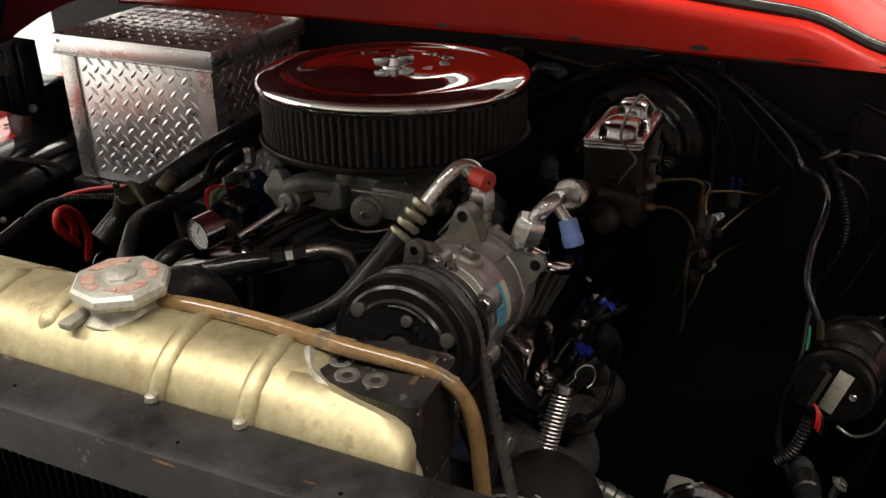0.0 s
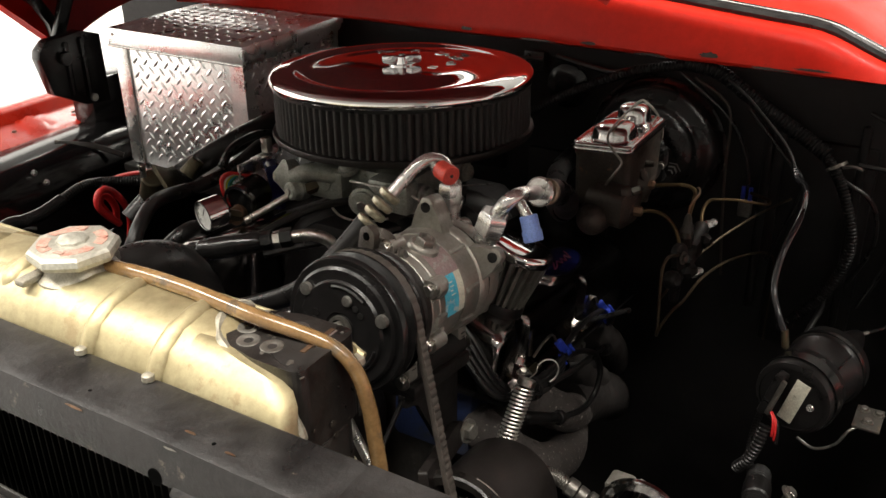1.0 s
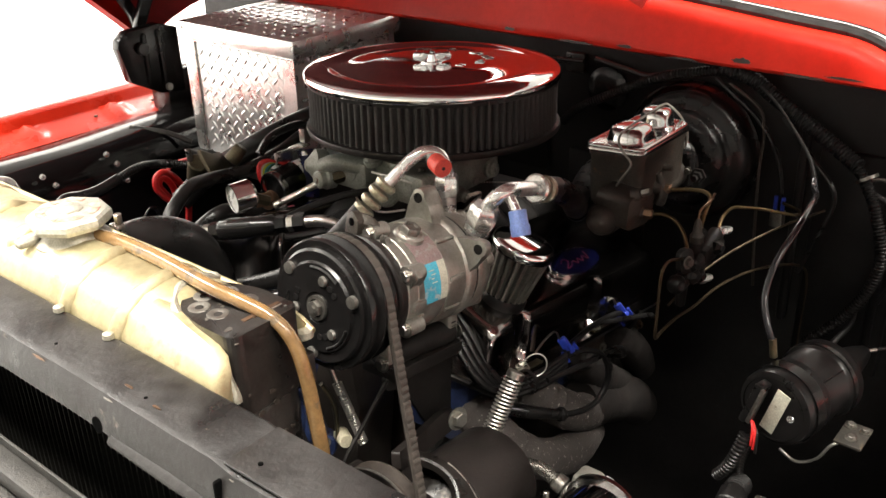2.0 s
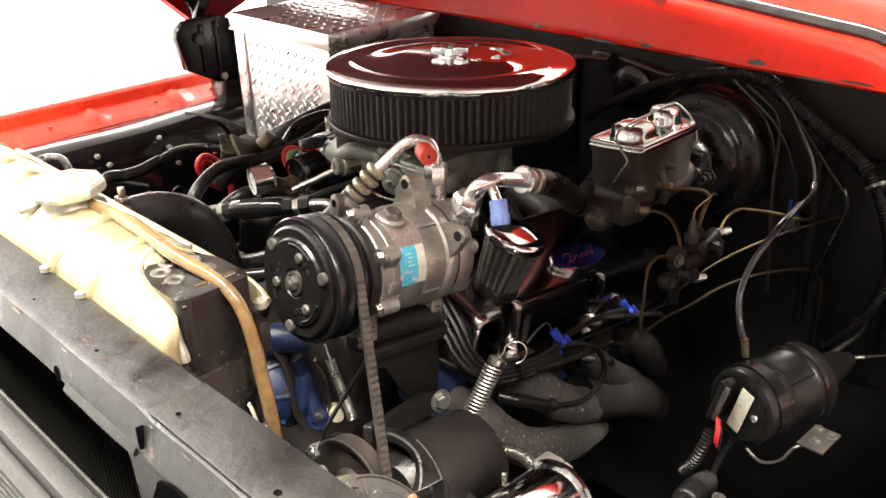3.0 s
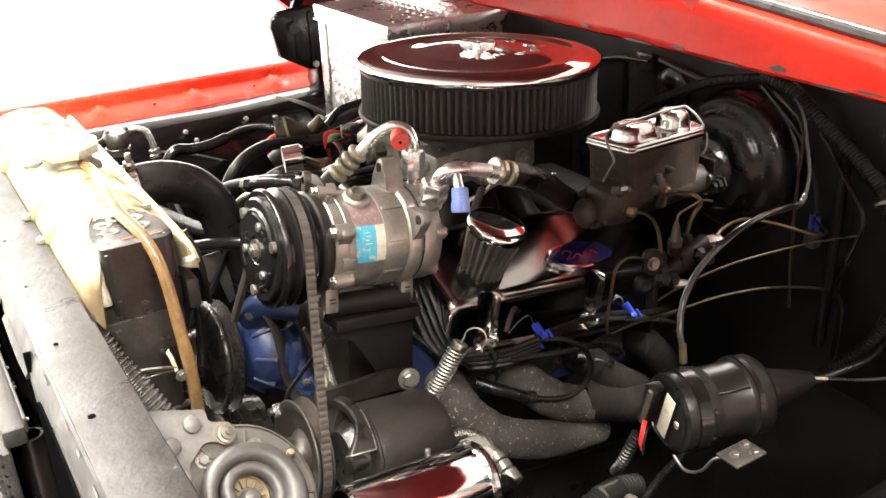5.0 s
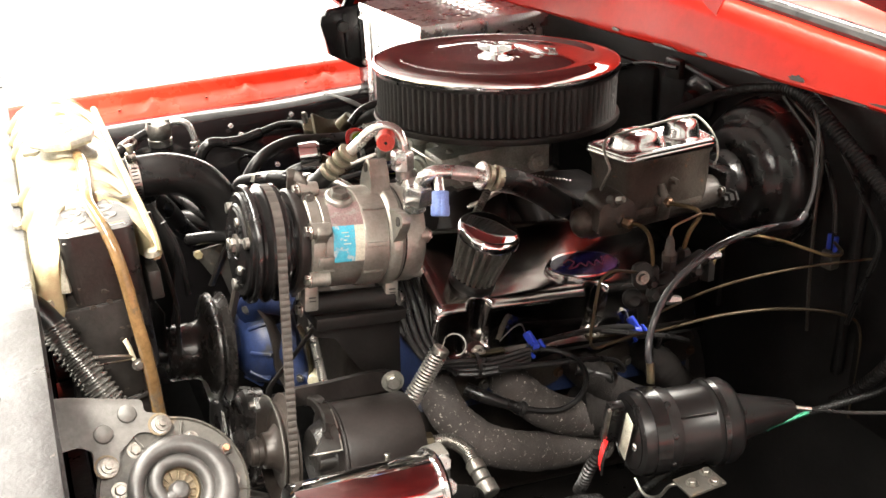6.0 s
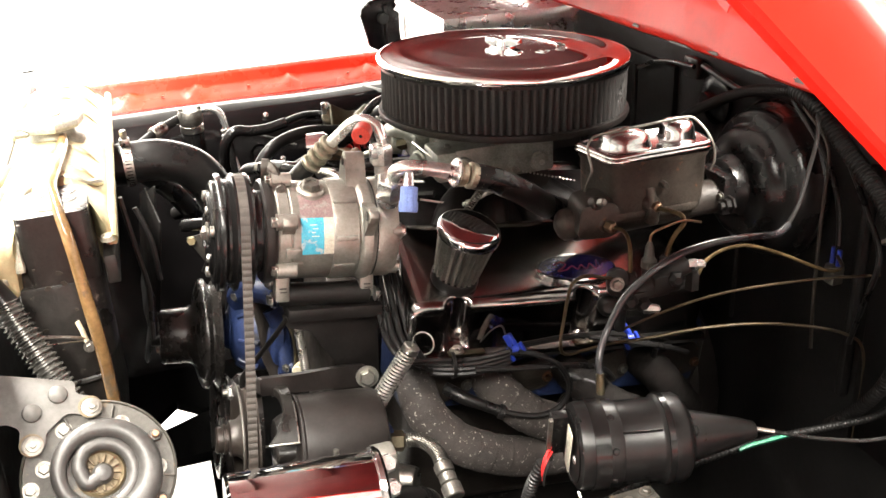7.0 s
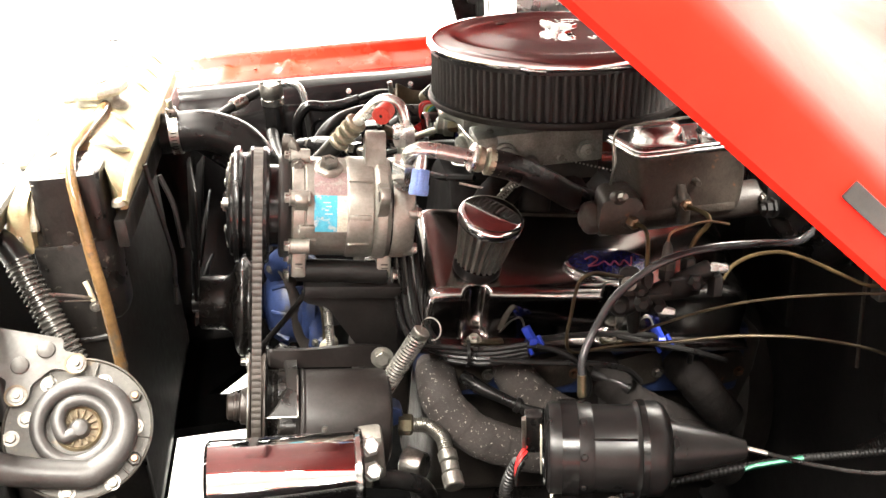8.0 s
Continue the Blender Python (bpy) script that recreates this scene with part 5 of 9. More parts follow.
    # dark cast arm before the pump, a blue arm behind it
    part("cast_arm", sweep(bmesh.new(), [(0.640, 0.436, 0.872), (0.650, 0.432, 0.850), (0.655, 0.430, 0.820), (0.652, 0.424, 0.785), (0.658, 0.416, 0.755)], lambda u: 0.019 - 0.006 * abs(2 * u - 1), 12, 6, flat=0.35), IRON_DARK, et, "oily dark cast arm")
    arm = part("pump_arm", sweep(bmesh.new(), [(0.664, 0.432, 0.848), (0.670, 0.428, 0.822), (0.673, 0.420, 0.792), (0.674, 0.412, 0.762)], lambda u: 0.0135 + 0.003 * (2 * u - 1) ** 2, 12, 6, flat=0.7), BLUE_PAINT, wp)
    part("arm_boss", rod(bmesh.new(), (0.684, 0.424, 0.757), (0.668, 0.402, 0.763), 0.0165, 0.0145, 18, 0.003), BLUE_PAINT, arm)
    part("cast_edge", sweep(bmesh.new(), [(0.676, 0.408, 0.846), (0.684, 0.400, 0.820), (0.684, 0.396, 0.792), (0.680, 0.394, 0.772)], lambda u: 0.0065 - 0.002 * abs(2 * u - 1), 8, 6, flat=0.5), OLIVE, et, "greasy olive gasket edge")
    bolt(et, BOLT, (0.650, 0.4440, 0.8235), (-0.7, -0.7, 0.2))
    bolt(et, BOLT_S, (0.668, 0.400, 0.772), (-0.7, -0.7, 0.2))
    bolt(et, BOLT_DARK, (0.622, 0.446, 0.866), (-0.7, -0.7, 0.2))
    part("stud", rod(bmesh.new(), (0.690, 0.398, 0.772), (0.680, 0.378, 0.775), 0.0095, 0.0085, 12), CREAM, et, "cream plastic stud")


engine_block()


def fan():
    ft = thing("cooling_fan", (0.56, 0.50, 0.80), "black bladed engine fan with a glossy hub pulley", "fan")
    hub = Vector((0.552, 0.490, 0.801))
    m = Matrix.Translation(hub) @ ENGINE.to_4x4() @ pose(0, 0, 0, 0, 90, 0)
    part("pulley", lathe(bmesh.new(), [(0, -0.035), (0.034, -0.035), (0.037, -0.031), (0.0375, -0.004), (0.0385, 0.003), (0.044, 0.009), (0.062, 0.013), (0.072, 0.017), (0.075, 0.021), (0.075, 0.024), (0.066, 0.030), (0.066, 0.032), (0.075, 0.038), (0.074, 0.042), (0.030, 0.044), (0, 0.044)], m, 40), PULLEY_BLACK, ft, "glossy black fan pulley")
    part("spacer", lathe(bmesh.new(), [(0, -0.046), (0.012, -0.046), (0.012, -0.035), (0, -0.035)], m, 24), BLACK_SATIN, ft)
    for k in range(4):
        a = radians(90 * k + 25)
        p = eng(hub, -0.036, 0.022 * math.cos(a), 0.022 * math.sin(a))
        bolt(ft, BOLT_S, p, -AX)
    for turn in (5, 325, 285, 250):
        mm = Matrix.Translation(eng(hub, -0.042)) @ ENGINE.to_4x4() @ pose(0, 0, 0, turn, 0, 0) @ pose(0, 0, 0, 0, 0, 10)
        bm = bmesh.new()
        prism(bm, [(-0.030, 0.055), (0.030, 0.055), (0.052, 0.11), (0.058, 0.185), (0.03, 0.205), (-0.052, 0.195), (-0.045, 0.11)], 0.0025, mm @ Matrix(((0, 0, 1, 0), (1, 0, 0, 0), (0, 1, 0, 0), (0, 0, 0, 1))), 0.0008)
        part("blade", bm, BRACKET_BLACK, ft)
        part("blade_arm", box(bmesh.new(), (0, 0, 0.042), (0.004, 0.034, 0.06), 0.001, mm), BRACKET_BLACK, ft)


fan()


def radiator_strut():
    st = thing("radiator_strut", (0.53, 0.478, 0.5), "thin black wire strut and vent tube behind the radiator", "strut")
    part("strut", sweep(bmesh.new(), [(0.512, 0.32, 1.069), (0.518, 0.32, 1.01), (0.523, 0.32, 0.958), (0.520, 0.32, 0.926), (0.517, 0.32, 0.895)], 0.0028, 8, 6), BLACK_SATIN, st)
    part("vent_tube", sweep(bmesh.new(), [(0.525, 0.32, 1.055), (0.535, 0.315, 1.02), (0.537, 0.312, 0.97)], 0.0030, 8, 6), PLASTIC, st)


radiator_strut()


def vee_pulley(name, c, label, profile, mat):
    """A belt pulley turned about the engine's axis from its profile of (radius, depth)."""
    pt = thing(name, c, label, "pulley")
    m = Matrix.Translation(c) @ ENGINE.to_4x4() @ pose(0, 0, 0, 0, 90, 0)
    part("wheel", lathe(bmesh.new(), profile, m, 44), mat, pt)
    return pt, m


CRANK = Vector((0.566, 0.500, 0.640))
crank_pulley, crank_m = vee_pulley("crank_pulley", CRANK, "black multi-groove crankshaft pulley", [(0, 0.006), (0.030, 0.006), (0.060, 0.002), (0.068, 0), (0.073, 0.001), (0.074, 0.004), (0.068, 0.010), (0.068, 0.012), (0.074, 0.018),
    (0.074, 0.021), (0.066, 0.027), (0.066, 0.029), (0.072, 0.035), (0.072, 0.050), (0.070, 0.051), (0.070, 0.062), (0.040, 0.064), (0, 0.064)], PULLEY_BLACK)
for k in range(24):
    a = 2 * math.pi * k / 24
    part("drum_notch", box(bmesh.new(), (0.0715 * math.cos(a), 0.0715 * math.sin(a), 0.0425), (0.0022, 0.0050, 0.011), 0.0006, crank_m), IRON_DARK, crank_pulley)
PUMP_C = eng(Vector((0.594, 0.310, 1.016)), 0.020, -0.066, -0.225)
pump_pulley, pump_m = vee_pulley("pump_pulley", PUMP_C, "dark brown pump pulley with an open dished front", [(0, -0.020), (0.013, -0.020), (0.015, -0.018), (0.0155, -0.006), (0.020, -0.004), (0.021, 0.004), (0.028, 0.012), (0.046, 0.013), (0.0545, 0.006), (0.0600, 0.004),
    (0.0615, 0.0045), (0.0615, 0.0065), (0.053, 0.012), (0.053, 0.016), (0.0615, 0.0215), (0.0615, 0.0235), (0.056, 0.024), (0.040, 0.026), (0, 0.026)], DUSTY_PULLEY)
part("rim_edge", lathe(bmesh.new(), [(0.0605, 0.0036), (0.0622, 0.0042), (0.0622, 0.0052), (0.0605, 0.0056)], pump_m, 44), DULL_STEEL, pump_pulley, "thin bright rim")
part("nose_ring", lathe(bmesh.new(), [(0.0150, -0.012), (0.0172, -0.0115), (0.0172, -0.0085), (0.0150, -0.008)], pump_m, 28), DUSTY_PULLEY, pump_pulley)


def drive_belt():
    bt = thing("drive_belt", (0.60, 0.25, 0.8), "black cogged drive belt from the compressor pulley", "belt")
    o = Vector((0.594, 0.310, 1.016)) + AX * 0.034
    # the loop round the upper and lower pulleys, in the plane across the engine's axis
    wheels = [(0.0, 0.0, 0.0615), (-0.066, -0.225, 0.060), (0.190, -0.372, 0.070)]
    rim = sorted((y + r * math.cos(radians(6 * k)), h + r * math.sin(radians(6 * k))) for y, h, r in wheels for k in range(60))
    def half(points):
        out = []
        for q in points:
            while len(out) > 1 and (out[-1][0] - out[-2][0]) * (q[1] - out[-2][1]) - (out[-1][1] - out[-2][1]) * (q[0] - out[-2][0]) <= 0:
                out.pop()
            out.append(q)
        return out[:-1]
    loop = half(rim) + half(rim[::-1])
    my, mh = 0.047, -0.2
    pts = []
    n = len(loop)
    for i in range(n):
        (ya, ha), (yb, hb) = loop[i], loop[(i + 1) % n]
        d = math.hypot(yb - ya, hb - ha)
        k = max(1, int(d / 0.0024))
        pts += [(ya + (yb - ya) * j / k, ha + (hb - ha) * j / k) for j in range(k)]
    n = len(pts)
    bm = bmesh.new()
    rows = []
    for i in range(n):
        (ya, ha), (yb, hb) = pts[i - 1], pts[(i + 1) % n]
        t = Vector((yb - ya, hb - ha)).normalized()
        out = Vector((t.y, -t.x))
        if out.dot(Vector((pts[i][0] - my, pts[i][1] - mh))) < 0:
            out = -out
        tooth = 0.0034 if i % 3 else 0.0026
        row = []
        for s, d in ((-0.0050, 0.0), (-0.0050, tooth), (0.0050, tooth), (0.0050, 0.0), (0.003, -0.004), (-0.003, -0.004)):
            row.append(bm.verts.new(eng(o, s, pts[i][0] + out.x * d, pts[i][1] + out.y * d)))
        rows.append(row)
    for i in range(n):
        a, b = rows[i], rows[(i + 1) % n]
        for k in range(6):
            bm.faces.new((a[k], a[(k + 1) % 6], b[(k + 1) % 6], b[k]))
    part("belt", bm, BELT, bt, sharp=20)


drive_belt()


# ---- air conditioning compressor ----
C0 = Vector((0.594, 0.310, 1.016))
CM = Matrix.Translation(C0) @ ENGINE.to_4x4() @ pose(0, 0, 0, 0, 90, 0)


def compressor():
    ct = thing("ac_compressor", (0.70, 0.31, 0.93), "grey cast aluminium air conditioning compressor with black clutch", "compressor")
    # clutch
    part("clutch_pulley", lathe(bmesh.new(), [(0.030, 0.010), (0.060, 0.008), (0.064, 0.008), (0.0655, 0.010), (0.0655, 0.014), (0.0585, 0.018), (0.0585, 0.021), (0.0655, 0.026), (0.0655, 0.0285),
         (0.056, 0.031), (0.056, 0.037), (0.0655, 0.0395), (0.0655, 0.043), (0.063, 0.046), (0.046, 0.047), (0.046, 0.064)], CM, 56), BLACK_GLOSS, ct, "grooved black clutch pulley")
    plate = part("clutch_plate", lathe(bmesh.new(), [(0, 0.002), (0.015, 0.002), (0.016, 0.0005), (0.044, 0.0005), (0.046, 0.003), (0.055, 0.003), (0.0575, 0.005), (0.0575, 0.010), (0, 0.010)], CM, 48), BLACK_GLOSS, ct, "worn black clutch plate")
    for k in range(3):
        a = radians(120 * k + 75)
        p = CM @ Vector((0.030 * math.cos(a), 0.030 * math.sin(a), 0.0))
        part("rivet", lathe(bmesh.new(), [(0, -0.003), (0.0045, -0.0022), (0.0054, 0.0), (0.0054, 0.002), (0, 0.002)], CM @ pose(0.030 * math.cos(a), 0.030 * math.sin(a), 0), 14), DULL_STEEL, plate)
        b = a + radians(52)
        part("rivet", lathe(bmesh.new(), [(0, -0.002), (0.006, -0.001), (0.0065, 0.004), (0, 0.004)], CM @ pose(0.049 * math.cos(b), 0.049 * math.sin(b), 0), 14), DULL_STEEL, plate)
        # Black discs and arcs put in the shade of the plate's holes and slots.
        for dd in (0.35, 0.62):
            part("small_hole", lathe(bmesh.new(), [(0, -0.0004), (0.0032, -0.0004), (0.0032, 0.002), (0, 0.002)], CM @ pose(0.029 * math.cos(a + dd), 0.029 * math.sin(a + dd), 0), 10), RUBBER, plate)
        part("slot_arc", sweep(bmesh.new(), [CM @ Vector((0.0405 * math.cos(a + t), 0.0405 * math.sin(a + t), 0.0003)) for t in (-0.5, -0.2, 0.1, 0.4)], 0.0014, 6), RUBBER, plate)
    part("shaft_nut", lathe(bmesh.new(), [(0, -0.007), (0.004, -0.007), (0.004, -0.005), (0.008, -0.005), (0.0085, -0.004), (0.0085, 0.004), (0, 0.004)], CM, 6), DULL_STEEL, plate)
    part("dust_ring", lathe(bmesh.new(), [(0.009, -0.001), (0.0125, -0.001), (0.0125, 0.003), (0.009, 0.003)], CM, 20), DULL_STEEL, plate)
    # housings
    part("front_head", lathe(bmesh.new(), [(0, 0.056), (0.056, 0.056), (0.0585, 0.058), (0.0590, 0.064), (0.0570, 0.068), (0.0530, 0.0705), (0, 0.0705)], CM, 48), PUMP_BLACK, ct, "dark front head of the compressor")
    part("cylinder_body", lathe(bmesh.new(), [(0, 0.0695), (0.0535, 0.0695), (0.0555, 0.0720), (0.0555, 0.0830), (0.0545, 0.0840), (0.0545, 0.0850), (0.0555, 0.0862), (0.0555, 0.129), (0.0545, 0.131), (0, 0.131)], CM, 56), ALU_CAST, ct)
    part("rear_body", lathe(bmesh.new(), [(0, 0.130), (0.0565, 0.130), (0.0575, 0.133), (0.0575, 0.158), (0.0555, 0.160), (0.0585, 0.163), (0.0595, 0.166), (0.0595, 0.174), (0.0570, 0.177), (0.0560, 0.180), (0.0575, 0.184), (0.0575, 0.199), (0.055, 0.204), (0.050, 0.206), (0, 0.206)], CM, 56), ALU_CAST, ct)
    part("gasket_line", lathe(bmesh.new(), [(0.0555, 0.1785), (0.0572, 0.179), (0.0572, 0.1800), (0.0555, 0.1805)], CM, 48), RUBBER, ct)
    # angle here: 90 is straight up, 180 towards the driver's side
    def at(r, deg, s):
        a = radians(deg)
        return eng(C0, s, r * math.cos(a), r * math.sin(a))
    def radial(deg):
        a = radians(deg)
        return Vector((0, math.cos(a), 0)) + UPE * math.sin(a)
    # axial bolts round the front head
    for deg in (20, 92, 150, 205, 260, 320):
        p = at(0.060, deg, 0.068)
        part("bolt_boss", rod(bmesh.new(), p, p + AX * 0.022, 0.0085, seg=12), ALU_CAST, ct)
        bolt(ct, BOLT, p, -AX)
    for deg in (40, 100, 165, 225, 290, 345):
        p = at(0.050, deg, 0.206)
        part("bolt_boss", rod(bmesh.new(), p - AX * 0.010, p + AX * 0.002, 0.0085, seg=12), ALU_CAST, ct)
        bolt(ct, BOLT, p, AX)
    # mounting ears; black discs put in the shade of their through holes
    def ear(deg, s, w, length, hole=0.0055, tri=0.024):
        c = at(0.047, deg, s)
        q = at(0.047 + length, deg, s)
        d = (q - c).normalized()
        tang = AX.cross(d).normalized()
        m = Matrix((( *tang, 0), (*d, 0), (*AX, 0), (0, 0, 0, 1))).transposed()
        m.translation = c - AX * (w / 2)
        L = length
        pts = [(-tri, 0), (tri, 0), (0.0115, L - 0.008), (0.009, L + 0.004), (0.004, L + 0.010), (-0.004, L + 0.010), (-0.009, L + 0.004), (-0.0115, L - 0.008)]
        e = part("mounting_ear", prism(bmesh.new(), pts, w, m, 0.0022), ALU_CAST, ct)
        for k in (-1, 1):
            h = q + AX * (k * (w / 2 + 0.0004))
            part("ear_hole", lathe(bmesh.new(), [(0, 0), (hole, 0), (hole, 0.0006), (0, 0.0006)], along(h, h + AX * k), 18), RUBBER, e)
    ear(150, 0.168, 0.011, 0.030)
    ear(85, 0.162, 0.023, 0.032)
    ear(152, 0.080, 0.014, 0.012)
    for sx in (0.079, 0.176):
        p = at(0.060, 250, sx)
        lug = part("lower_lug", box(bmesh.new(), (0, 0, 0), (0.017, 0.022, 0.040), 0.003, Matrix.Translation(p) @ ENGINE.to_4x4() @ pose(0, 0, 0, -6, 0, 0)), ALU_CAST, ct)
        for dz in (-0.009, -0.0045, 0.0):
            q = p + Vector((0.0, -0.0112, dz - 0.002))
            part("cast_mark", box(bmesh.new(), (0, 0, 0), (0.008, 0.0012, 0.0016), 0.0003, Matrix.Translation(q) @ ENGINE.to_4x4()), IRON_DARK, lug)
    bolt(ct, BOLT, at(0.078, 250, 0.068), -AX)
    bolt(ct, BOLT, at(0.078, 250, 0.187), AX)
    # raised pads of the casting
    for deg, s, w, h, l in ((205, 0.090, 0.014, 0.005, 0.014), (186, 0.086, 0.012, 0.006, 0.018)):
        p = at(0.0555, deg, s)
        mm = Matrix.Translation(p) @ ENGINE.to_4x4() @ pose(0, 0, 0, deg - 90, 0, 0)
        part("cast_pad", box(bmesh.new(), (0, 0, 0), (l, w, h), 0.0018, mm), ALU_CAST, ct)
    # filler plug on top
    p = at(0.053, 108, 0.110)
    d = radial(108)
    part("filler_boss", lathe(bmesh.new(), [(0, 0), (0.0165, 0), (0.0155, 0.005), (0.013, 0.007), (0, 0.007)], along(p, p + d), 22), ALU_CAST, ct)
    part("filler_plug", lathe(bmesh.new(), [(0, 0.006), (0.0105, 0.006), (0.0105, 0.012), (0.009, 0.014), (0.006, 0.014), (0.0055, 0.012), (0, 0.012)], along(p, p + d), 6), DULL_STEEL, ct)
    # rusty clamp lug over the front head
    q = Vector((0.664, 0.326, 1.074))
    lug = Matrix.Translation(q) @ ENGINE.to_4x4() @ pose(0, 0, 0, 10, 0, -14)
    yz = Matrix(((0, 0, 1, 0), (1, 0, 0, 0), (0, 1, 0, 0), (0, 0, 0, 1)))
    cl = part("clamp_lug", prism(bmesh.new(), rounded_outline([(-0.012, -0.016), (0.010, -0.016), (0.011, 0.006), (0.002, 0.013), (-0.010, 0.008)], 0.004), 0.008, lug @ yz, 0.0015), IRON, ct, "rusty dark clamp lug")
    # Near-black disc for the shade in the lug's hole.
    part("lug_hole", lathe(bmesh.new(), [(0, 0), (0.0040, 0), (0.0040, 0.0008), (0, 0.0008)], along(lug @ Vector((-0.0004, 0.0, 0.002)), lug @ Vector((-1, 0, 0.002))), 16), SHADE_BLACK, cl)
    part("lug_arm", sweep(bmesh.new(), [lug @ Vector((0.006, -0.002, 0.006)), lug @ Vector((0.014, -0.012, 0.004)), lug @ Vector((0.022, -0.022, -0.010)), lug @ Vector((0.026, -0.026, -0.022))], 0.0065, 8, 6, flat=0.6), IRON, cl)
    bolt(ct, BOLT_DARK, lug @ Vector((0.022, -0.028, -0.010)), (0.2, -0.9, 0.4))
    # cast slots and parting steps of the body
    for deg, sx, w, l in ((170, 0.140, 0.006, 0.030), (128, 0.141, 0.005, 0.034), (205, 0.139, 0.005, 0.030)):
        p = at(0.0578, deg, sx + 0.004)
        part("cast_step", box(bmesh.new(), (0, 0, 0), (l * 0.8, w, 0.0035), 0.0012, Matrix.Translation(p) @ ENGINE.to_4x4() @ pose(0, 0, 0, deg - 90, 0, 0)), ALU_CAST, ct)
    # foil label wrapped on the side
    for a0, a1, s0, s1, mt_, nm in ((117, 146, 0.094, 0.132, LABEL_PINK, "faded pink upper half of the label"), (146, 188, 0.094, 0.119, LABEL_BLUE, "cyan lower half of the label"), (146, 188, 0.119, 0.132, FOIL, "silver edge of the label")):
        bm = bmesh.new()
        rows = [[bm.verts.new(at(0.0560, a0 + (a1 - a0) * i / 10, s)) for s in (s0, s1)] for i in range(11)]
        for a, b in zip(rows, rows[1:]):
            bm.faces.new((a[0], a[1], b[1], b[0]))
        part("label", thick(bm, 0.0003), mt_, ct, nm)
    for i in range(4):
        bm = bmesh.new()
        deg = 154 + i * 4.2
        q = at(0.0564, deg, 0.1075 + 0.002 * (i % 2))
        mm = Matrix.Translation(q) @ ENGINE.to_4x4() @ pose(0, 0, 0, deg - 90, 0, 0)
        part("print_bar", box(bm, (0, 0, 0), (0.008 - 0.002 * (i % 3), 0.0009, 0.0004), 0, mm), FOIL, ct)
    # ports
    for q, d in (((0.798, 0.314, 1.035), (0.03, 0.0, 1.0)), ((0.790, 0.272, 1.030), (0.08, -0.32, 0.94))):
        q = Vector(q)
        part("port", rod(bmesh.new(), q, q + Vector(d) * 0.028, 0.0100, 0.0095, 20), ALU, ct)


compressor()


def ac_line_high():
    lt = thing("ac_line", (0.798, 0.314, 1.06), "bare aluminium air conditioning line with a red valve cap", "hose", "air conditioning lines")
    part("hex_nut", lathe(bmesh.new(), [(0, 0), (0.0125, 0), (0.0135, 0.002), (0.0135, 0.019), (0.0115, 0.022), (0, 0.022)], along((0.7975, 0.314, 1.0635), (0.7985, 0.314, 1.1)), 6), ALU, lt)
    tube = [(0.8005, 0.315, 1.078), (0.8005, 0.316, 1.093), (0.796, 0.321, 1.107), (0.784, 0.330, 1.1125), (0.772, 0.338, 1.107), (0.760, 0.347, 1.094), (0.745, 0.357, 1.078)]
    part("tube", sweep(bmesh.new(), tube, 0.0066, 16, 8), ALU, lt)
    part("valve_stub", rod(bmesh.new(), (0.786, 0.325, 1.106), (0.778, 0.310, 1.105), 0.007, seg=14), ALU, lt)
    cap = part("valve_cap", rod(bmesh.new(), (0.781, 0.315, 1.1055), (0.7725, 0.297, 1.104), 0.0100, 0.0104, 24, 0.001), RED_CAP, lt, "ribbed red plastic cap")
    part("dimple", rod(bmesh.new(), (0.7725, 0.2968, 1.104), (0.7723, 0.2965, 1.104), 0.002, seg=10), RUBBER, cap)
    for i in range(4):
        a, b = Vector((0.749, 0.354, 1.083)), Vector((0.722, 0.374, 1.050))
        p, q = a.lerp(b, i * 0.25), a.lerp(b, i * 0.25 + 0.17)
        part("crimp_ring", rod(bmesh.new(), p, q, 0.0128, 0.0120, 20, 0.002), CRIMP, lt, "crimped steel collar")
    part("hose", sweep(bmesh.new(), [(0.728, 0.370, 1.058), (0.70, 0.39, 1.025), (0.67, 0.42, 0.99), (0.66, 0.50, 0.95), (0.67, 0.62, 0.90), (0.66, 0.78, 0.86), (0.63, 0.95, 0.85), (0.62, 1.05, 0.86)], 0.0115, 14, 8), RUBBER, lt)


ac_line_high()


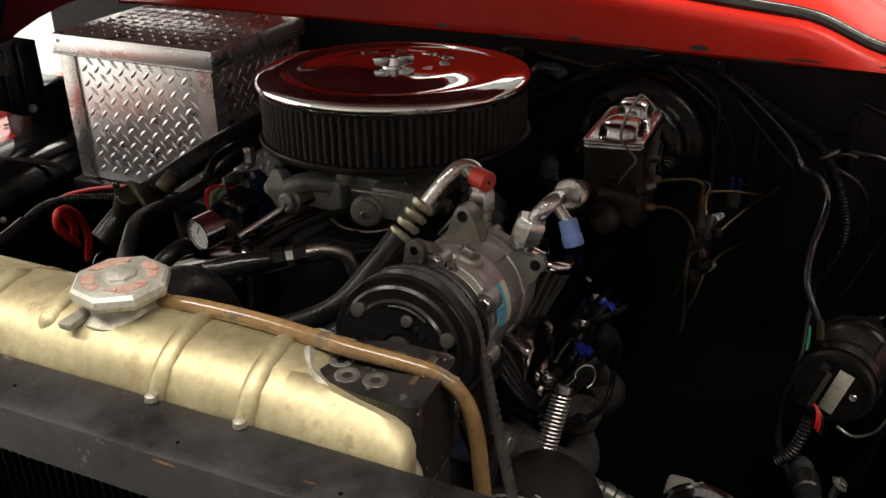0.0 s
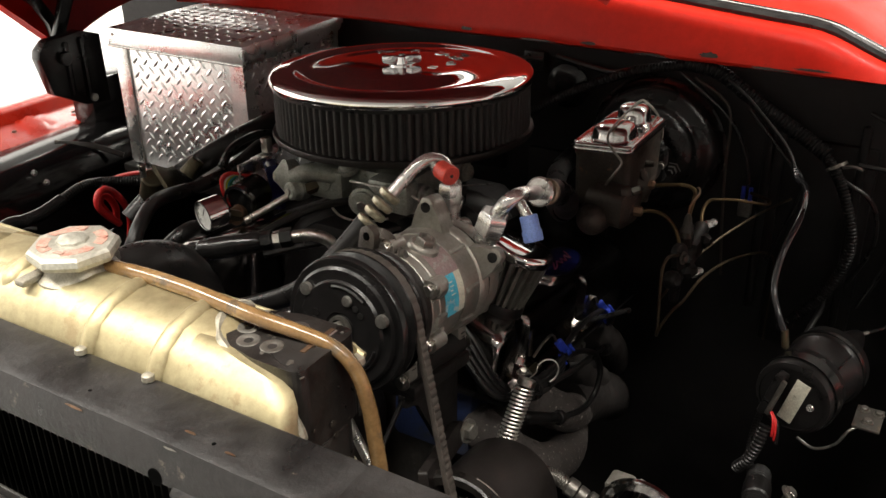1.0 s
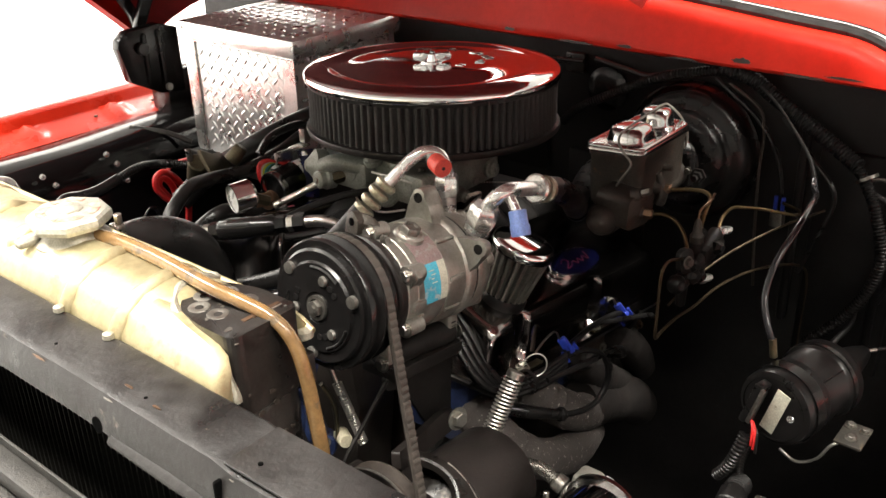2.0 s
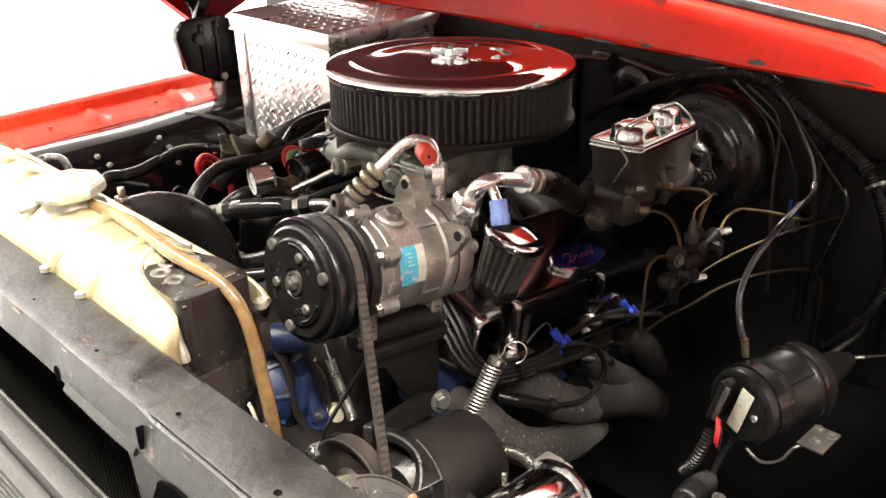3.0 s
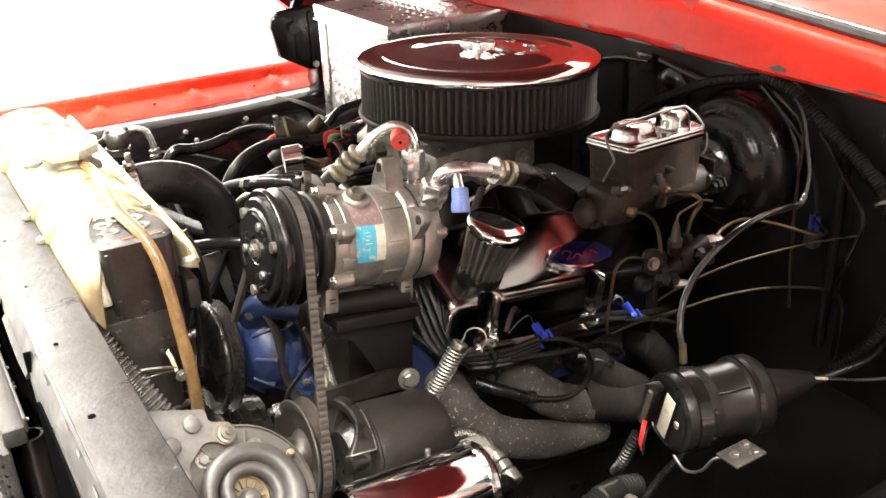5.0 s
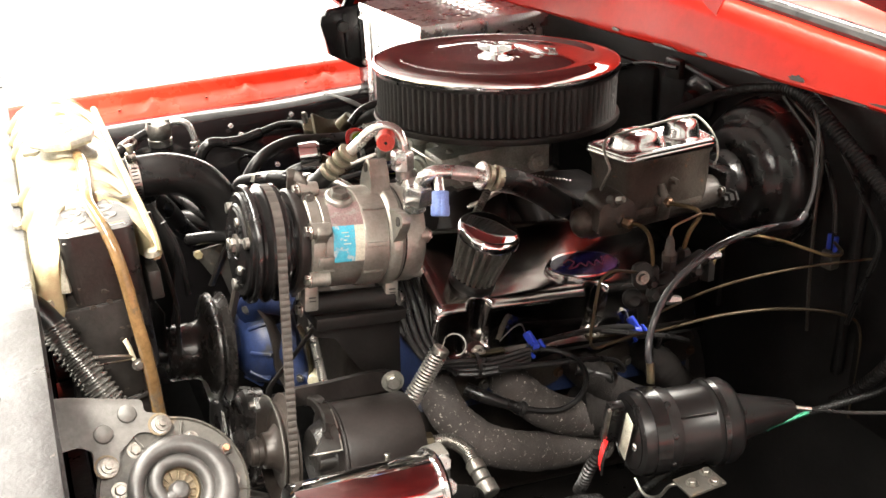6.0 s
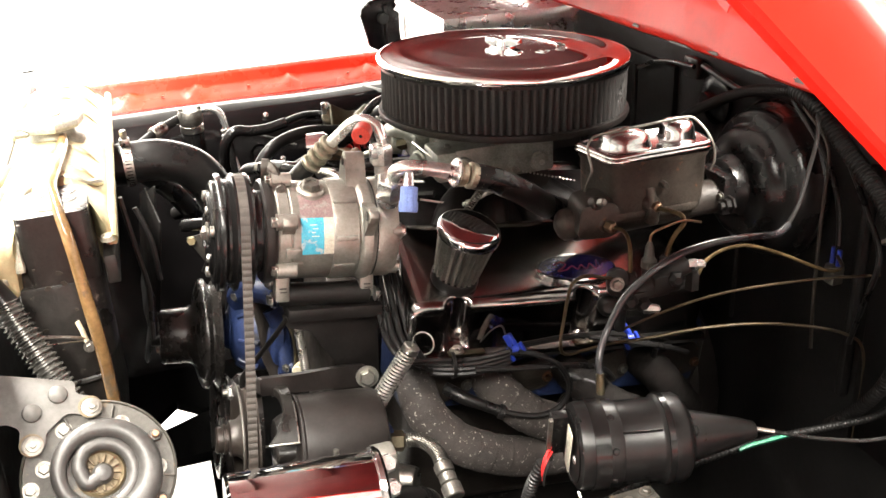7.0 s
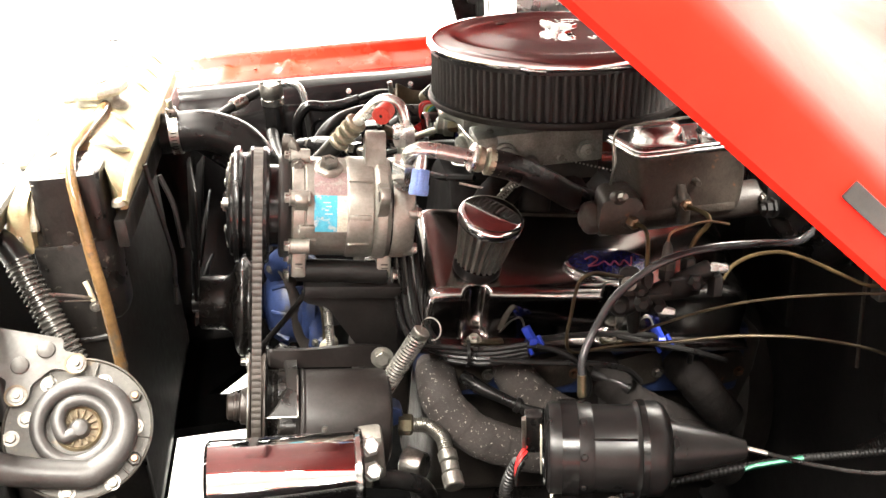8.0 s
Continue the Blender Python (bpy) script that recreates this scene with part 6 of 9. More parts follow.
def ac_line_low():
    lt = thing("ac_line", (0.79, 0.268, 1.05), "fat aluminium suction line with a blue valve cap", "hose", "air conditioning lines")
    part("hex_nut", lathe(bmesh.new(), [(0, 0), (0.0150, 0), (0.0165, 0.002), (0.0165, 0.021), (0.014, 0.024), (0, 0.024)], along((0.7915, 0.2655, 1.042), (0.796, 0.249, 1.092)), 6), ALU, lt)
    part("hex_ring", lathe(bmesh.new(), [(0, 0), (0.0135, 0), (0.0135, 0.006), (0, 0.006)], along((0.7905, 0.269, 1.034), (0.795, 0.252, 1.084)), 20), ALU, lt)
    part("tube", sweep(bmesh.new(), [(0.794, 0.257, 1.062), (0.7965, 0.249, 1.074), (0.806, 0.243, 1.080), (0.822, 0.2415, 1.078), (0.845, 0.2415, 1.071), (0.866, 0.2420, 1.064)], 0.0082, 18, 8), ALU, lt)
    part("valve_stub", rod(bmesh.new(), (0.808, 0.238, 1.074), (0.803, 0.224, 1.060), 0.0058, seg=14), ALU, lt)
    cm = along((0.8045, 0.2265, 1.064), (0.7985, 0.2165, 1.040))
    bm = bmesh.new()
    rings = [[bm.verts.new(cm @ Vector((r * (1.0 if i % 4 < 3 else 0.90) * math.cos(2 * math.pi * i / 32), r * (1.0 if i % 4 < 3 else 0.90) * math.sin(2 * math.pi * i / 32), h))) for i in range(32)] for r, h in ((0.0085, 0.0), (0.0094, 0.001), (0.0094, 0.015), (0.0104, 0.0165), (0.0104, 0.0255), (0.0095, 0.027))]
    for p, q in zip(rings, rings[1:]):
        for i in range(32):
            bm.faces.new((p[i], p[(i + 1) % 32], q[(i + 1) % 32], q[i]))
    bm.faces.new(rings[0][::-1])
    bm.faces.new(rings[-1])
    part("valve_cap", bm, BLUE_CAP, lt, "fluted pale blue plastic cap")
    for a, b, r, mt_ in (((0.860, 0.2420, 1.0662), (0.865, 0.242, 1.0645), 0.0165, ALU), ((0.865, 0.242, 1.0645), (0.874, 0.242, 1.0612), 0.0145, CRIMP), ((0.876, 0.242, 1.0605), (0.886, 0.242, 1.0568), 0.0152, CRIMP), ((0.888, 0.2425, 1.0560), (0.897, 0.243, 1.0525), 0.0148, CRIMP)):
        part("crimp_ring", rod(bmesh.new(), a, b, r, r * 0.96, 24, 0.002), mt_, lt, "crimped collar")
    part("hose", sweep(bmesh.new(), [(0.880, 0.242, 1.059), (0.91, 0.2435, 1.047), (0.945, 0.248, 1.025), (0.98, 0.262, 0.998), (1.03, 0.29, 0.97), (1.10, 0.33, 0.955), (1.20, 0.37, 0.95), (1.31, 0.38, 0.95)], 0.0148, 16, 8), RUBBER, lt, "thick black rubber hose")


ac_line_low()


def compressor_bracket():
    bt = thing("compressor_bracket", (0.71, 0.30, 0.80), "black welded steel compressor bracket", "bracket")
    a, b = Vector((0.660, 0.292, 0.934)), Vector((0.764, 0.288, 0.919))
    part("pivot_tube", rod(bmesh.new(), a, b, 0.0135, seg=20, edge=0.002), BRACKET_BLACK, bt)
    f = eng_frame((0.655, 0.300, 0.875))
    part("top_shelf", box(bmesh.new(), (0.062, 0.004, 0.036), (0.112, 0.05, 0.016), 0.003, f), BRACKET_BLACK, bt)
    xz = Matrix(((1, 0, 0, 0), (0, 0, -1, 0.298), (0, 1, 0, 0), (0, 0, 0, 1)))
    part("face_plate", prism(bmesh.new(), rounded_outline([(0.662, 0.906), (0.772, 0.890), (0.768, 0.800), (0.728, 0.808), (0.690, 0.880), (0.664, 0.890)], 0.005), 0.006, xz, 0.0012), BRACKET_BLACK, bt)
    part("pale_edge", sweep(bmesh.new(), [(0.665, 0.2915, 0.9045), (0.700, 0.2915, 0.8995), (0.735, 0.2915, 0.8945), (0.770, 0.2915, 0.8895)], lambda u: 0.0006 + 0.0003 * math.sin(u * 41), 6, 8), DULL_STEEL, bt, "pale strip along the plate edge")
    # thin bent bar from the stud up to the plate
    part("strut", sweep(bmesh.new(), [(0.666, 0.294, 0.900), (0.640, 0.298, 0.869), (0.612, 0.302, 0.838), (0.606, 0.303, 0.826), (0.605, 0.303, 0.806)], 0.0055, 8, 3, flat=0.45), BRACKET_BLACK, bt, "thin bent black strut")
    bolt(bt, BOLT_FLANGE, (0.7475, 0.2660, 0.8185), (-0.15, -1, 0.15))
    part("stud_nut", rod(bmesh.new(), (0.586, 0.300, 0.816), (0.600, 0.300, 0.814), 0.0085, seg=6), ALU, bt, "bright stud nut")
    part("stud", rod(bmesh.new(), (0.580, 0.300, 0.817), (0.622, 0.300, 0.811), 0.0045, seg=10), STEEL, bt)
    part("stud_boss", rod(bmesh.new(), (0.607, 0.300, 0.813), (0.626, 0.300, 0.811), 0.0095, seg=16, edge=0.001), PUMP_BLACK, bt)


compressor_bracket()


def steering_pump():
    pt = thing("steering_pump", (0.70, 0.24, 0.76), "satin black power steering pump with a cast bracket", "pump")
    c = Vector((0.638, 0.208, 0.787))
    m = Matrix.Translation(c) @ ENGINE.to_4x4() @ pose(0, 0, 0, 0, 90, 0) @ Matrix.Diagonal((1.05, 1.05, 0.88, 1.0))
    part("reservoir", lathe(bmesh.new(), [(0, 0.004), (0.050, 0.004), (0.0545, 0.007), (0.0555, 0.011), (0.0540, 0.014), (0.0545, 0.017), (0.0548, 0.112), (0.052, 0.118), (0.044, 0.122), (0, 0.123)], m, 48), PUMP_BLACK, pt)
    part("seam_ring", lathe(bmesh.new(), [(0.054, 0.006), (0.0562, 0.0075), (0.0562, 0.0095), (0.054, 0.011)], m, 48), PUMP_BLACK, pt)
    # cast bracket: an arch over the front of the reservoir that ends in a flared foot
    bm = bmesh.new()
    rows = []
    for k in range(17):
        t = k / 16
        a = radians(52 + 90 * t)
        flare = 0.016 * max(0.0, (t - 0.62) / 0.38) ** 1.6
        hollow = 0.004 * math.sin(math.pi * t)
        ro, ri = 0.0685 - 0.006 * t, 0.0575 - 0.010 * t ** 3
        front, back = -0.013 - flare + hollow, 0.0025
        rows.append([bm.verts.new(eng(c, x, r * math.cos(a), r * math.sin(a))) for x, r in ((front + 0.002, ro), (front, ro - 0.002), (front, ri), (back, ri), (back, ro), )])
    for p, q in zip(rows, rows[1:]):
        for i in range(5):
            bm.faces.new((p[i], p[(i + 1) % 5], q[(i + 1) % 5], q[i]))
    bm.faces.new(rows[0])
    bm.faces.new(rows[-1][::-1])
    br = part("cast_bracket", bm, BLACK_DUSTY, pt, "black cast bracket with worn bright edges")
    a = radians(142)
    ends = [eng(c, x, r * math.cos(a), r * math.sin(a)) for x, r in ((-0.028, 0.0625), (-0.028, 0.0480), (0.002, 0.0480), (0.002, 0.0625))]
    part("worn_edge", sweep(bmesh.new(), ends, 0.0009, 6, 2, closed=True), STEEL, br, "edge worn to bright metal")
    part("worn_edge", sweep(bmesh.new(), [eng(c, 0.0028, 0.0625 * math.cos(radians(k)), (0.0685 - 0.006 * (k - 52) / 90) * math.sin(radians(k))) for k in (98, 110, 122, 134, 142)], 0.0009, 6), STEEL, br)
    # flat arm of the casting back to the large bolt
    u = Vector((0.7166 - 0.6199, 0.029, -0.0207)).normalized()
    w = u.cross(Vector((0, -1, 0.25))).normalized()
    if w.z < 0:
        w = -w
    o = Vector((0.622, 0.246, 0.846))
    am = Matrix((( *u, 0), (*w, 0), (*u.cross(w), 0), (0, 0, 0, 1))).transposed()
    am.translation = o
    part("bracket_arm", prism(bmesh.new(), rounded_outline([(-0.006, -0.006), (0.020, -0.008), (0.128, -0.018), (0.140, -0.008), (0.134, 0.006), (0.102, 0.010), (0.040, 0.011), (-0.006, 0.014)], 0.004), 0.010, am, 0.0018), PUMP_BLACK, br)
    part("front_body", lathe(bmesh.new(), [(0, -0.016), (0.030, -0.016), (0.034, -0.010), (0.040, 0.004), (0, 0.004)], m, 24), BLACK_DUSTY, pt)
    part("relief_boss", rod(bmesh.new(), eng(c, -0.018, -0.028, 0.012), eng(c, 0.004, -0.028, 0.012), 0.010, 0.011, 14, 0.002), BLACK_DUSTY, pt)


steering_pump()


def spring(p, q, r, wire, turns, hook):
    st = thing("return_spring", p, "bright steel return spring with a hooked end", "spring", "return springs")
    part("coil", coil(bmesh.new(), p, q, r, wire, turns), SPRING_STEEL, st)
    # Black rod added inside the coil for the shade between its turns.
    part("core_shade", rod(bmesh.new(), p, q, r * 0.62, seg=10), BLACK_SATIN, st)
    if not hook:
        part("hook_rod", sweep(bmesh.new(), [Vector(q), Vector(q) + Vector((0.0, 0.004, 0.008)), Vector(q) + Vector((0.0, 0.008, 0.018))], 0.0022, 8), STEEL, st)
    if hook:
        P, Q = Vector(p), Vector(q)
        d = (Q - P).normalized()
        part("end_sleeve", rod(bmesh.new(), Q, Q + d * 0.009, r * 1.02, seg=14), STEEL, st)
        c = Vector((0.800, 0.197, 0.889))
        u, v = Vector((0.62, -0.55, 0.1)).normalized(), Vector((0.1, 0.2, 0.98)).normalized()
        part("hook", sweep(bmesh.new(), [Q + d * 0.008] + [c + u * (0.013 * math.cos(a)) + v * (0.013 * math.sin(a)) for a in [radians(170 - 32 * k) for k in range(9)]], 0.0008, 6, 6), SPRING_STEEL, st)
    return st


spring((0.7400, 0.2242, 0.796), (0.7875, 0.2165, 0.870), 0.0100, 0.0013, 21, True)
spring((0.6880, 0.3580, 0.7780), (0.6895, 0.3960, 0.8450), 0.0050, 0.0011, 30, False)


# ---- valve cover ----
V0 = Vector((0.790, 0.0, 0.836))


def valve_cover(side, s=1):
    vt = thing("valve_cover", eng(V0, 0.2, side, 0), "black chrome valve cover with a blue oval badge" if s == 1 else "black chrome valve cover", "valve cover", "valve covers")
    f = Matrix.Translation(V0) @ ENGINE.to_4x4()
    # outline in (across, up), from the outer flange over the top to the inner flange
    Y = lambda y: y if s == 1 else 2 * MID - y
    sec = [(0.243, 0.0), (0.2435, 0.005), (0.2570, 0.0065), (0.2590, 0.012), (0.2575, 0.030), (0.2560, 0.054), (0.2565, 0.062), (0.2590, 0.0685), (0.2635, 0.0725), (0.2700, 0.0755), (0.300, 0.0870), (0.340, 0.1030), (0.372, 0.1160), (0.386, 0.1190), (0.397, 0.1150), (0.402, 0.105), (0.405, 0.07), (0.406, 0.02), (0.41, 0.0)]
    bm = bmesh.new()
    rows = []
    L = 0.415
    scoops = (0.066, 0.234)
    ends = [(0.004, 0.0), (0.0045, 0.50), (0.0065, 0.74), (0.0105, 0.88), (0.016, 0.955), (0.024, 0.99), (0.034, 1.0)]
    for x, k in ends + [(0.034 + (L - 0.068) * i / 96, 1.0) for i in range(1, 96)] + [(L - x, k) for x, k in reversed(ends)]:
        row = []
        dent = max(max(0.0, 1 - ((x - c) / 0.0150) ** 2) for c in scoops) ** 0.5
        for y, h in sec:
            yy, hh = y, h
            if h > 0.008:
                yy = 0.331 + (y - 0.331) * (0.80 + 0.20 * k)
                hh = 0.0065 + (h - 0.0065) * (0.55 + 0.45 * k)
            if 0.008 < h < 0.0760 and y < 0.275:
                yy += 0.0125 * dent * (1.0 if h < 0.064 else (0.076 - h) / 0.012)
                if h > 0.060:
                    hh += 0.0015 * dent
            row.append(bm.verts.new(f @ Vector((x, Y(yy), hh))))
        rows.append(row)
    for a, b in zip(rows, rows[1:]):
        for i in range(len(sec) - 1):
            bm.faces.new((a[i], a[i + 1], b[i + 1], b[i]))
    bm.faces.new(rows[0])
    bm.faces.new(rows[-1][::-1])
    part("cover", bm, VC_MAT, vt, sharp=50)
    part("gasket", box(bmesh.new(), (L / 2, Y(0.3265), -0.003), (L, 0.166, 0.005), 0.001, f), RUBBER, vt)
    for x in scoops:
        part("washer_plate", box(bmesh.new(), (x + 0.012, Y(0.2500), 0.0068), (0.046, 0.010, 0.0022), 0.0006, f), OLIVE, vt, "dull yellow washer plate")
        bolt(vt, BOLT, f @ Vector((x, Y(0.2520), 0.0080)), UPE)
    if s != 1:
        return
    # badge: an oval with a bright rim and a wavy red stroke
    bx, by, bh = 0.233, 0.294, 0.0850
    tilt = 21.0
    bmx = f @ Matrix.Translation((bx, by, bh)) @ pose(0, 0, 0, tilt, 0, 0)
    oval = lambda w, d, n=40: [(w * math.cos(2 * math.pi * i / n), d * math.sin(2 * math.pi * i / n)) for i in range(n)]
    badge = part("badge", prism(bmesh.new(), oval(0.056, 0.0245), 0.007, bmx, 0.0015), CHROME, vt, "bright oval badge rim")
    part("enamel", prism(bmesh.new(), oval(0.0515, 0.0205), 0.0008, bmx @ pose(0, 0, 0.007)), BADGE_BLUE, badge, "dark blue enamel oval")
    wave = [(-0.030, 0.004), (-0.020, 0.009), (-0.014, 0.004), (-0.022, -0.003), (-0.028, -0.007), (-0.016, -0.005), (-0.006, 0.001), (0.000, -0.005), (0.007, 0.002), (0.012, -0.005), (0.020, 0.003), (0.026, -0.005), (0.031, 0.009)]
    part("stroke", sweep(bmesh.new(), [bmx @ Vector((x, y, 0.0078)) for x, y in wave], 0.0011, 6, 6), BADGE_RED, badge, "wavy red stroke")


VC_MAT = surface("black_chrome", (0.30, 0.28, 0.27), (0.24, 0.22, 0.215), 0.15, 1.0, 16, 0.05, 60, 0.05, grit=0.2)
valve_cover(0.33, 1)
valve_cover(0.69, -1)


def breather():
    bt = thing("breather_filter", (0.871, 0.293, 0.91), "small black mesh breather filter with a chrome cap", "filter")
    a, b = Vector((0.8690, 0.2955, 0.9020)), Vector((0.8868, 0.2720, 0.9830))
    m = along(a, b)
    h = (b - a).length
    part("neck", lathe(bmesh.new(), [(0, -0.012), (0.0215, -0.012), (0.0215, -0.001), (0.0270, 0.001), (0.0290, 0.004), (0.0292, 0.015), (0.0280, 0.018), (0, 0.018)], m, 36), RUBBER, bt, "black rubber neck")
    # deep folds of wire mesh, each with a bright flat crest
    bm = bmesh.new()
    n, rows = 22, 30
    for i in range(n):
        t = 2 * math.pi * i / n
        w = 2 * math.pi / n
        cols = []
        for dt, k in ((0.0, 0.84), (0.16, 0.90), (0.30, 1.0), (0.70, 1.0), (0.84, 0.90), (1.0, 0.84)):
            col = []
            for j in range(rows + 1):
                u = j / rows
                r = (0.0272 + 0.0088 * u) * k + (0.0003 if (j % 2) and k > 0.95 else 0.0)
                col.append(bm.verts.new(m @ Vector((r * math.cos(t + dt * w), r * math.sin(t + dt * w), 0.016 + (h - 0.022) * u))))
            cols.append(col)
        for p, q in zip(cols, cols[1:]):
            for j in range(rows):
                bm.faces.new((p[j], q[j], q[j + 1], p[j + 1]))
    part("mesh_element", bm, MESH_WIRE, bt, "folded wire mesh filter element", 20)
    # Near-black core puts the shade between the folds into colour.
    part("core", lathe(bmesh.new(), [(0.0215, 0.012), (0.0290, h - 0.006)], m, 36), SHADE_BLACK, bt)
    part("cap", lathe(bmesh.new(), [(0.0356, h - 0.0105), (0.0374, h - 0.0105), (0.0384, h - 0.009), (0.0385, h - 0.004), (0.0377, h - 0.001), (0.0360, h + 0.0012), (0.0322, h + 0.0024), (0.016, h + 0.0034), (0, h + 0.0037)], m, 56), CHROME, bt, "chrome cap", 50)
    part("clamp", lathe(bmesh.new(), [(0.0218, -0.010), (0.0232, -0.010), (0.0232, -0.003), (0.0218, -0.003)], m, 30), DULL_STEEL, bt)


breather()

# ---- exhaust, ignition leads ----
def header_pipe(pts, r, label="grey heat-wrapped exhaust pipe", material=WRAP):
    ht = thing("exhaust_pipe", pts[0], label, "exhaust pipe", "exhaust pipes")
    part("wrapped_pipe", sweep(bmesh.new(), pts, lambda u: r * (1 + 0.045 * ((u * 13 + 0.15 * math.sin(u * 23)) % 1.0) + 0.012 * math.sin(u * 41)), 24, 24), material, ht, sharp=60)


header_pipe([(0.815, 0.300, 0.778), (0.811, 0.268, 0.766), (0.820, 0.243, 0.745), (0.848, 0.227, 0.718), (0.890, 0.223, 0.694), (0.935, 0.230, 0.672), (0.985, 0.245, 0.650), (1.05, 0.27, 0.62)], 0.0248)
header_pipe([(0.908, 0.300, 0.768), (0.910, 0.268, 0.762), (0.926, 0.248, 0.744), (0.955, 0.240, 0.720), (0.995, 0.245, 0.695), (1.06, 0.26, 0.66)], 0.0248)
header_pipe([(1.020, 0.300, 0.752), (1.026, 0.266, 0.745), (1.046, 0.250, 0.722), (1.085, 0.252, 0.69), (1.14, 0.27, 0.65)], 0.0235, "rear exhaust pipe in a shade-darkened wrap", SHADED_WRAP)
header_pipe([(1.130, 0.300, 0.735), (1.140, 0.268, 0.728), (1.160, 0.258, 0.70), (1.19, 0.265, 0.66)], 0.0235, "rear exhaust pipe in a shade-darkened wrap", SHADED_WRAP)
header_pipe([(1.00, 0.255, 0.70), (1.06, 0.245, 0.68), (1.13, 0.25, 0.64), (1.20, 0.27, 0.58)], 0.032, "exhaust collector in a shade-darkened wrap", SHADED_WRAP)


def lead(pts, r=0.0038, material=RUBBER, label="black rubber ignition lead by the valve cover", group="ignition leads", cat="wire"):
    wt = thing("ignition_lead" if group == "ignition leads" else "wire", pts[0], label, cat, group)
    part("jacket", sweep(bmesh.new(), pts, r, 8, 8), material, wt)
    return wt


# the bundle that comes down by the front of the cover and runs back along its foot
for k in range(4):
    d = 0.0095 * k
    lead([(0.772 + d, 0.375, 0.985), (0.774 + d, 0.345, 0.958), (0.773 + d, 0.318, 0.935 - 0.3 * d), (0.772 + d, 0.290, 0.900), (0.774 + d, 0.262, 0.865 - 0.2 * d), (0.790 + d, 0.246, 0.842 - 0.5 * d), (0.825, 0.243, 0.834 - 0.6 * d), (0.870, 0.236 - 0.3 * d, 0.828 - 0.45 * d), (0.915, 0.228, 0.833 - 0.5 * d)])
w = lead([(0.915, 0.226, 0.834), (0.945, 0.218, 0.828), (0.972, 0.210, 0.810), (0.984, 0.206, 0.780), (0.972, 0.206, 0.755), (0.948, 0.210, 0.745), (0.920, 0.218, 0.748), (0.897, 0.226, 0.756)])
part("boot", sweep(bmesh.new(), [(0.905, 0.222, 0.752), (0.885, 0.231, 0.761), (0.860, 0.244, 0.772), (0.842, 0.262, 0.780)], lambda u: 0.0078 - 0.001 * math.sin(u * 6), 12, 6), RUBBER, w, "thick rubber plug boot")
part("collar", rod(bmesh.new(), (0.904, 0.2225, 0.7525), (0.898, 0.225, 0.755), 0.0095, seg=14), RUBBER, w)
lead([(0.870, 0.226, 0.820), (0.930, 0.214, 0.815), (0.985, 0.212, 0.806), (1.030, 0.215, 0.790), (1.052, 0.222, 0.765), (1.06, 0.25, 0.75)])
lead([(0.915, 0.232, 0.836), (0.960, 0.240, 0.830), (1.02, 0.246, 0.822), (1.08, 0.245, 0.810), (1.12, 0.242, 0.785), (1.13, 0.255, 0.76)])
w = lead([(1.03, 0.246, 0.818), (1.08, 0.232, 0.806), (1.13, 0.226, 0.790), (1.17, 0.24, 0.765)])
part("boot", sweep(bmesh.new(), [(1.045, 0.238, 0.742), (1.03, 0.246, 0.75), (1.005, 0.262, 0.758)], 0.0075, 12, 6), RUBBER, w, "thick rubber plug boot")
tie = thing("cable_tie", (0.846, 0.238, 0.828), "black cable tie round the ignition leads", "cable tie")
part("band", lathe(bmesh.new(), [(0.0145, -0.002), (0.016, -0.002), (0.016, 0.002), (0.0145, 0.002)], along((0.846, 0.2375, 0.826), (0.87, 0.235, 0.824)), 16), RUBBER, tie)


def lead_clip(p):
    lt = thing("lead_clip", p, "blue plastic lead clip on a bent steel tab", "clip", "lead clips")
    P = Vector(p)
    part("steel_tab", sweep(bmesh.new(), [P + Vector((-0.026, 0.022, 0.0)), P + Vector((-0.014, 0.014, 0.018)), P + Vector((-0.004, 0.008, 0.024)), P + Vector((0.0, 0.004, 0.012))], 0.0034, 6, 6, flat=0.25), DULL_STEEL, lt)
    m = along(P + Vector((0, 0.002, 0.014)), P + Vector((0.012, -0.010, -0.012)))
    b = part("clip", box(bmesh.new(), (0, 0, 0.012), (0.007, 0.011, 0.026), 0.002, m), BLUE_PLASTIC, lt)
    for dx in (-0.0085, 0.0085):
        part("finger", box(bmesh.new(), (dx * 0.3, dx, 0.024), (0.005, 0.004, 0.018), 0.0012, m), BLUE_PLASTIC, b)
    part("jaw", lathe(bmesh.new(), [(0.0045, -0.004), (0.0065, -0.004), (0.0065, 0.004), (0.0045, 0.004)], along(P + Vector((0.006, -0.006, -0.002)), P + Vector((0.03, -0.008, -0.004))), 12), BLUE_PLASTIC, b)


lead_clip((0.915, 0.234, 0.838))
lead_clip((1.078, 0.247, 0.808))


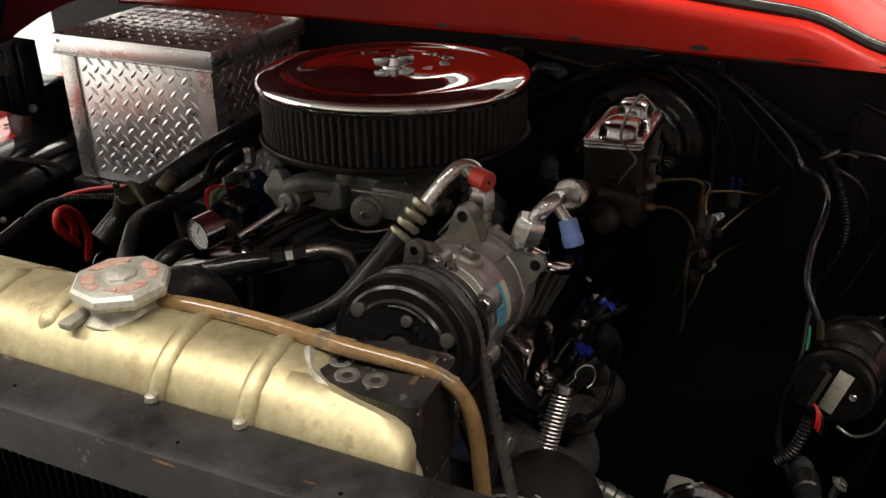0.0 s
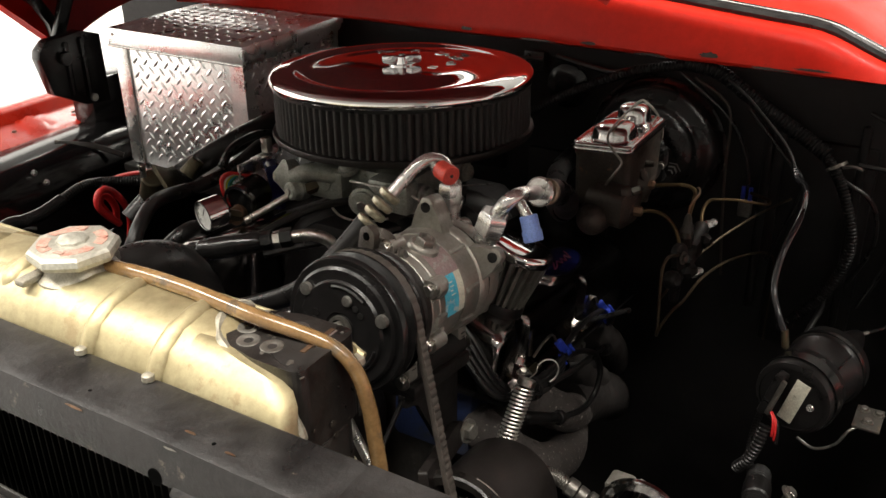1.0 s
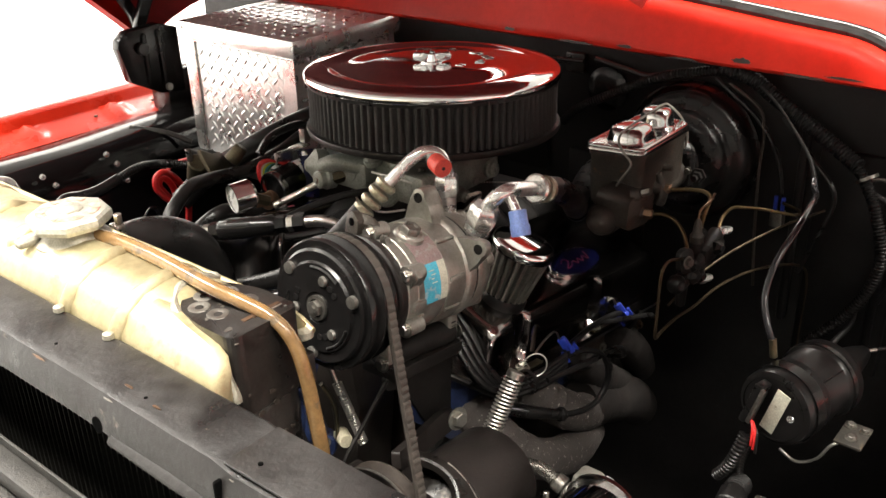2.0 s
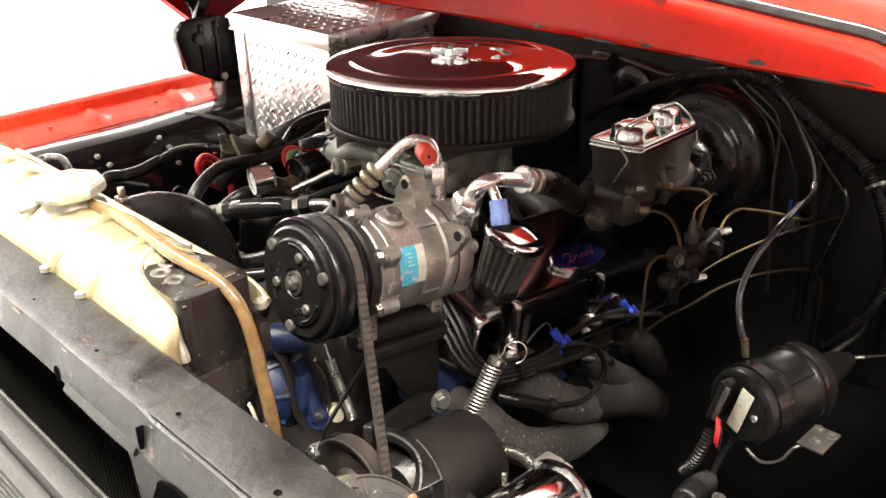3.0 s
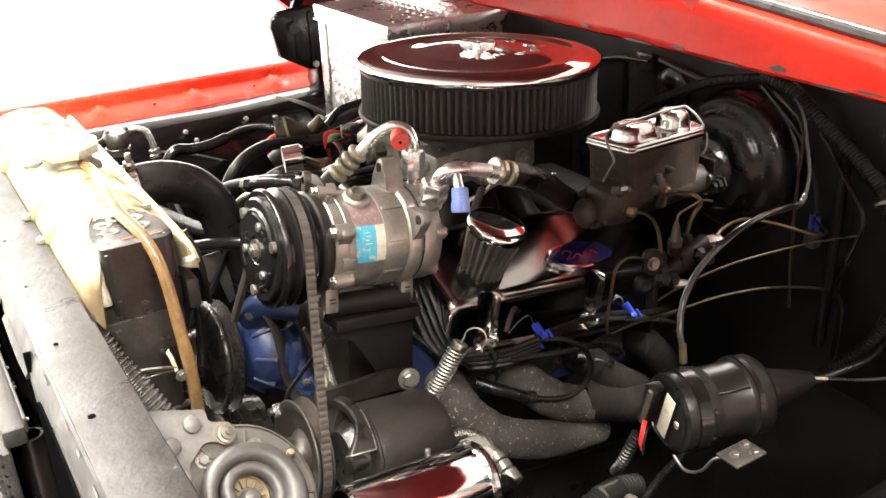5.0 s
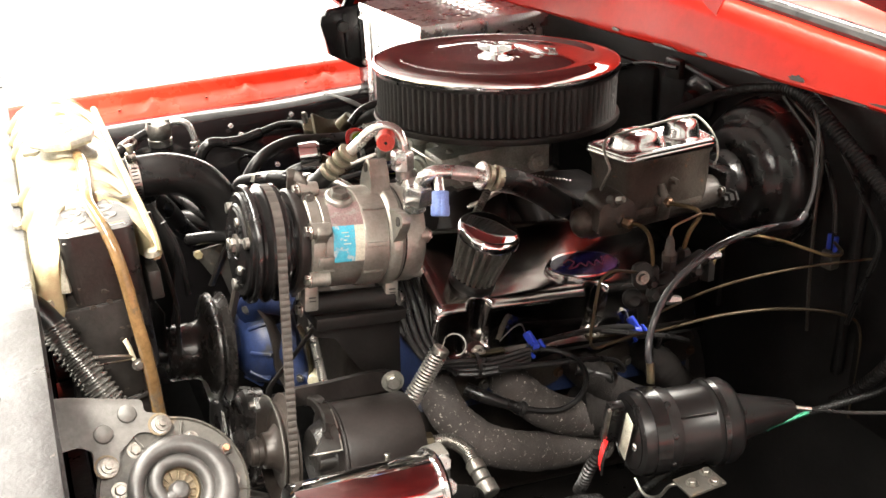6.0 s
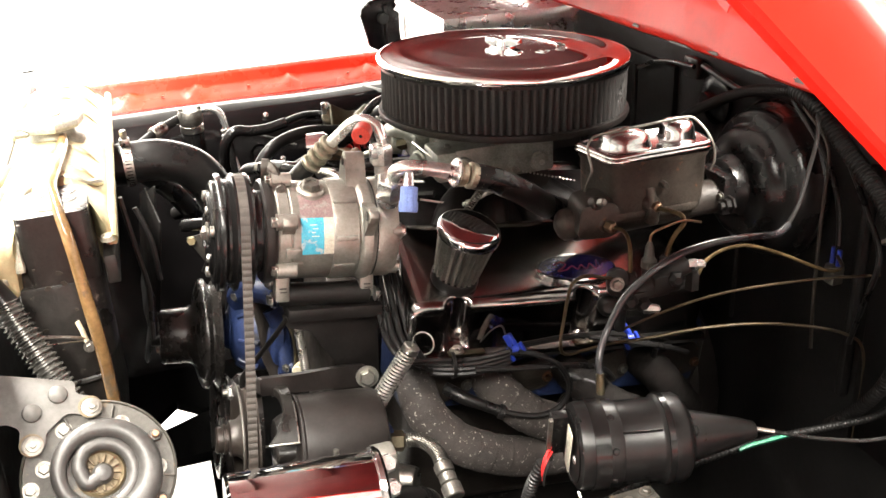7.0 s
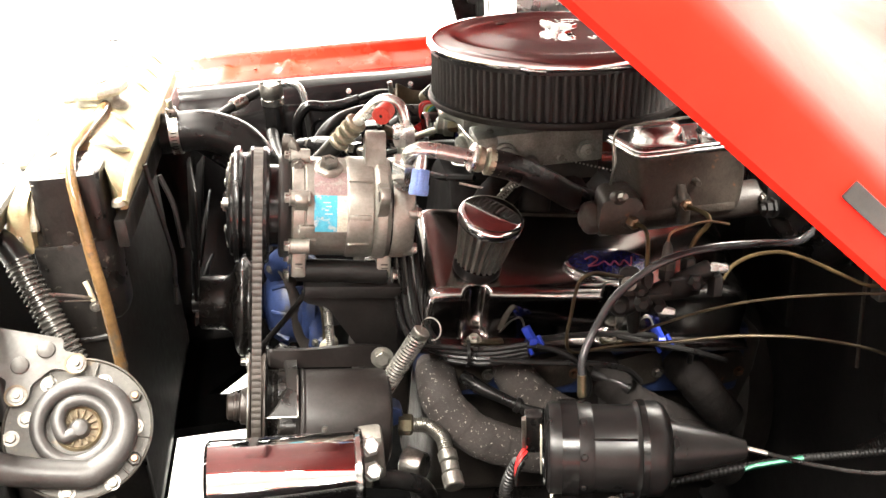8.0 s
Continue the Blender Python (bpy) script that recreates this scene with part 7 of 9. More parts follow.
def rod_tube_crimp():
    ft = thing("oil_line", (0.765, 0.214, 0.754), "short braided steel line with a large elbow nut", "hose")
    part("hex_nut", lathe(bmesh.new(), [(0, 0), (0.0115, 0), (0.0125, 0.002), (0.0125, 0.015), (0.0105, 0.017), (0, 0.017)], along((0.756, 0.214, 0.757), (0.80, 0.208, 0.752)), 6), OLIVE, ft, "olive hex nut")
    part("braided_hose", corrugated(bmesh.new(), [(0.772, 0.212, 0.755), (0.790, 0.204, 0.756), (0.803, 0.187, 0.750), (0.805, 0.168, 0.741)], 0.0088, 0.0026, 0.12, 14), DULL_STEEL, ft)
    for a, b, r in (((0.805, 0.170, 0.742), (0.806, 0.158, 0.7365), 0.0112), ((0.806, 0.157, 0.736), (0.806, 0.146, 0.731), 0.0102), ((0.806, 0.145, 0.7305), (0.807, 0.130, 0.723), 0.0118)):
        part("fitting_ring", rod(bmesh.new(), a, b, r, seg=18), DULL_STEEL, ft)
    part("sensor", rod(bmesh.new(), (0.760, 0.215, 0.70), (0.782, 0.200, 0.702), 0.020, 0.017, 12), STEEL, ft)
    part("block_stub", rod(bmesh.new(), (0.75, 0.24, 0.765), (0.75, 0.215, 0.768), 0.013, seg=12), BLUE_PAINT, ft)


rod_tube_crimp()


def chrome_canister():
    ct = thing("chrome_canister", (0.63, 0.052, 0.79), "polished chrome canister with a two-bolt end casting", "canister")
    a, b = Vector((0.560, 0.052, 0.838)), Vector((0.702, 0.052, 0.826))
    m = along(a, b)
    h = (b - a).length
    R = 0.0395
    part("shell", lathe(bmesh.new(), [(0, 0), (R - 0.003, 0), (R, 0.003), (R, h - 0.004), (R - 0.002, h), (0, h)], m, 56), CHROME, ct)
    part("rim", lathe(bmesh.new(), [(R - 0.001, h - 0.003), (R + 0.0025, h - 0.002), (R + 0.003, h + 0.002), (R + 0.001, h + 0.005), (0, h + 0.005)], m, 56), CHROME_SOFT, ct, "dull rolled rim")
    part("end_casting", box(bmesh.new(), (0.7175, 0.078, 0.822), (0.026, 0.026, 0.062), 0.005, pose(0, 0, 0)), ALU_CAST, ct)
    for p in ((0.716, 0.063, 0.845), (0.716, 0.051, 0.824)):
        q = Vector(p)
        part("bolt", lathe(bmesh.new(), [(0, 0), (0.0105, 0), (0.0105, 0.003), (0.0085, 0.004), (0.0085, 0.0115), (0.007, 0.013), (0, 0.013)], along(q, q + Vector((0.15, -0.75, 0.60))), 6), ALU, ct, "large bright bolt head")
    part("mount_strap", sweep(bmesh.new(), [(0.640, 0.090, 0.815), (0.660, 0.13, 0.79), (0.69, 0.20, 0.765)], 0.014, 8, 6, flat=0.3), BLACK_SATIN, ct, "black mounting strap")
    part("stud", rod(bmesh.new(), (0.668, 0.094, 0.806), (0.675, 0.099, 0.849), 0.003, seg=8), STEEL, ct, "tiny bright stud")
    part("tail_tube", sweep(bmesh.new(), [(0.715, 0.07, 0.80), (0.742, 0.075, 0.79), (0.765, 0.085, 0.77), (0.775, 0.10, 0.74)], 0.0095, 12, 6), RUBBER, ct)


chrome_canister()


def horn():
    n = Vector((0.18, -0.71, 0.69)).normalized()
    c = Vector((0.4655, 0.034, 0.931))
    ht = thing("horn", c - n * 0.03, "weathered grey disc horn with a spiral snail shell", "horn")
    m = along(c, c + n)
    # axes turned so that y points up the slope
    up = (Vector((0, 0, 1)) - n * n.z).normalized()
    side = up.cross(n)
    m = Matrix(((side.x, up.x, n.x, c.x), (side.y, up.y, n.y, c.y), (side.z, up.z, n.z, c.z), (0, 0, 0, 1)))
    part("disc", lathe(bmesh.new(), [(0, -0.022), (0.040, -0.022), (0.056, -0.008), (0.0615, -0.004), (0.0625, -0.002), (0.0625, 0.0005), (0.0610, 0.0012), (0.0600, -0.0005), (0, -0.0005)], m, 56), HORN_MAT, ht)
    # recessed middle with radial ribs, and the rim's cast webs
    part("middle_well", lathe(bmesh.new(), [(0, 0.0004), (0.0165, 0.0004), (0.0185, 0.0030), (0.0205, 0.0004)], m, 36), HORN_RUST, ht, "rust-stained middle")
    for k in range(14):
        part("grille_bar", box(bmesh.new(), (0.0120, 0, 0.0020), (0.0075, 0.0020, 0.0035), 0.0006, m @ pose(0, 0, 0, 0, 0, 360 / 14 * k + 8)), HORN_RUST, ht)
    # the tube winds out from the middle and widens into the mouth
    pts = [m @ Vector((0.003, -0.001, 0.0050)), m @ Vector((-0.005, -0.0045, 0.0055))]
    for k in range(41):
        a = 205 - 16.5 * k
        r = 0.0135 + 0.0007 * k if k < 3 else 0.0205 + 0.0125 * (165 - a) / 360 - 0.004 * max(0, 1 - (k - 3) / 3)
        pts.append(m @ Vector((r * math.cos(radians(a)), r * math.sin(radians(a)), 0.0055 + 0.00008 * k)))
    pts += [m @ Vector((-0.046, -0.0275, 0.010)), m @ Vector((-0.068, -0.017, 0.010)), m @ Vector((-0.098, -0.004, 0.008))]
    part("snail_shell", sweep(bmesh.new(), pts, lambda u: 0.0062 if u < 0.55 else 0.0062 + 0.0078 * ((u - 0.55) / 0.45) ** 1.3, 16, 3), HORN_COIL, ht, "dark grey spiral shell")
    part("nub", lathe(bmesh.new(), [(0.0088, 0.002), (0.0086, 0.007), (0.0065, 0.0108), (0.003, 0.0122), (0, 0.0125)], m @ pose(0.001, -0.002, 0), 20), HORN_COIL, ht)
    part("mouth_bell", lathe(bmesh.new(), [(0.013, 0), (0.017, 0.02), (0.026, 0.045), (0.030, 0.05), (0.028, 0.05), (0.015, 0.02), (0.011, 0)], along(m @ Vector((-0.094, -0.006, 0.008)), m @ Vector((-0.17, 0.022, -0.01))), 24), HORN_COIL, ht)
    for k, (x, y) in enumerate(((0.0286, 0.0345), (0.0457, -0.012), (0.0170, -0.0540), (-0.0163, 0.0444), (-0.0400, 0.0190), (-0.0545, 0.0060), (-0.0200, -0.0520))):
        bolt(ht, BOLT_HORN, m @ Vector((x, y, 0.0)), n, 20 + 13 * k)
    for x, y in ((0.0511, 0.0142), (0.0388, -0.0399)):
        nut = part("rim_nut", lathe(bmesh.new(), [(0, 0), (0.0062, 0), (0.0062, 0.0025), (0.0050, 0.0040), (0, 0.0042)], m @ pose(x, y, 0), 6), HORN_MAT, ht)
        part("stud", lathe(bmesh.new(), [(0, 0), (0.0030, 0), (0.0030, 0.0085), (0.0024, 0.0092), (0, 0.0092)], m @ pose(x, y, 0), 12), COPPER_BRIGHT, nut, "copper coloured stud")
    for a, r in ((62, 0.0515), (20, 0.047), (-24, 0.054), (-58, 0.0535), (104, 0.050)):
        part("cast_web", box(bmesh.new(), (r, 0, 0.001), (0.014, 0.0018, 0.003), 0.0006, m @ pose(0, 0, 0, 0, 0, a)), HORN_MAT, ht)
    # bracket plate up to the core support, with two domed rivets and two stud nuts
    bp = rounded_outline([(0.004, 0.0810), (0.0010, 0.0705), (0.0125, 0.0645), (0.0190, 0.0555), (0.0150, 0.0470), (0.0070, 0.0460), (-0.0030, 0.0540), (-0.0110, 0.0565), (-0.0310, 0.0460), (-0.0330, 0.0370), (-0.0400, 0.0305), (-0.0500, 0.0330), (-0.0530, 0.0420), (-0.0480, 0.0560), (-0.0560, 0.0640), (-0.0800, 0.0670), (-0.0800, 0.1150), (-0.050, 0.1060)], 0.004)
    br = part("bracket", prism(bmesh.new(), bp, 0.0026, m @ pose(0, 0, 0.003), 0.0006), HORN_PLATE, ht, "flat zinc bracket plate")
    for x, y in ((-0.0122, 0.0745), (-0.0357, 0.0660)):
        part("rivet", lathe(bmesh.new(), [(0.0080, 0), (0.0072, 0.0022), (0.0040, 0.0038), (0, 0.0044)], m @ pose(x, y, 0.0056), 20), HORN_PLATE, br)
    for x, y in ((0.0097, 0.0546), (-0.0425, 0.0394)):
        nut = part("nut", lathe(bmesh.new(), [(0, 0), (0.0082, 0), (0.0082, 0.0018), (0.0058, 0.0022), (0.0058, 0.0052), (0, 0.0056)], m @ pose(x, y, 0.0056), 14), DULL_STEEL, br)
        part("stud", lathe(bmesh.new(), [(0, 0), (0.0030, 0), (0.0030, 0.0095), (0, 0.0098)], m @ pose(x, y, 0.0056), 10), DULL_STEEL, nut)
        part("rust_ring", lathe(bmesh.new(), [(0.0080, 0), (0.0098, 0.0001), (0.0098, 0.0004), (0.0080, 0.0005)], m @ pose(x - 0.001, y + 0.001, 0.0056), 18), HORN_RUST, br)


horn()


def bellows_hose():
    bt = thing("air_duct_hose", (0.41, 0.16, 1.0), "black corrugated rubber duct behind the radiator support", "hose")
    part("hose", corrugated(bmesh.new(), [(0.400, 0.192, 1.028), (0.406, 0.184, 1.012), (0.416, 0.172, 0.992), (0.428, 0.158, 0.968), (0.440, 0.146, 0.942), (0.452, 0.136, 0.912), (0.460, 0.132, 0.885)], 0.0142, 0.0055, 0.2, 20), GREY_DUCT, bt)
    part("hose_end", sweep(bmesh.new(), [(0.380, 0.205, 1.050), (0.390, 0.200, 1.042), (0.401, 0.191, 1.026)], 0.0125, 16, 6), RUBBER, bt)


bellows_hose()


def condenser():
    ct = thing("ac_condenser", (0.31, 0.55, 0.45), "finned aluminium condenser with a round black drier tube", "condenser")
    part("core", box(bmesh.new(), (0.306, 0.600, 0.70), (0.012, 0.83, 0.50), 0.002), FIN, ct)
    bm = bmesh.new()
    for i in range(46):
        box(bm, (0.299, 0.600, 0.455 + 0.011 * i), (0.010, 0.83, 0.0032), 0)
    tagged(part("fin", bm, FIN_ALU, ct), kind="stuff")
    part("top_channel", box(bmesh.new(), (0.318, 0.600, 0.962), (0.020, 0.83, 0.018), 0.003), FIN, ct, "dull aluminium top channel")
    part("channel_lip", box(bmesh.new(), (0.3285, 0.600, 0.972), (0.003, 0.83, 0.014), 0.001), FIN, ct)
    rng = random.Random(3)
    for k in range(16):
        y = 0.19 + 0.30 * rng.random()
        part("clinch", box(bmesh.new(), (0.331, y, 0.962 + 0.012 * rng.random()), (0.003, 0.004, 0.002), 0.0006, None), STEEL, ct)
    m = along((0.328, 0.235, 0.567), (0.331, 0.250, 0.922))
    part("drier_tube", lathe(bmesh.new(), [(0, 0), (0.015, 0), (0.015, 0.348), (0.0135, 0.355), (0.011, 0.355), (0.010, 0.345), (0, 0.345)], m, 24), BLACK_SATIN, ct, "black drier tube with a dished top")


condenser()


# ---- cruise control servo ----
def servo():
    st = thing("cruise_servo", (0.92, -0.06, 0.85), "black round cruise control servo on a zinc bracket", "servo")
    a, b = Vector((0.866, -0.041, 0.896)), Vector((0.969, -0.063, 0.893))
    m = along(a, b)
    h = (b - a).length
    R = 0.0395
    part("front_shell", lathe(bmesh.new(), [(0, 0.0), (R - 0.006, 0.0), (R - 0.001, 0.002), (R, 0.006), (R, 0.037), (R - 0.001, 0.039), (0, 0.039)], m, 56), PLASTIC, st)
    part("face", lathe(bmesh.new(), [(R - 0.006, 0.0005), (R - 0.007, 0.003), (0, 0.003)], m @ pose(0, 0, -0.002), 40), BLACK_GLOSS, st)
    part("body", lathe(bmesh.new(), [(0, 0.038), (R - 0.002, 0.038), (R - 0.002, 0.074), (R - 0.001, 0.076), (R + 0.0013, 0.078), (R + 0.0013, 0.096), (R - 0.002, 0.101), (R - 0.010, h), (0, h)], m, 56), PLASTIC, st)
    part("band", lathe(bmesh.new(), [(R + 0.0010, 0.078), (R + 0.0026, 0.0785), (R + 0.0026, 0.084), (R + 0.0010, 0.0845)], m, 56), BLACK_GLOSS, st)
    part("cone", lathe(bmesh.new(), [(0, h - 0.004), (0.026, h - 0.004), (0.023, h + 0.008), (0.013, h + 0.050), (0.008, h + 0.066), (0, h + 0.067)], m, 28), PLASTIC, st)
    part("seam", box(bmesh.new(), (0, 0, 0), (0.0012, 0.0024, 0.036), 0.0004, m @ Matrix.Translation((R * math.cos(2.3), R * math.sin(2.3) - 0.001, 0.056))), BLACK_GLOSS, st)
    for k in range(8):
        t = radians(45 * k + 20)
        part("rivet", lathe(bmesh.new(), [(0.0035, 0), (0.0025, 0.0012), (0, 0.0016)], along(m @ Vector((R * math.cos(t), R * math.sin(t), 0.03)), m @ Vector((2 * R * math.cos(t), 2 * R * math.sin(t), 0.03))), 10), BLACK_GLOSS, st)
    # connector on the face
    d = (b - a).normalized()
    def face(x, z, o=0.0):
        s = d.cross(Vector((0, 0, 1))).normalized()
        return a - d * o + s * x + Vector((0, 0, z))
    s_ = d.cross(Vector((0, 0, 1))).normalized()
    fm = Matrix(((s_.x, -d.x, 0, a.x), (s_.y, -d.y, 0, a.y), (s_.z, -d.z, 1, a.z), (0, 0, 0, 1)))
    part("sticker", box(bmesh.new(), (0.004, 0.0042, 0.002), (0.015, 0.0012, 0.052), 0.0005, fm @ pose(0, 0, 0, 0, 16, 0)), FOIL, st, "worn foil sticker")
    cn = part("connector", box(bmesh.new(), (-0.016, 0.010, 0.001), (0.010, 0.016, 0.052), 0.002, fm @ pose(0, 0, 0, 0, 16, 0)), PLASTIC, st, "grey plastic connector")
    part("latch", box(bmesh.new(), (-0.010, 0.0185, 0.004), (0.005, 0.004, 0.046), 0.001, fm @ pose(0, 0, 0, 0, 16, 0)), DULL_STEEL, cn)
    part("dot", lathe(bmesh.new(), [(0, 0), (0.0042, 0), (0.0036, 0.0012), (0, 0.0014)], fm @ pose(0.0205, 0.0025, 0.0, -90, 0, 0), 14), ALU, st, "white dot")
    for i, mt_ in enumerate((RED_WIRE, RED_WIRE, RUBBER)):
        p0 = fm @ Vector((-0.014 + 0.003 * i, 0.016, -0.010 - 0.003 * i))
        part("wire", sweep(bmesh.new(), [p0, p0 + Vector((-0.008, -0.006, -0.004)), p0 + Vector((-0.012, -0.008, -0.014)), p0 + Vector((-0.012, -0.008, -0.024))], 0.0014, 6), mt_, cn)
    part("loom", corrugated(bmesh.new(), [fm @ Vector((-0.012, 0.024, -0.026)), fm @ Vector((-0.014, 0.032, -0.045)), fm @ Vector((-0.020, 0.036, -0.066)), fm @ Vector((-0.030, 0.036, -0.082))], 0.0064, 0.004, 0.18, 12), PLASTIC, cn)
    # bracket
    br = part("bracket", sweep(bmesh.new(), [(0.868, -0.052, 0.852), (0.866, -0.070, 0.846), (0.868, -0.088, 0.856), (0.872, -0.098, 0.874), (0.880, -0.108, 0.880)], 0.0016, 8), STEEL, st)
    part("bracket_plate", box(bmesh.new(), (0.893, -0.112, 0.880), (0.040, 0.026, 0.003), 0.001, None), HORN_MAT, br, "bright zinc bracket plate")
    for p in ((0.885, -0.112, 0.8815), (0.905, -0.106, 0.8815), (0.903, -0.120, 0.8815)):
        bolt(st, BOLT_S, p, (0, 0, 1))
    part("strap", lathe(bmesh.new(), [(R + 0.001, 0.012), (R + 0.0022, 0.012), (R + 0.0022, 0.026), (R + 0.001, 0.026)], m, 48), BLACK_GLOSS, st)
    part("hose_nipple", rod(bmesh.new(), (0.904, -0.022, 0.930), (0.905, -0.018, 0.950), 0.004, seg=10), OLIVE, st)
    return m, h


servo()


def vacuum_hose():
    pts = [(0.905, -0.019, 0.945), (0.908, -0.010, 0.962), (0.924, 0.002, 0.985), (0.943, 0.002, 1.015), (0.978, -0.004, 1.043), (1.02, 0.000, 1.049), (1.07, 0.010, 1.043), (1.118, 0.0270, 1.0305), (1.138, 0.0350, 1.0335)]
    ht = thing("vacuum_hose", pts[0], "smoky grey vacuum hose arching to the firewall", "hose")
    part("hose", sweep(bmesh.new(), pts, 0.0036, 12, 8), CLEAR_HOSE, ht)
    part("dark_end", sweep(bmesh.new(), [(1.135, 0.0340, 1.0328), (1.150, 0.042, 1.042), (1.168, 0.056, 1.053), (1.195, 0.082, 1.066), (1.235, 0.122, 1.084), (1.268, 0.165, 1.100)], 0.0023, 10, 8), FIREWALL, ht, "dark end of the hose")


vacuum_hose()


def servo_cable():
    ct = thing("throttle_cable", (1.036, -0.077, 0.892), "thin black cable from the servo boot", "cable")
    part("cable", sweep(bmesh.new(), [(1.036, -0.077, 0.8915), (1.055, -0.088, 0.889), (1.09, -0.105, 0.884), (1.14, -0.120, 0.880), (1.22, -0.125, 0.885), (1.30, -0.10, 0.90)], 0.0019, 8, 8), RUBBER, ct)
    part("ferrule", rod(bmesh.new(), (1.033, -0.076, 0.892), (1.050, -0.085, 0.8895), 0.0024, seg=10), STEEL, ct)


servo_cable()


def loom(name, pts, r, label, extras=()):
    lt = thing(name, pts[0], label, "wiring", "wiring looms")
    part("conduit", corrugated(bmesh.new(), pts, r, 0.0046, 0.16, 12), LOOM, lt)
    for a, b in extras:
        part("tape", rod(bmesh.new(), a, b, r * 1.1, seg=14), RUBBER, lt)
    return lt


loom("wiring_loom", [(0.845, -0.026, 0.808), (0.820, -0.030, 0.818), (0.790, -0.035, 0.822), (0.74, -0.045, 0.822), (0.68, -0.055, 0.816), (0.60, -0.07, 0.806), (0.54, -0.08, 0.79)], 0.0125, "fat black corrugated wiring loom", [((0.815, -0.031, 0.8190), (0.788, -0.0352, 0.8222))])
loom("wiring_loom", [(0.862, -0.020, 0.775), (0.92, 0.0, 0.780), (0.985, 0.004, 0.792), (1.03, -0.004, 0.804), (1.0816, -0.0078, 0.8110), (1.1308, -0.0073, 0.8103), (1.19, -0.008, 0.806), (1.2463, -0.0091, 0.8047), (1.29, 0.0, 0.812)], 0.0042, "black corrugated wiring loom on the apron")
gw = thing("wire", (1.03, 0.008, 0.835), "thin green wire along the loom", "wire", "loose wires")
part("jacket", sweep(bmesh.new(), [(1.070, -0.013, 0.8125), (1.0816, -0.0125, 0.8145), (1.106, -0.0125, 0.8148), (1.1308, -0.0115, 0.8140)], 0.0022, 6), GREEN_WIRE, gw)
nut = thing("clamp_bolt", (0.80, -0.060, 0.825), "small bright bolt beside the loom", "bolt")
bolt(nut, BOLT, (0.805, -0.062, 0.829), (0.1, -0.6, 0.8))
part("stem", rod(bmesh.new(), (0.805, -0.058, 0.812), (0.805, -0.062, 0.829), 0.004, seg=8), DULL_STEEL, nut)

# ---- brake lines and valve ----
def tube(pts, r, material, label, cat="pipe", group="brake lines", name="brake_line"):
    bt = thing(name, pts[0], label, cat, group)
    part("pipe", sweep(bmesh.new(), pts, r, 8, 8), material, bt)
    return bt


tube([(1.0240, 0.184, 0.9925), (1.0285, 0.172, 0.9940), (1.0275, 0.156, 0.9920), (1.0235, 0.142, 0.9830), (1.0200, 0.134, 0.9700), (1.0185, 0.131, 0.958)], 0.0023, BRASS_LINE, "bent brass brake line to the valve")
tube([(1.0850, 0.188, 1.0030), (1.0880, 0.172, 1.0060), (1.0900, 0.150, 1.0085), (1.0860, 0.138, 1.0050), (1.0760, 0.136, 0.9960), (1.0705, 0.137, 0.9860), (1.0660, 0.138, 0.9680)], 0.0027, BRASS_LINE, "bent brass brake line to the valve")
tube([(0.9950, 0.126, 0.9620), (0.9808, 0.121, 0.9680), (0.9631, 0.1265, 0.9712), (0.9480, 0.127, 0.9650), (0.9415, 0.126, 0.9480), (0.9365, 0.124, 0.9250), (0.9318, 0.122, 0.9040), (0.9340, 0.123, 0.8870), (0.9450, 0.126, 0.8795), (0.9614, 0.1280, 0.8793), (1.0000, 0.128, 0.8800), (1.0414, 0.1250, 0.8781), (1.12, 0.125, 0.874), (1.20, 0.11, 0.868), (1.27, 0.08, 0.855), (1.296, 0.07, 0.82), (1.298, 0.07, 0.70)], 0.0019, SHADED_LINE, "long brass brake line in a shaded tone, looping under the valve")
tube([(1.02, 0.150, 0.880), (1.08, 0.140, 0.900), (1.14, 0.12, 0.918), (1.22, 0.09, 0.930), (1.29, 0.06, 0.935)], 0.0016, SHADED_LINE, "thin brake line to the firewall in a shaded tone")
tube([(1.1000, 0.126, 0.945), (1.1150, 0.134, 0.9560), (1.1400, 0.139, 0.9620), (1.1700, 0.140, 0.9610), (1.1887, 0.1300, 0.9570), (1.1988, 0.1120, 0.9560), (1.215, 0.095, 0.950), (1.235, 0.080, 0.943), (1.258, 0.084, 0.940), (1.276, 0.112, 0.938)], 0.0022, BRASS_LINE, "brass brake line to the frame")
tube([(1.040, 0.130, 0.990), (1.043, 0.130, 1.004), (1.062, 0.126, 1.012), (1.085, 0.133, 1.010), (1.11, 0.142, 1.0)], 0.0014, COPPER, "thin copper coloured lead", "wire", "loose wires", "wire")


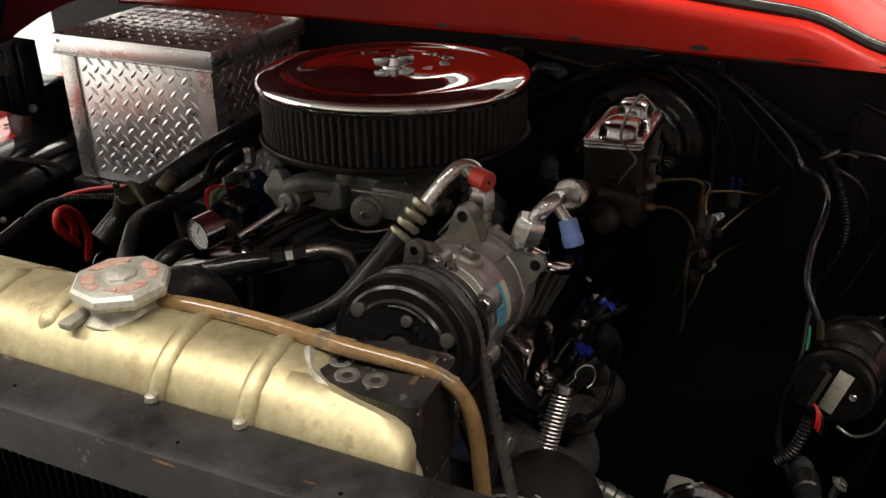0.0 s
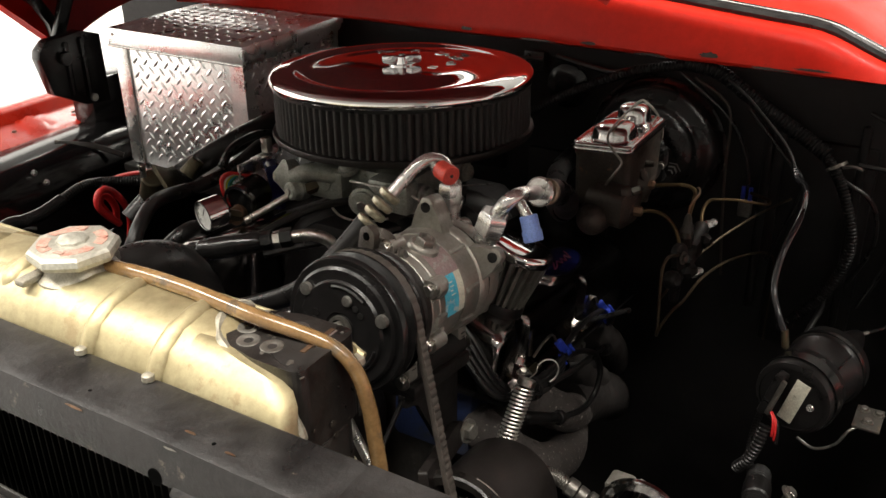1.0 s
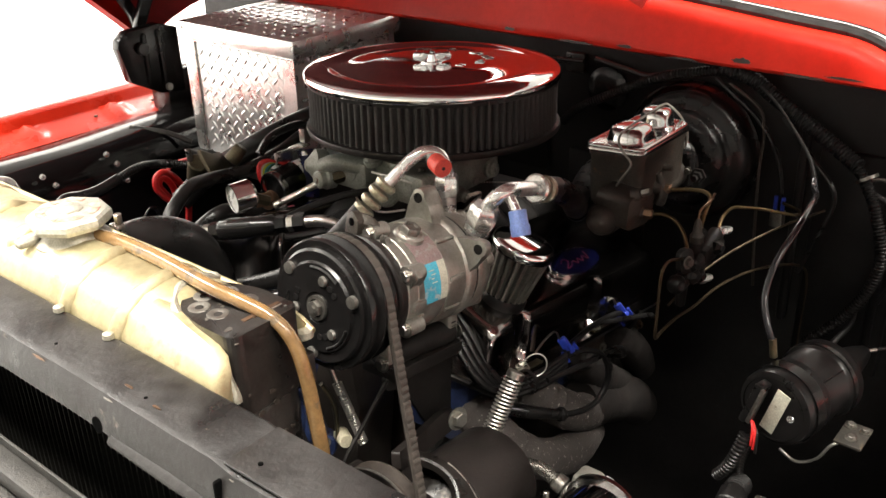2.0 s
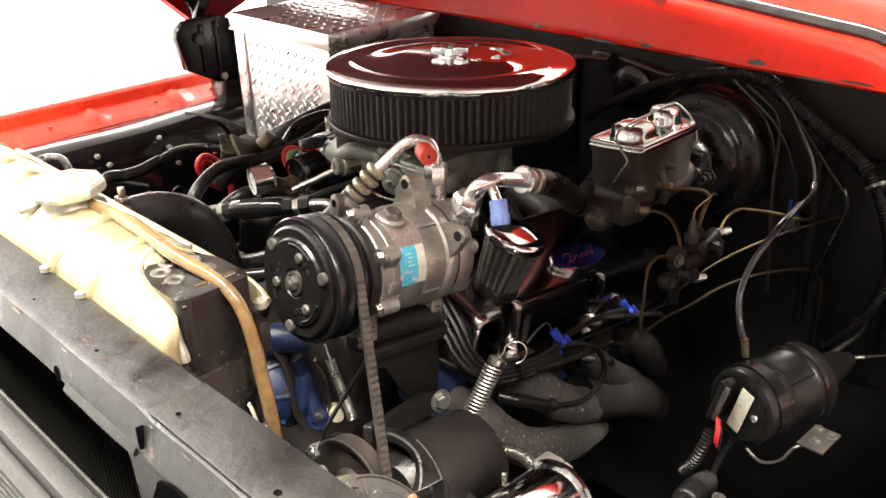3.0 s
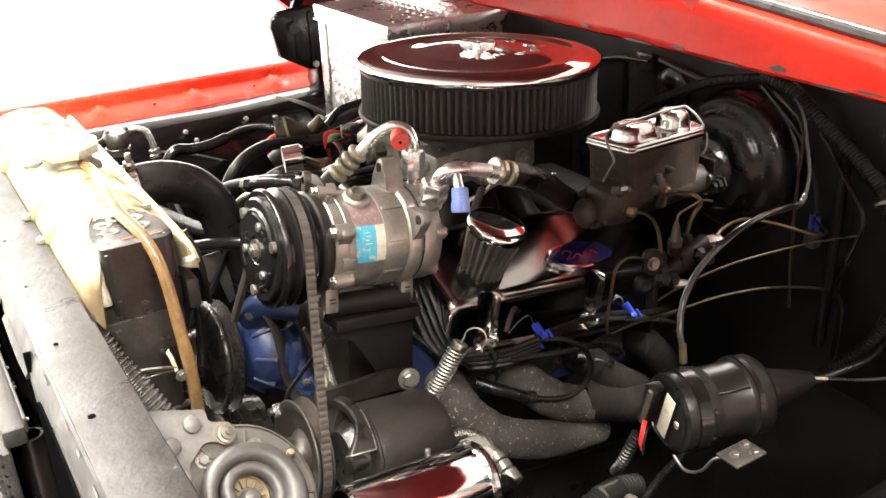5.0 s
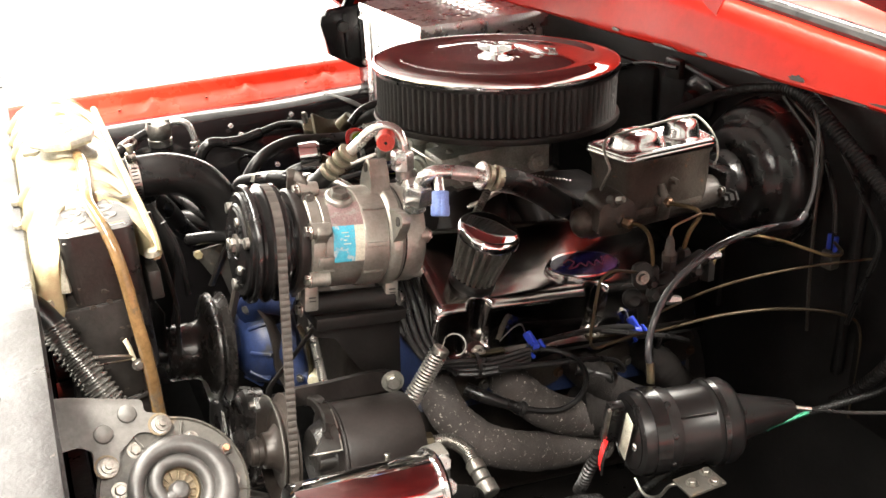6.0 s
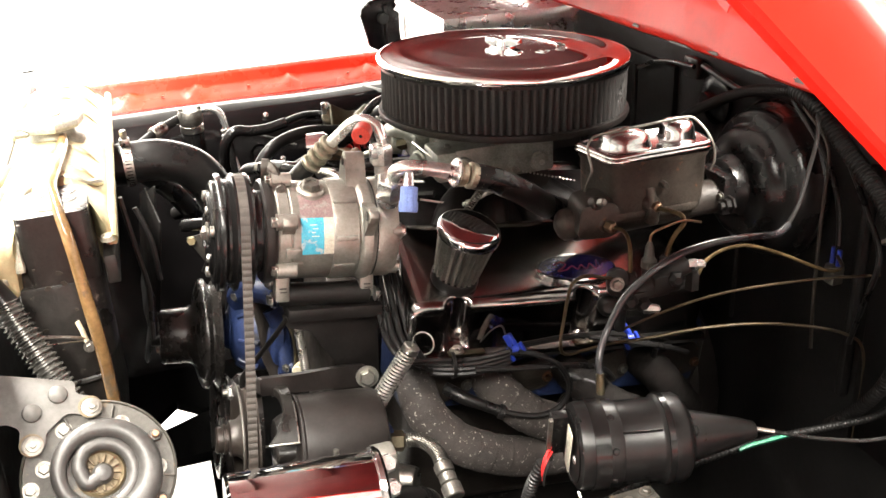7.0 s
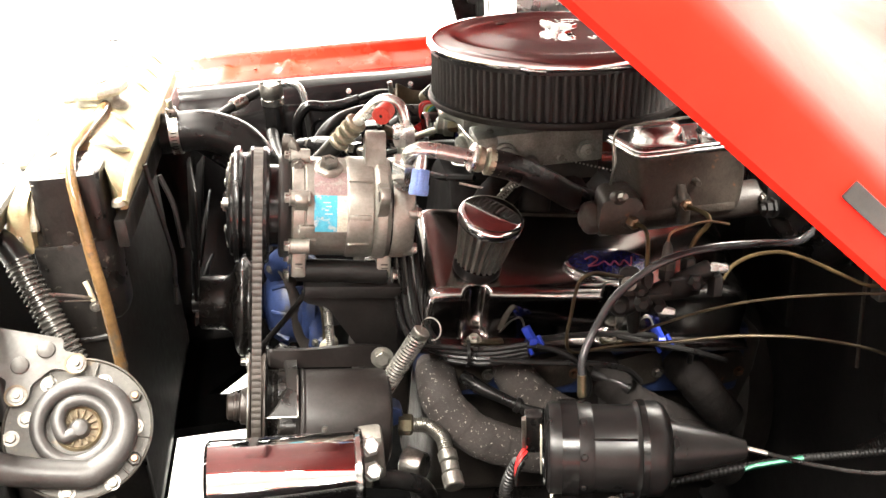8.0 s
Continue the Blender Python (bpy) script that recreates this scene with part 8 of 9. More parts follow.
def brake_valve():
    vt = thing("brake_valve", (1.05, 0.122, 0.90), "dark iron brake proportioning valve with bright end nuts", "valve")
    part("body", rod(bmesh.new(), (0.992, 0.128, 0.925), (1.085, 0.124, 0.962), 0.0095, seg=14), BRACKET_BLACK, vt)
    part("block", box(bmesh.new(), (1.056, 0.124, 0.946), (0.034, 0.018, 0.022), 0.004), BRACKET_BLACK, vt)
    part("round_end", lathe(bmesh.new(), [(0, 0), (0.0105, 0), (0.0115, 0.003), (0.0115, 0.009), (0.0085, 0.013), (0.006, 0.014), (0, 0.012)], along((0.992, 0.133, 0.928), (0.975, 0.08, 0.94)), 24), BRACKET_BLACK, vt)
    part("lug", prism(bmesh.new(), rounded(0.022, 0.03, 0.008), 0.008, along((1.000, 0.128, 0.957), (0.985, 0.08, 0.965)), 0.002), BRACKET_BLACK, vt)
    bolt(vt, BOLT_DARK, (0.996, 0.119, 0.958), (-0.2, -1, 0.15))
    for p, r in (((1.0185, 0.131, 0.952), 0.008), ((1.040, 0.130, 0.965), 0.0085), ((1.066, 0.137, 0.960), 0.0085), ((1.092, 0.125, 0.942), 0.0085)):
        q = Vector(p)
        part("top_nut", lathe(bmesh.new(), [(0, -0.012), (r, -0.012), (r, 0.006), (r * 0.7, 0.010), (0, 0.010)], Matrix.Translation(q), 6), BRACKET_BLACK, vt)
    part("switch", lathe(bmesh.new(), [(0, 0), (0.0085, 0), (0.0085, 0.008), (0.006, 0.011), (0.0045, 0.024), (0.002, 0.030), (0, 0.03)], along((1.040, 0.130, 0.965), (1.040, 0.130, 1.2)), 14), HORN_MAT, vt, "pressure switch")
    for p, d in (((1.084, 0.120, 0.963), (0.75, -0.45, 0.12)), ((1.028, 0.116, 0.924), (0.75, -0.45, -0.02))):
        q, d = Vector(p), Vector(d).normalized()
        part("end_nut", lathe(bmesh.new(), [(0, 0), (0.0062, 0), (0.0062, 0.007), (0.0050, 0.009), (0.0050, 0.013), (0.0036, 0.0165), (0, 0.018)], along(q, q + d), 6), ALU, vt, "bright end nut")
    part("valve_rib", box(bmesh.new(), (1.035, 0.121, 0.938), (0.050, 0.010, 0.010), 0.002, None), BRACKET_BLACK, vt)
    for p, r in (((1.012, 0.122, 0.934), 0.010), ((1.028, 0.122, 0.928), 0.0095), ((1.066, 0.118, 0.952), 0.009), ((1.01, 0.124, 0.948), 0.008)):
        q = Vector(p)
        part("side_nut", lathe(bmesh.new(), [(0, 0), (r, 0), (r, 0.008), (r * 0.75, 0.010), (r * 0.5, 0.013), (0, 0.013)], along(q, q + Vector((-0.25, -1, 0.15))), 6), BRACKET_BLACK, vt)
    part("foot", rod(bmesh.new(), (1.005, 0.128, 0.925), (1.006, 0.128, 0.895), 0.008, 0.006, 10), BRACKET_BLACK, vt)


brake_valve()

# ---- wiring on the firewall ----
loom("firewall_loom", [(1.285, 0.475, 0.985), (1.272, 0.435, 1.018), (1.272, 0.360, 1.060), (1.272, 0.300, 1.087), (1.272, 0.262, 1.098), (1.272, 0.225, 1.106), (1.272, 0.196, 1.107)], 0.0072, "black corrugated loom under the cowl")
ht = thing("firewall_harness", (1.284, 0.233, 1.1), "thick taped black wiring harness along the firewall", "wiring")
part("harness", corrugated(bmesh.new(), [(1.290, 0.235, 1.108), (1.272, 0.205, 1.109), (1.270, 0.172, 1.103), (1.270, 0.134, 1.080), (1.270, 0.098, 1.058), (1.268, 0.058, 1.036), (1.258, 0.018, 1.016)], 0.0105, 0.005, 0.14, 14), LOOM, ht)
part("lower_loom", corrugated(bmesh.new(), [(1.262, 0.03, 1.022), (1.252, 0.008, 1.003), (1.246, -0.014, 0.965), (1.240, -0.031, 0.909), (1.238, -0.022, 0.857), (1.235, 0.005, 0.808), (1.23, 0.04, 0.765)], 0.0075, 0.0046, 0.16, 12), LOOM, ht)
part("tie", lathe(bmesh.new(), [(0.0125, -0.002), (0.0142, -0.002), (0.0142, 0.002), (0.0125, 0.002)], along((1.247, 0.004, 1.008), (1.243, -0.008, 0.99)), 16), DULL_STEEL, ht, "grey cable tie")
part("tie_tail", sweep(bmesh.new(), [(1.240, -0.005, 1.010), (1.232, -0.018, 1.016), (1.228, -0.03, 1.015)], 0.0022, 6), DULL_STEEL, ht)
for i, pts in enumerate((
        [(1.286, 0.23, 1.092), (1.284, 0.16, 1.042), (1.282, 0.128, 0.992), (1.280, 0.117, 0.94), (1.282, 0.118, 0.90)],
        [(1.286, 0.21, 1.088), (1.284, 0.165, 1.062), (1.282, 0.153, 1.03), (1.282, 0.153, 0.968), (1.28, 0.147, 0.876), (1.28, 0.14, 0.80)],
        [(1.286, 0.42, 1.092), (1.284, 0.365, 1.084), (1.284, 0.33, 1.080), (1.283, 0.288, 1.092), (1.284, 0.24, 1.101)],
        [(1.284, 0.13, 1.055), (1.278, 0.08, 1.005), (1.27, 0.045, 0.965), (1.272, 0.06, 0.90), (1.28, 0.08, 0.84)],
        [(1.26, -0.02, 1.01), (1.262, -0.07, 1.0), (1.268, -0.09, 0.94), (1.27, -0.07, 0.86), (1.275, -0.05, 0.80)],
        [(1.255, 0.0, 0.99), (1.26, -0.045, 0.96), (1.268, -0.055, 0.90), (1.272, -0.03, 0.83)],
        [(1.29, -0.02, 1.07), (1.288, -0.07, 1.05), (1.288, -0.13, 1.03)],
        [(1.29, 0.60, 1.05), (1.284, 0.55, 1.07), (1.282, 0.50, 1.082), (1.284, 0.44, 1.086)])):
    lead(pts, (0.0033, 0.0022, 0.0045)[min(i, 2)] if i < 3 else 0.0033, RUBBER if i != 1 else IRON, "thin dark wire on the firewall", "firewall wires")
cn = thing("wire_connector", (1.279, 0.118, 0.915), "grey connector with blue wires on the firewall", "connector")
part("shell", box(bmesh.new(), (1.279, 0.118, 0.913), (0.016, 0.018, 0.024), 0.003), DULL_STEEL, cn)
for dy in (-0.005, 0.005):
    part("wire", rod(bmesh.new(), (1.279, 0.118 + dy, 0.925), (1.279, 0.118 + dy, 0.945), 0.003, seg=8), BLUE_PLASTIC, cn)

# ---- carburettor, fuel and distributor ----
def carburettor():
    ct = thing("carburettor", (1.0, 0.52, 0.94), "grey cast carburettor under the air cleaner", "carburettor")
    part("main_body", box(bmesh.new(), (1.000, 0.520, 0.992), (0.15, 0.15, 0.050), 0.006), CARB, ct)
    part("throttle_base", box(bmesh.new(), (1.000, 0.520, 0.955), (0.14, 0.14, 0.026), 0.004), IRON_DARK, ct)
    part("neck", rod(bmesh.new(), (1.03, 0.53, 1.01), (1.033, 0.53, 1.04), 0.064, seg=36), CARB, ct)
    for y, z in ((0.470, 1.0), (0.57, 0.998)):
        part("float_bowl", box(bmesh.new(), (0.918, y, z - 0.004), (0.030, 0.06, 0.042), 0.006), CARB, ct)
        part("inlet", rod(bmesh.new(), (0.902, y, z), (0.925, y, z), 0.014, 0.016, 12), CARB, ct)
    part("vacuum_can", lathe(bmesh.new(), [(0, 0), (0.018, 0), (0.022, 0.004), (0.022, 0.018), (0.012, 0.026), (0.006, 0.032), (0, 0.032)], along((0.912, 0.62, 0.995), (0.880, 0.64, 1.0)), 20), CARB, ct)
    part("vacuum_arm", sweep(bmesh.new(), [(0.915, 0.55, 1.005), (0.90, 0.585, 1.01), (0.892, 0.61, 1.0)], 0.012, 10, 6), CARB, ct)
    for p in ((0.925, 0.46, 1.018), (0.925, 0.58, 1.018), (0.99, 0.448, 1.018), (1.06, 0.448, 1.018)):
        bolt(ct, BOLT_S, p, (0, 0, 1))
    # castings round the body
    for p, d, r, l in (((0.905, 0.505, 0.985), (-1, -0.3, 0), 0.020, 0.016), ((0.94, 0.447, 0.99), (0, -1, 0), 0.017, 0.018), ((0.975, 0.447, 0.975), (0, -1, -0.1), 0.011, 0.022), ((0.92, 0.54, 1.012), (-0.2, 0, 1), 0.013, 0.014), ((0.90, 0.60, 0.985), (-1, 0.2, 0.1), 0.015, 0.026), ((1.05, 0.447, 0.985), (0, -1, 0.1), 0.013, 0.014)):
        q, d = Vector(p), Vector(d).normalized()
        boss = part("casting_boss", lathe(bmesh.new(), [(0, 0), (r, 0), (r, l * 0.5), (r * 0.82, l * 0.6), (r * 0.8, l * 0.9), (r * 0.6, l), (0, l)], along(q, q + d), 20), CARB, ct)
        part("screw", rod(bmesh.new(), q + d * l, q + d * (l + 0.003), r * 0.3, seg=8), STEEL, boss)
    for pts in ([(0.93, 0.43, 0.98), (0.915, 0.44, 1.0), (0.90, 0.47, 1.01), (0.895, 0.52, 1.012)], [(1.0, 0.425, 0.965), (0.96, 0.425, 0.955), (0.92, 0.43, 0.95), (0.88, 0.45, 0.955)], [(0.90, 0.56, 0.97), (0.885, 0.53, 0.965), (0.88, 0.49, 0.968), (0.89, 0.46, 0.975)]):
        part("link_rod", sweep(bmesh.new(), pts, 0.0017, 6), STEEL, ct)
    # choke and linkage on the driver's side
    ch = part("choke_disc", lathe(bmesh.new(), [(0, 0), (0.017, 0), (0.018, 0.003), (0.016, 0.007), (0.009, 0.009), (0.009, 0.015), (0, 0.016)], along((1.002, 0.462, 0.985), (1.0, 0.36, 0.99)), 24), OLIVE, ct, "olive choke lever disc")
    part("screw", rod(bmesh.new(), (1.015, 0.452, 0.978), (1.016, 0.440, 0.978), 0.005, seg=8), STEEL, ch)
    for i in range(16):
        p = Vector((1.020 + 0.005 * i, 0.440 - 0.001 * i, 0.976 - 0.0014 * i))
        part("bead", lathe(bmesh.new(), [(0, -0.0017), (0.0017, 0), (0, 0.0017)], Matrix.Translation(p), 6), STEEL, ch)
    part("lever", sweep(bmesh.new(), [(0.93, 0.42, 0.95), (0.955, 0.405, 0.965), (0.97, 0.40, 0.985), (0.945, 0.40, 0.99)], 0.003, 6), STEEL, ct)
    part("lever_spring", coil(bmesh.new(), (0.905, 0.36, 0.955), (0.950, 0.40, 0.975), 0.0045, 0.0011, 14), DULL_STEEL, ct)


carburettor()


def fuel_line():
    ft = thing("fuel_filter", (0.72, 0.56, 0.97), "black inline fuel filter with silver bands", "filter")
    a, b = Vector((0.690, 0.612, 0.977)), Vector((0.752, 0.506, 0.996))
    m = along(a, b)
    h = (b - a).length
    part("shell", lathe(bmesh.new(), [(0, 0.02), (0.0095, 0.02), (0.0125, 0.024), (0.0125, h - 0.032), (0.0095, h - 0.028), (0, h - 0.028)], m, 20), BLACK_GLOSS, ft)
    for s, l, r, mt_ in ((0.0, 0.010, 0.0095, STEEL), (0.010, 0.012, 0.0112, BLACK_GLOSS), (0.036, 0.03, 0.0132, BLACK_GLOSS), (h - 0.028, 0.012, 0.0112, BLACK_GLOSS), (h - 0.014, 0.008, 0.0100, STEEL), (h - 0.006, 0.014, 0.0115, BLACK_GLOSS)):
        part("collar", lathe(bmesh.new(), [(0, s), (r, s), (r, s + l), (0, s + l)], m, 6 if r < 0.0125 else 20), mt_, ft, "")
    part("elbow_tube", sweep(bmesh.new(), [m @ Vector((0, 0, h)), (0.772, 0.484, 0.996), (0.785, 0.468, 0.985), (0.79, 0.46, 0.96)], 0.0072, 12, 6), STEEL, ft)
    part("hose", sweep(bmesh.new(), [m @ Vector((0, 0, 0.002)), (0.675, 0.640, 0.965), (0.672, 0.67, 0.935), (0.685, 0.70, 0.90), (0.70, 0.74, 0.86)], 0.0095, 12, 6), RUBBER, ft)


fuel_line()
hw_ = thing("heater_hose", (0.60, 0.47, 0.965), "black hose with a pale stripe of light", "hose")
part("hose", sweep(bmesh.new(), [(0.575, 0.520, 0.945), (0.605, 0.470, 0.962), (0.640, 0.425, 0.970), (0.675, 0.40, 0.985), (0.70, 0.385, 1.02)], 0.0085, 12, 8), BLACK_GLOSS, hw_)
tp = thing("fuel_tube", (0.90, 0.60, 0.985), "bright steel fuel tube into the carburettor", "pipe")
part("tube", sweep(bmesh.new(), [(0.905, 0.585, 0.990), (0.885, 0.602, 0.984), (0.855, 0.622, 0.970), (0.825, 0.640, 0.958)], 0.0048, 10, 6), STEEL, tp)
part("flare_nut", rod(bmesh.new(), (0.908, 0.583, 0.991), (0.893, 0.594, 0.987), 0.0095, seg=6), OLIVE, tp)
for k, pts in enumerate(([(0.80, 0.60, 0.955), (0.84, 0.585, 0.965), (0.875, 0.56, 0.975), (0.90, 0.52, 0.985)], [(0.79, 0.58, 0.94), (0.83, 0.53, 0.95), (0.86, 0.48, 0.955), (0.90, 0.45, 0.96)])):
    lead(pts, 0.005, RUBBER, "black fuel hose beside the carburettor", "fuel hoses", "hose")


def pressure_gauge():
    gt = thing("pressure_gauge", (0.785, 0.664, 0.96), "small chrome fuel pressure gauge with a white dial", "gauge")
    a, b = Vector((0.772, 0.658, 0.981)), Vector((0.805, 0.649, 0.983))
    m = along(a, b)
    part("case", lathe(bmesh.new(), [(0.0185, 0.0), (0.0205, 0.0), (0.0205, 0.026), (0.017, 0.030), (0, 0.030)], m, 32), CHROME, gt)
    part("dial", lathe(bmesh.new(), [(0, 0.003), (0.0188, 0.003), (0.0188, 0.005), (0, 0.005)], m, 32), GAUGE_FACE, gt, "white gauge dial")
    for k in range(9):
        t = radians(-130 + 32 * k)
        part("tick", box(bmesh.new(), (0.015 * math.sin(t), 0.015 * math.cos(t), 0.0028), (0.0012, 0.0032, 0.0004), 0, m), RUBBER, gt)
    part("needle", box(bmesh.new(), (0.003, 0.004, 0.0026), (0.001, 0.013, 0.0005), 0, m @ pose(0, 0, 0, 0, 0, 30)), RUBBER, gt)
    part("stem", rod(bmesh.new(), m @ Vector((0, -0.006, 0.030)), m @ Vector((0, -0.018, 0.050)), 0.0075, seg=6), OLIVE, gt)
    part("tee", rod(bmesh.new(), (0.800, 0.665, 0.965), (0.835, 0.655, 0.962), 0.010, seg=8), COPPER, gt, "brass tee")


pressure_gauge()


def distributor():
    dt = thing("distributor", (0.93, 0.70, 0.93), "dark blue ignition part with a round case and coloured leads", "distributor")
    part("base", rod(bmesh.new(), (0.90, 0.705, 0.90), (0.90, 0.705, 0.945), 0.034, seg=28), BLACK_GLOSS, dt)
    m = along((0.868, 0.690, 0.957), (0.915, 0.694, 0.960))
    part("round_case", lathe(bmesh.new(), [(0, 0.004), (0.018, 0.004), (0.022, 0.006), (0.0235, 0.010), (0.0235, 0.044), (0, 0.044)], m, 30), BLACK_GLOSS, dt, "glossy black round case")
    part("chrome_ring", lathe(bmesh.new(), [(0.0200, 0.0), (0.0240, 0.0), (0.0250, 0.003), (0.0245, 0.008), (0.0205, 0.006)], m, 36), CHROME_SOFT, dt, "thin chrome ring")
    part("blue_block", prism(bmesh.new(), rounded_outline([(-0.010, -0.030), (0.012, -0.034), (0.015, 0.004), (0.010, 0.034), (-0.011, 0.032), (-0.006, 0.002)], 0.004), 0.024, pose(0.934, 0.688, 0.964, 90, 0, -38), 0.002), BADGE_BLUE, dt, "dark blue plastic block")
    part("bright_bracket", box(bmesh.new(), (0.915, 0.705, 0.990), (0.050, 0.004, 0.020), 0.001, None), ALU, dt, "bright bent bracket")
    part("bright_bracket", box(bmesh.new(), (0.935, 0.702, 0.999), (0.030, 0.016, 0.003), 0.001, None), ALU, dt, "bright bent bracket")
    part("yellow_band", rod(bmesh.new(), (0.930, 0.658, 0.966), (0.940, 0.652, 0.967), 0.015, seg=20), YELLOW_WIRE, dt, "yellow green plastic ring")
    part("orange_tag", box(bmesh.new(), (0.932, 0.664, 0.978), (0.012, 0.010, 0.010), 0.002), RED_CAP, dt, "small orange tag")
    for k, (dx, dz, mt_) in enumerate(((0.0, 0.004, RED_WIRE), (0.003, 0.0, RED_WIRE), (0.006, -0.003, FOIL), (0.009, -0.006, YELLOW_WIRE), (0.012, -0.008, LABEL_BLUE), (0.015, -0.011, GREEN_WIRE))):
        part("lead", sweep(bmesh.new(), [(0.872 + dx, 0.712, 0.945 + dz), (0.866 + dx, 0.716, 0.966 + dz), (0.868 + dx, 0.716, 0.984 + dz), (0.880 + dx, 0.710, 0.990 + dz * 0.6), (0.898 + dx, 0.703, 0.982 + dz * 0.5), (0.918, 0.698, 0.978 - 0.002 * k)], 0.0019, 6, 6), mt_, dt)
    part("brown_socket", rod(bmesh.new(), (0.835, 0.668, 0.952), (0.852, 0.672, 0.954), 0.012, seg=12), COPPER, dt, "brown fitting")
    part("red_box", box(bmesh.new(), (0.842, 0.640, 0.936), (0.050, 0.022, 0.016), 0.003, None), BADGE_RED, dt, "dull red plastic box")
    part("dark_lead", sweep(bmesh.new(), [(0.875, 0.72, 1.0), (0.90, 0.72, 1.02), (0.94, 0.71, 1.028), (0.97, 0.70, 1.02)], 0.006, 8, 6), RUBBER, dt)
    part("clip", box(bmesh.new(), (0.945, 0.70, 1.014), (0.012, 0.012, 0.022), 0.002), STEEL, dt)


distributor()


def olive_solenoid():
    st = thing("solenoid_bracket", (0.86, 0.83, 0.93), "olive plated bracket and relay beside the battery box", "bracket")
    part("plate", prism(bmesh.new(), [(-0.035, -0.018), (0.030, -0.022), (0.046, 0.0), (0.030, 0.022), (0.0, 0.016), (-0.030, 0.026)], 0.006, pose(0.865, 0.815, 0.965, 55, 20, 25), 0.0015), OLIVE, st)
    part("can", rod(bmesh.new(), (0.850, 0.84, 0.945), (0.842, 0.82, 0.978), 0.016, seg=18), OLIVE, st)
    part("stud", rod(bmesh.new(), (0.835, 0.83, 0.97), (0.832, 0.828, 0.998), 0.0045, seg=8), STEEL, st)
    part("lobe", rod(bmesh.new(), (0.885, 0.80, 0.97), (0.900, 0.79, 0.99), 0.013, 0.010, 12), OLIVE, st)


olive_solenoid()

# ---- passenger's side hoses and cables ----
def hose(pts, r, label, material=RUBBER, name="hose", group="side hoses"):
    ht = thing(name, pts[0], label, "hose", group)
    part("hose", sweep(bmesh.new(), pts, r, 12, 8), material, ht)
    return ht


lh = hose([(0.668, 0.97, 0.86), (0.673, 0.95, 0.910), (0.693, 0.95, 0.934), (0.72, 0.95, 0.931), (0.75, 0.95, 0.931), (0.785, 0.95, 0.938)], 0.0095, "thick black cable sleeve along the apron", BLACK_GLOSS)
part("loom", corrugated(bmesh.new(), [(0.775, 0.95, 0.936), (0.814, 0.95, 0.946), (0.848, 0.945, 0.945), (0.868, 0.91, 0.946), (0.885, 0.88, 0.945)], 0.0068, 0.004, 0.16, 12), PLASTIC, lh)
hose([(0.84, 0.88, 0.90), (0.88, 0.865, 0.93), (0.92, 0.84, 0.955), (0.96, 0.80, 0.985), (1.00, 0.77, 1.005), (1.06, 0.745, 1.02), (1.15, 0.74, 1.03), (1.30, 0.72, 1.03)], 0.017, "thick black hose under the battery box corner")
hose([(0.70, 0.80, 0.84), (0.73, 0.755, 0.88), (0.755, 0.72, 0.925), (0.785, 0.705, 0.945), (0.82, 0.71, 0.935), (0.87, 0.705, 0.92)], 0.011, "black looping hose by the gauge")
hose([(0.690, 0.75, 0.83), (0.692, 0.73, 0.90), (0.706, 0.722, 0.945), (0.735, 0.730, 0.970), (0.783, 0.758, 0.974), (0.830, 0.775, 0.966), (0.88, 0.765, 0.964), (0.93, 0.745, 0.98), (0.98, 0.735, 1.0), (1.06, 0.72, 1.01)], 0.0095, "black hose past the bracket and distributor")
hose([(0.70, 0.72, 0.86), (0.69, 0.69, 0.90), (0.705, 0.665, 0.935), (0.735, 0.66, 0.945)], 0.006, "thin grey hose loop", DULL_STEEL)
hose([(0.57, 0.95, 0.80), (0.62, 0.90, 0.83), (0.66, 0.84, 0.83), (0.70, 0.78, 0.80)], 0.012, "black hose behind the radiator")
hose([(0.535, 0.66, 0.98), (0.57, 0.70, 0.93), (0.60, 0.74, 0.87), (0.63, 0.80, 0.82)], 0.015, "black bypass hose behind the radiator")
for k, pts in enumerate(([(0.96, 1.085, 0.87), (0.970, 1.068, 0.884), (0.955, 0.985, 0.915), (0.935, 0.901, 0.938), (0.93, 0.86, 0.925)],
                         [(0.918, 1.010, 0.835), (0.9060, 1.000, 0.8450), (0.8900, 0.998, 0.8620), (0.8765, 0.997, 0.8830), (0.8800, 0.998, 0.9000), (0.8950, 1.000, 0.9040), (0.9130, 1.002, 0.8920), (0.9320, 1.006, 0.8650), (0.9450, 1.015, 0.8300), (0.950, 1.03, 0.79)],
                         [(0.912, 1.020, 0.848), (0.8990, 1.012, 0.8640), (0.8900, 1.010, 0.8800), (0.8960, 1.010, 0.8910), (0.9090, 1.012, 0.8830), (0.9220, 1.016, 0.8600), (0.930, 1.03, 0.83)])):
    wt = thing("battery_cable", pts[0], "red battery cable behind the engine", "cable", "battery cables")
    part("jacket", sweep(bmesh.new(), pts, 0.0034 if k == 0 else 0.0056, 10, 8), RED_WIRE, wt)
sl = thing("strap_loop", (0.709, 0.7525, 0.94), "small black looped strap beside the hoses", "strap")
part("loop", sweep(bmesh.new(), [(0.703, 0.7525, 0.934), (0.698, 0.7525, 0.946), (0.699, 0.7525, 0.958), (0.707, 0.7525, 0.966), (0.717, 0.7525, 0.964), (0.723, 0.7525, 0.954), (0.722, 0.7525, 0.944)], 0.0046, 8, 8, flat=0.25), BLACK_GLOSS, sl)
tb = thing("adjuster_bracket", (0.60, 0.505, 0.88), "pale grey triangular bracket above the fan pulley", "bracket")
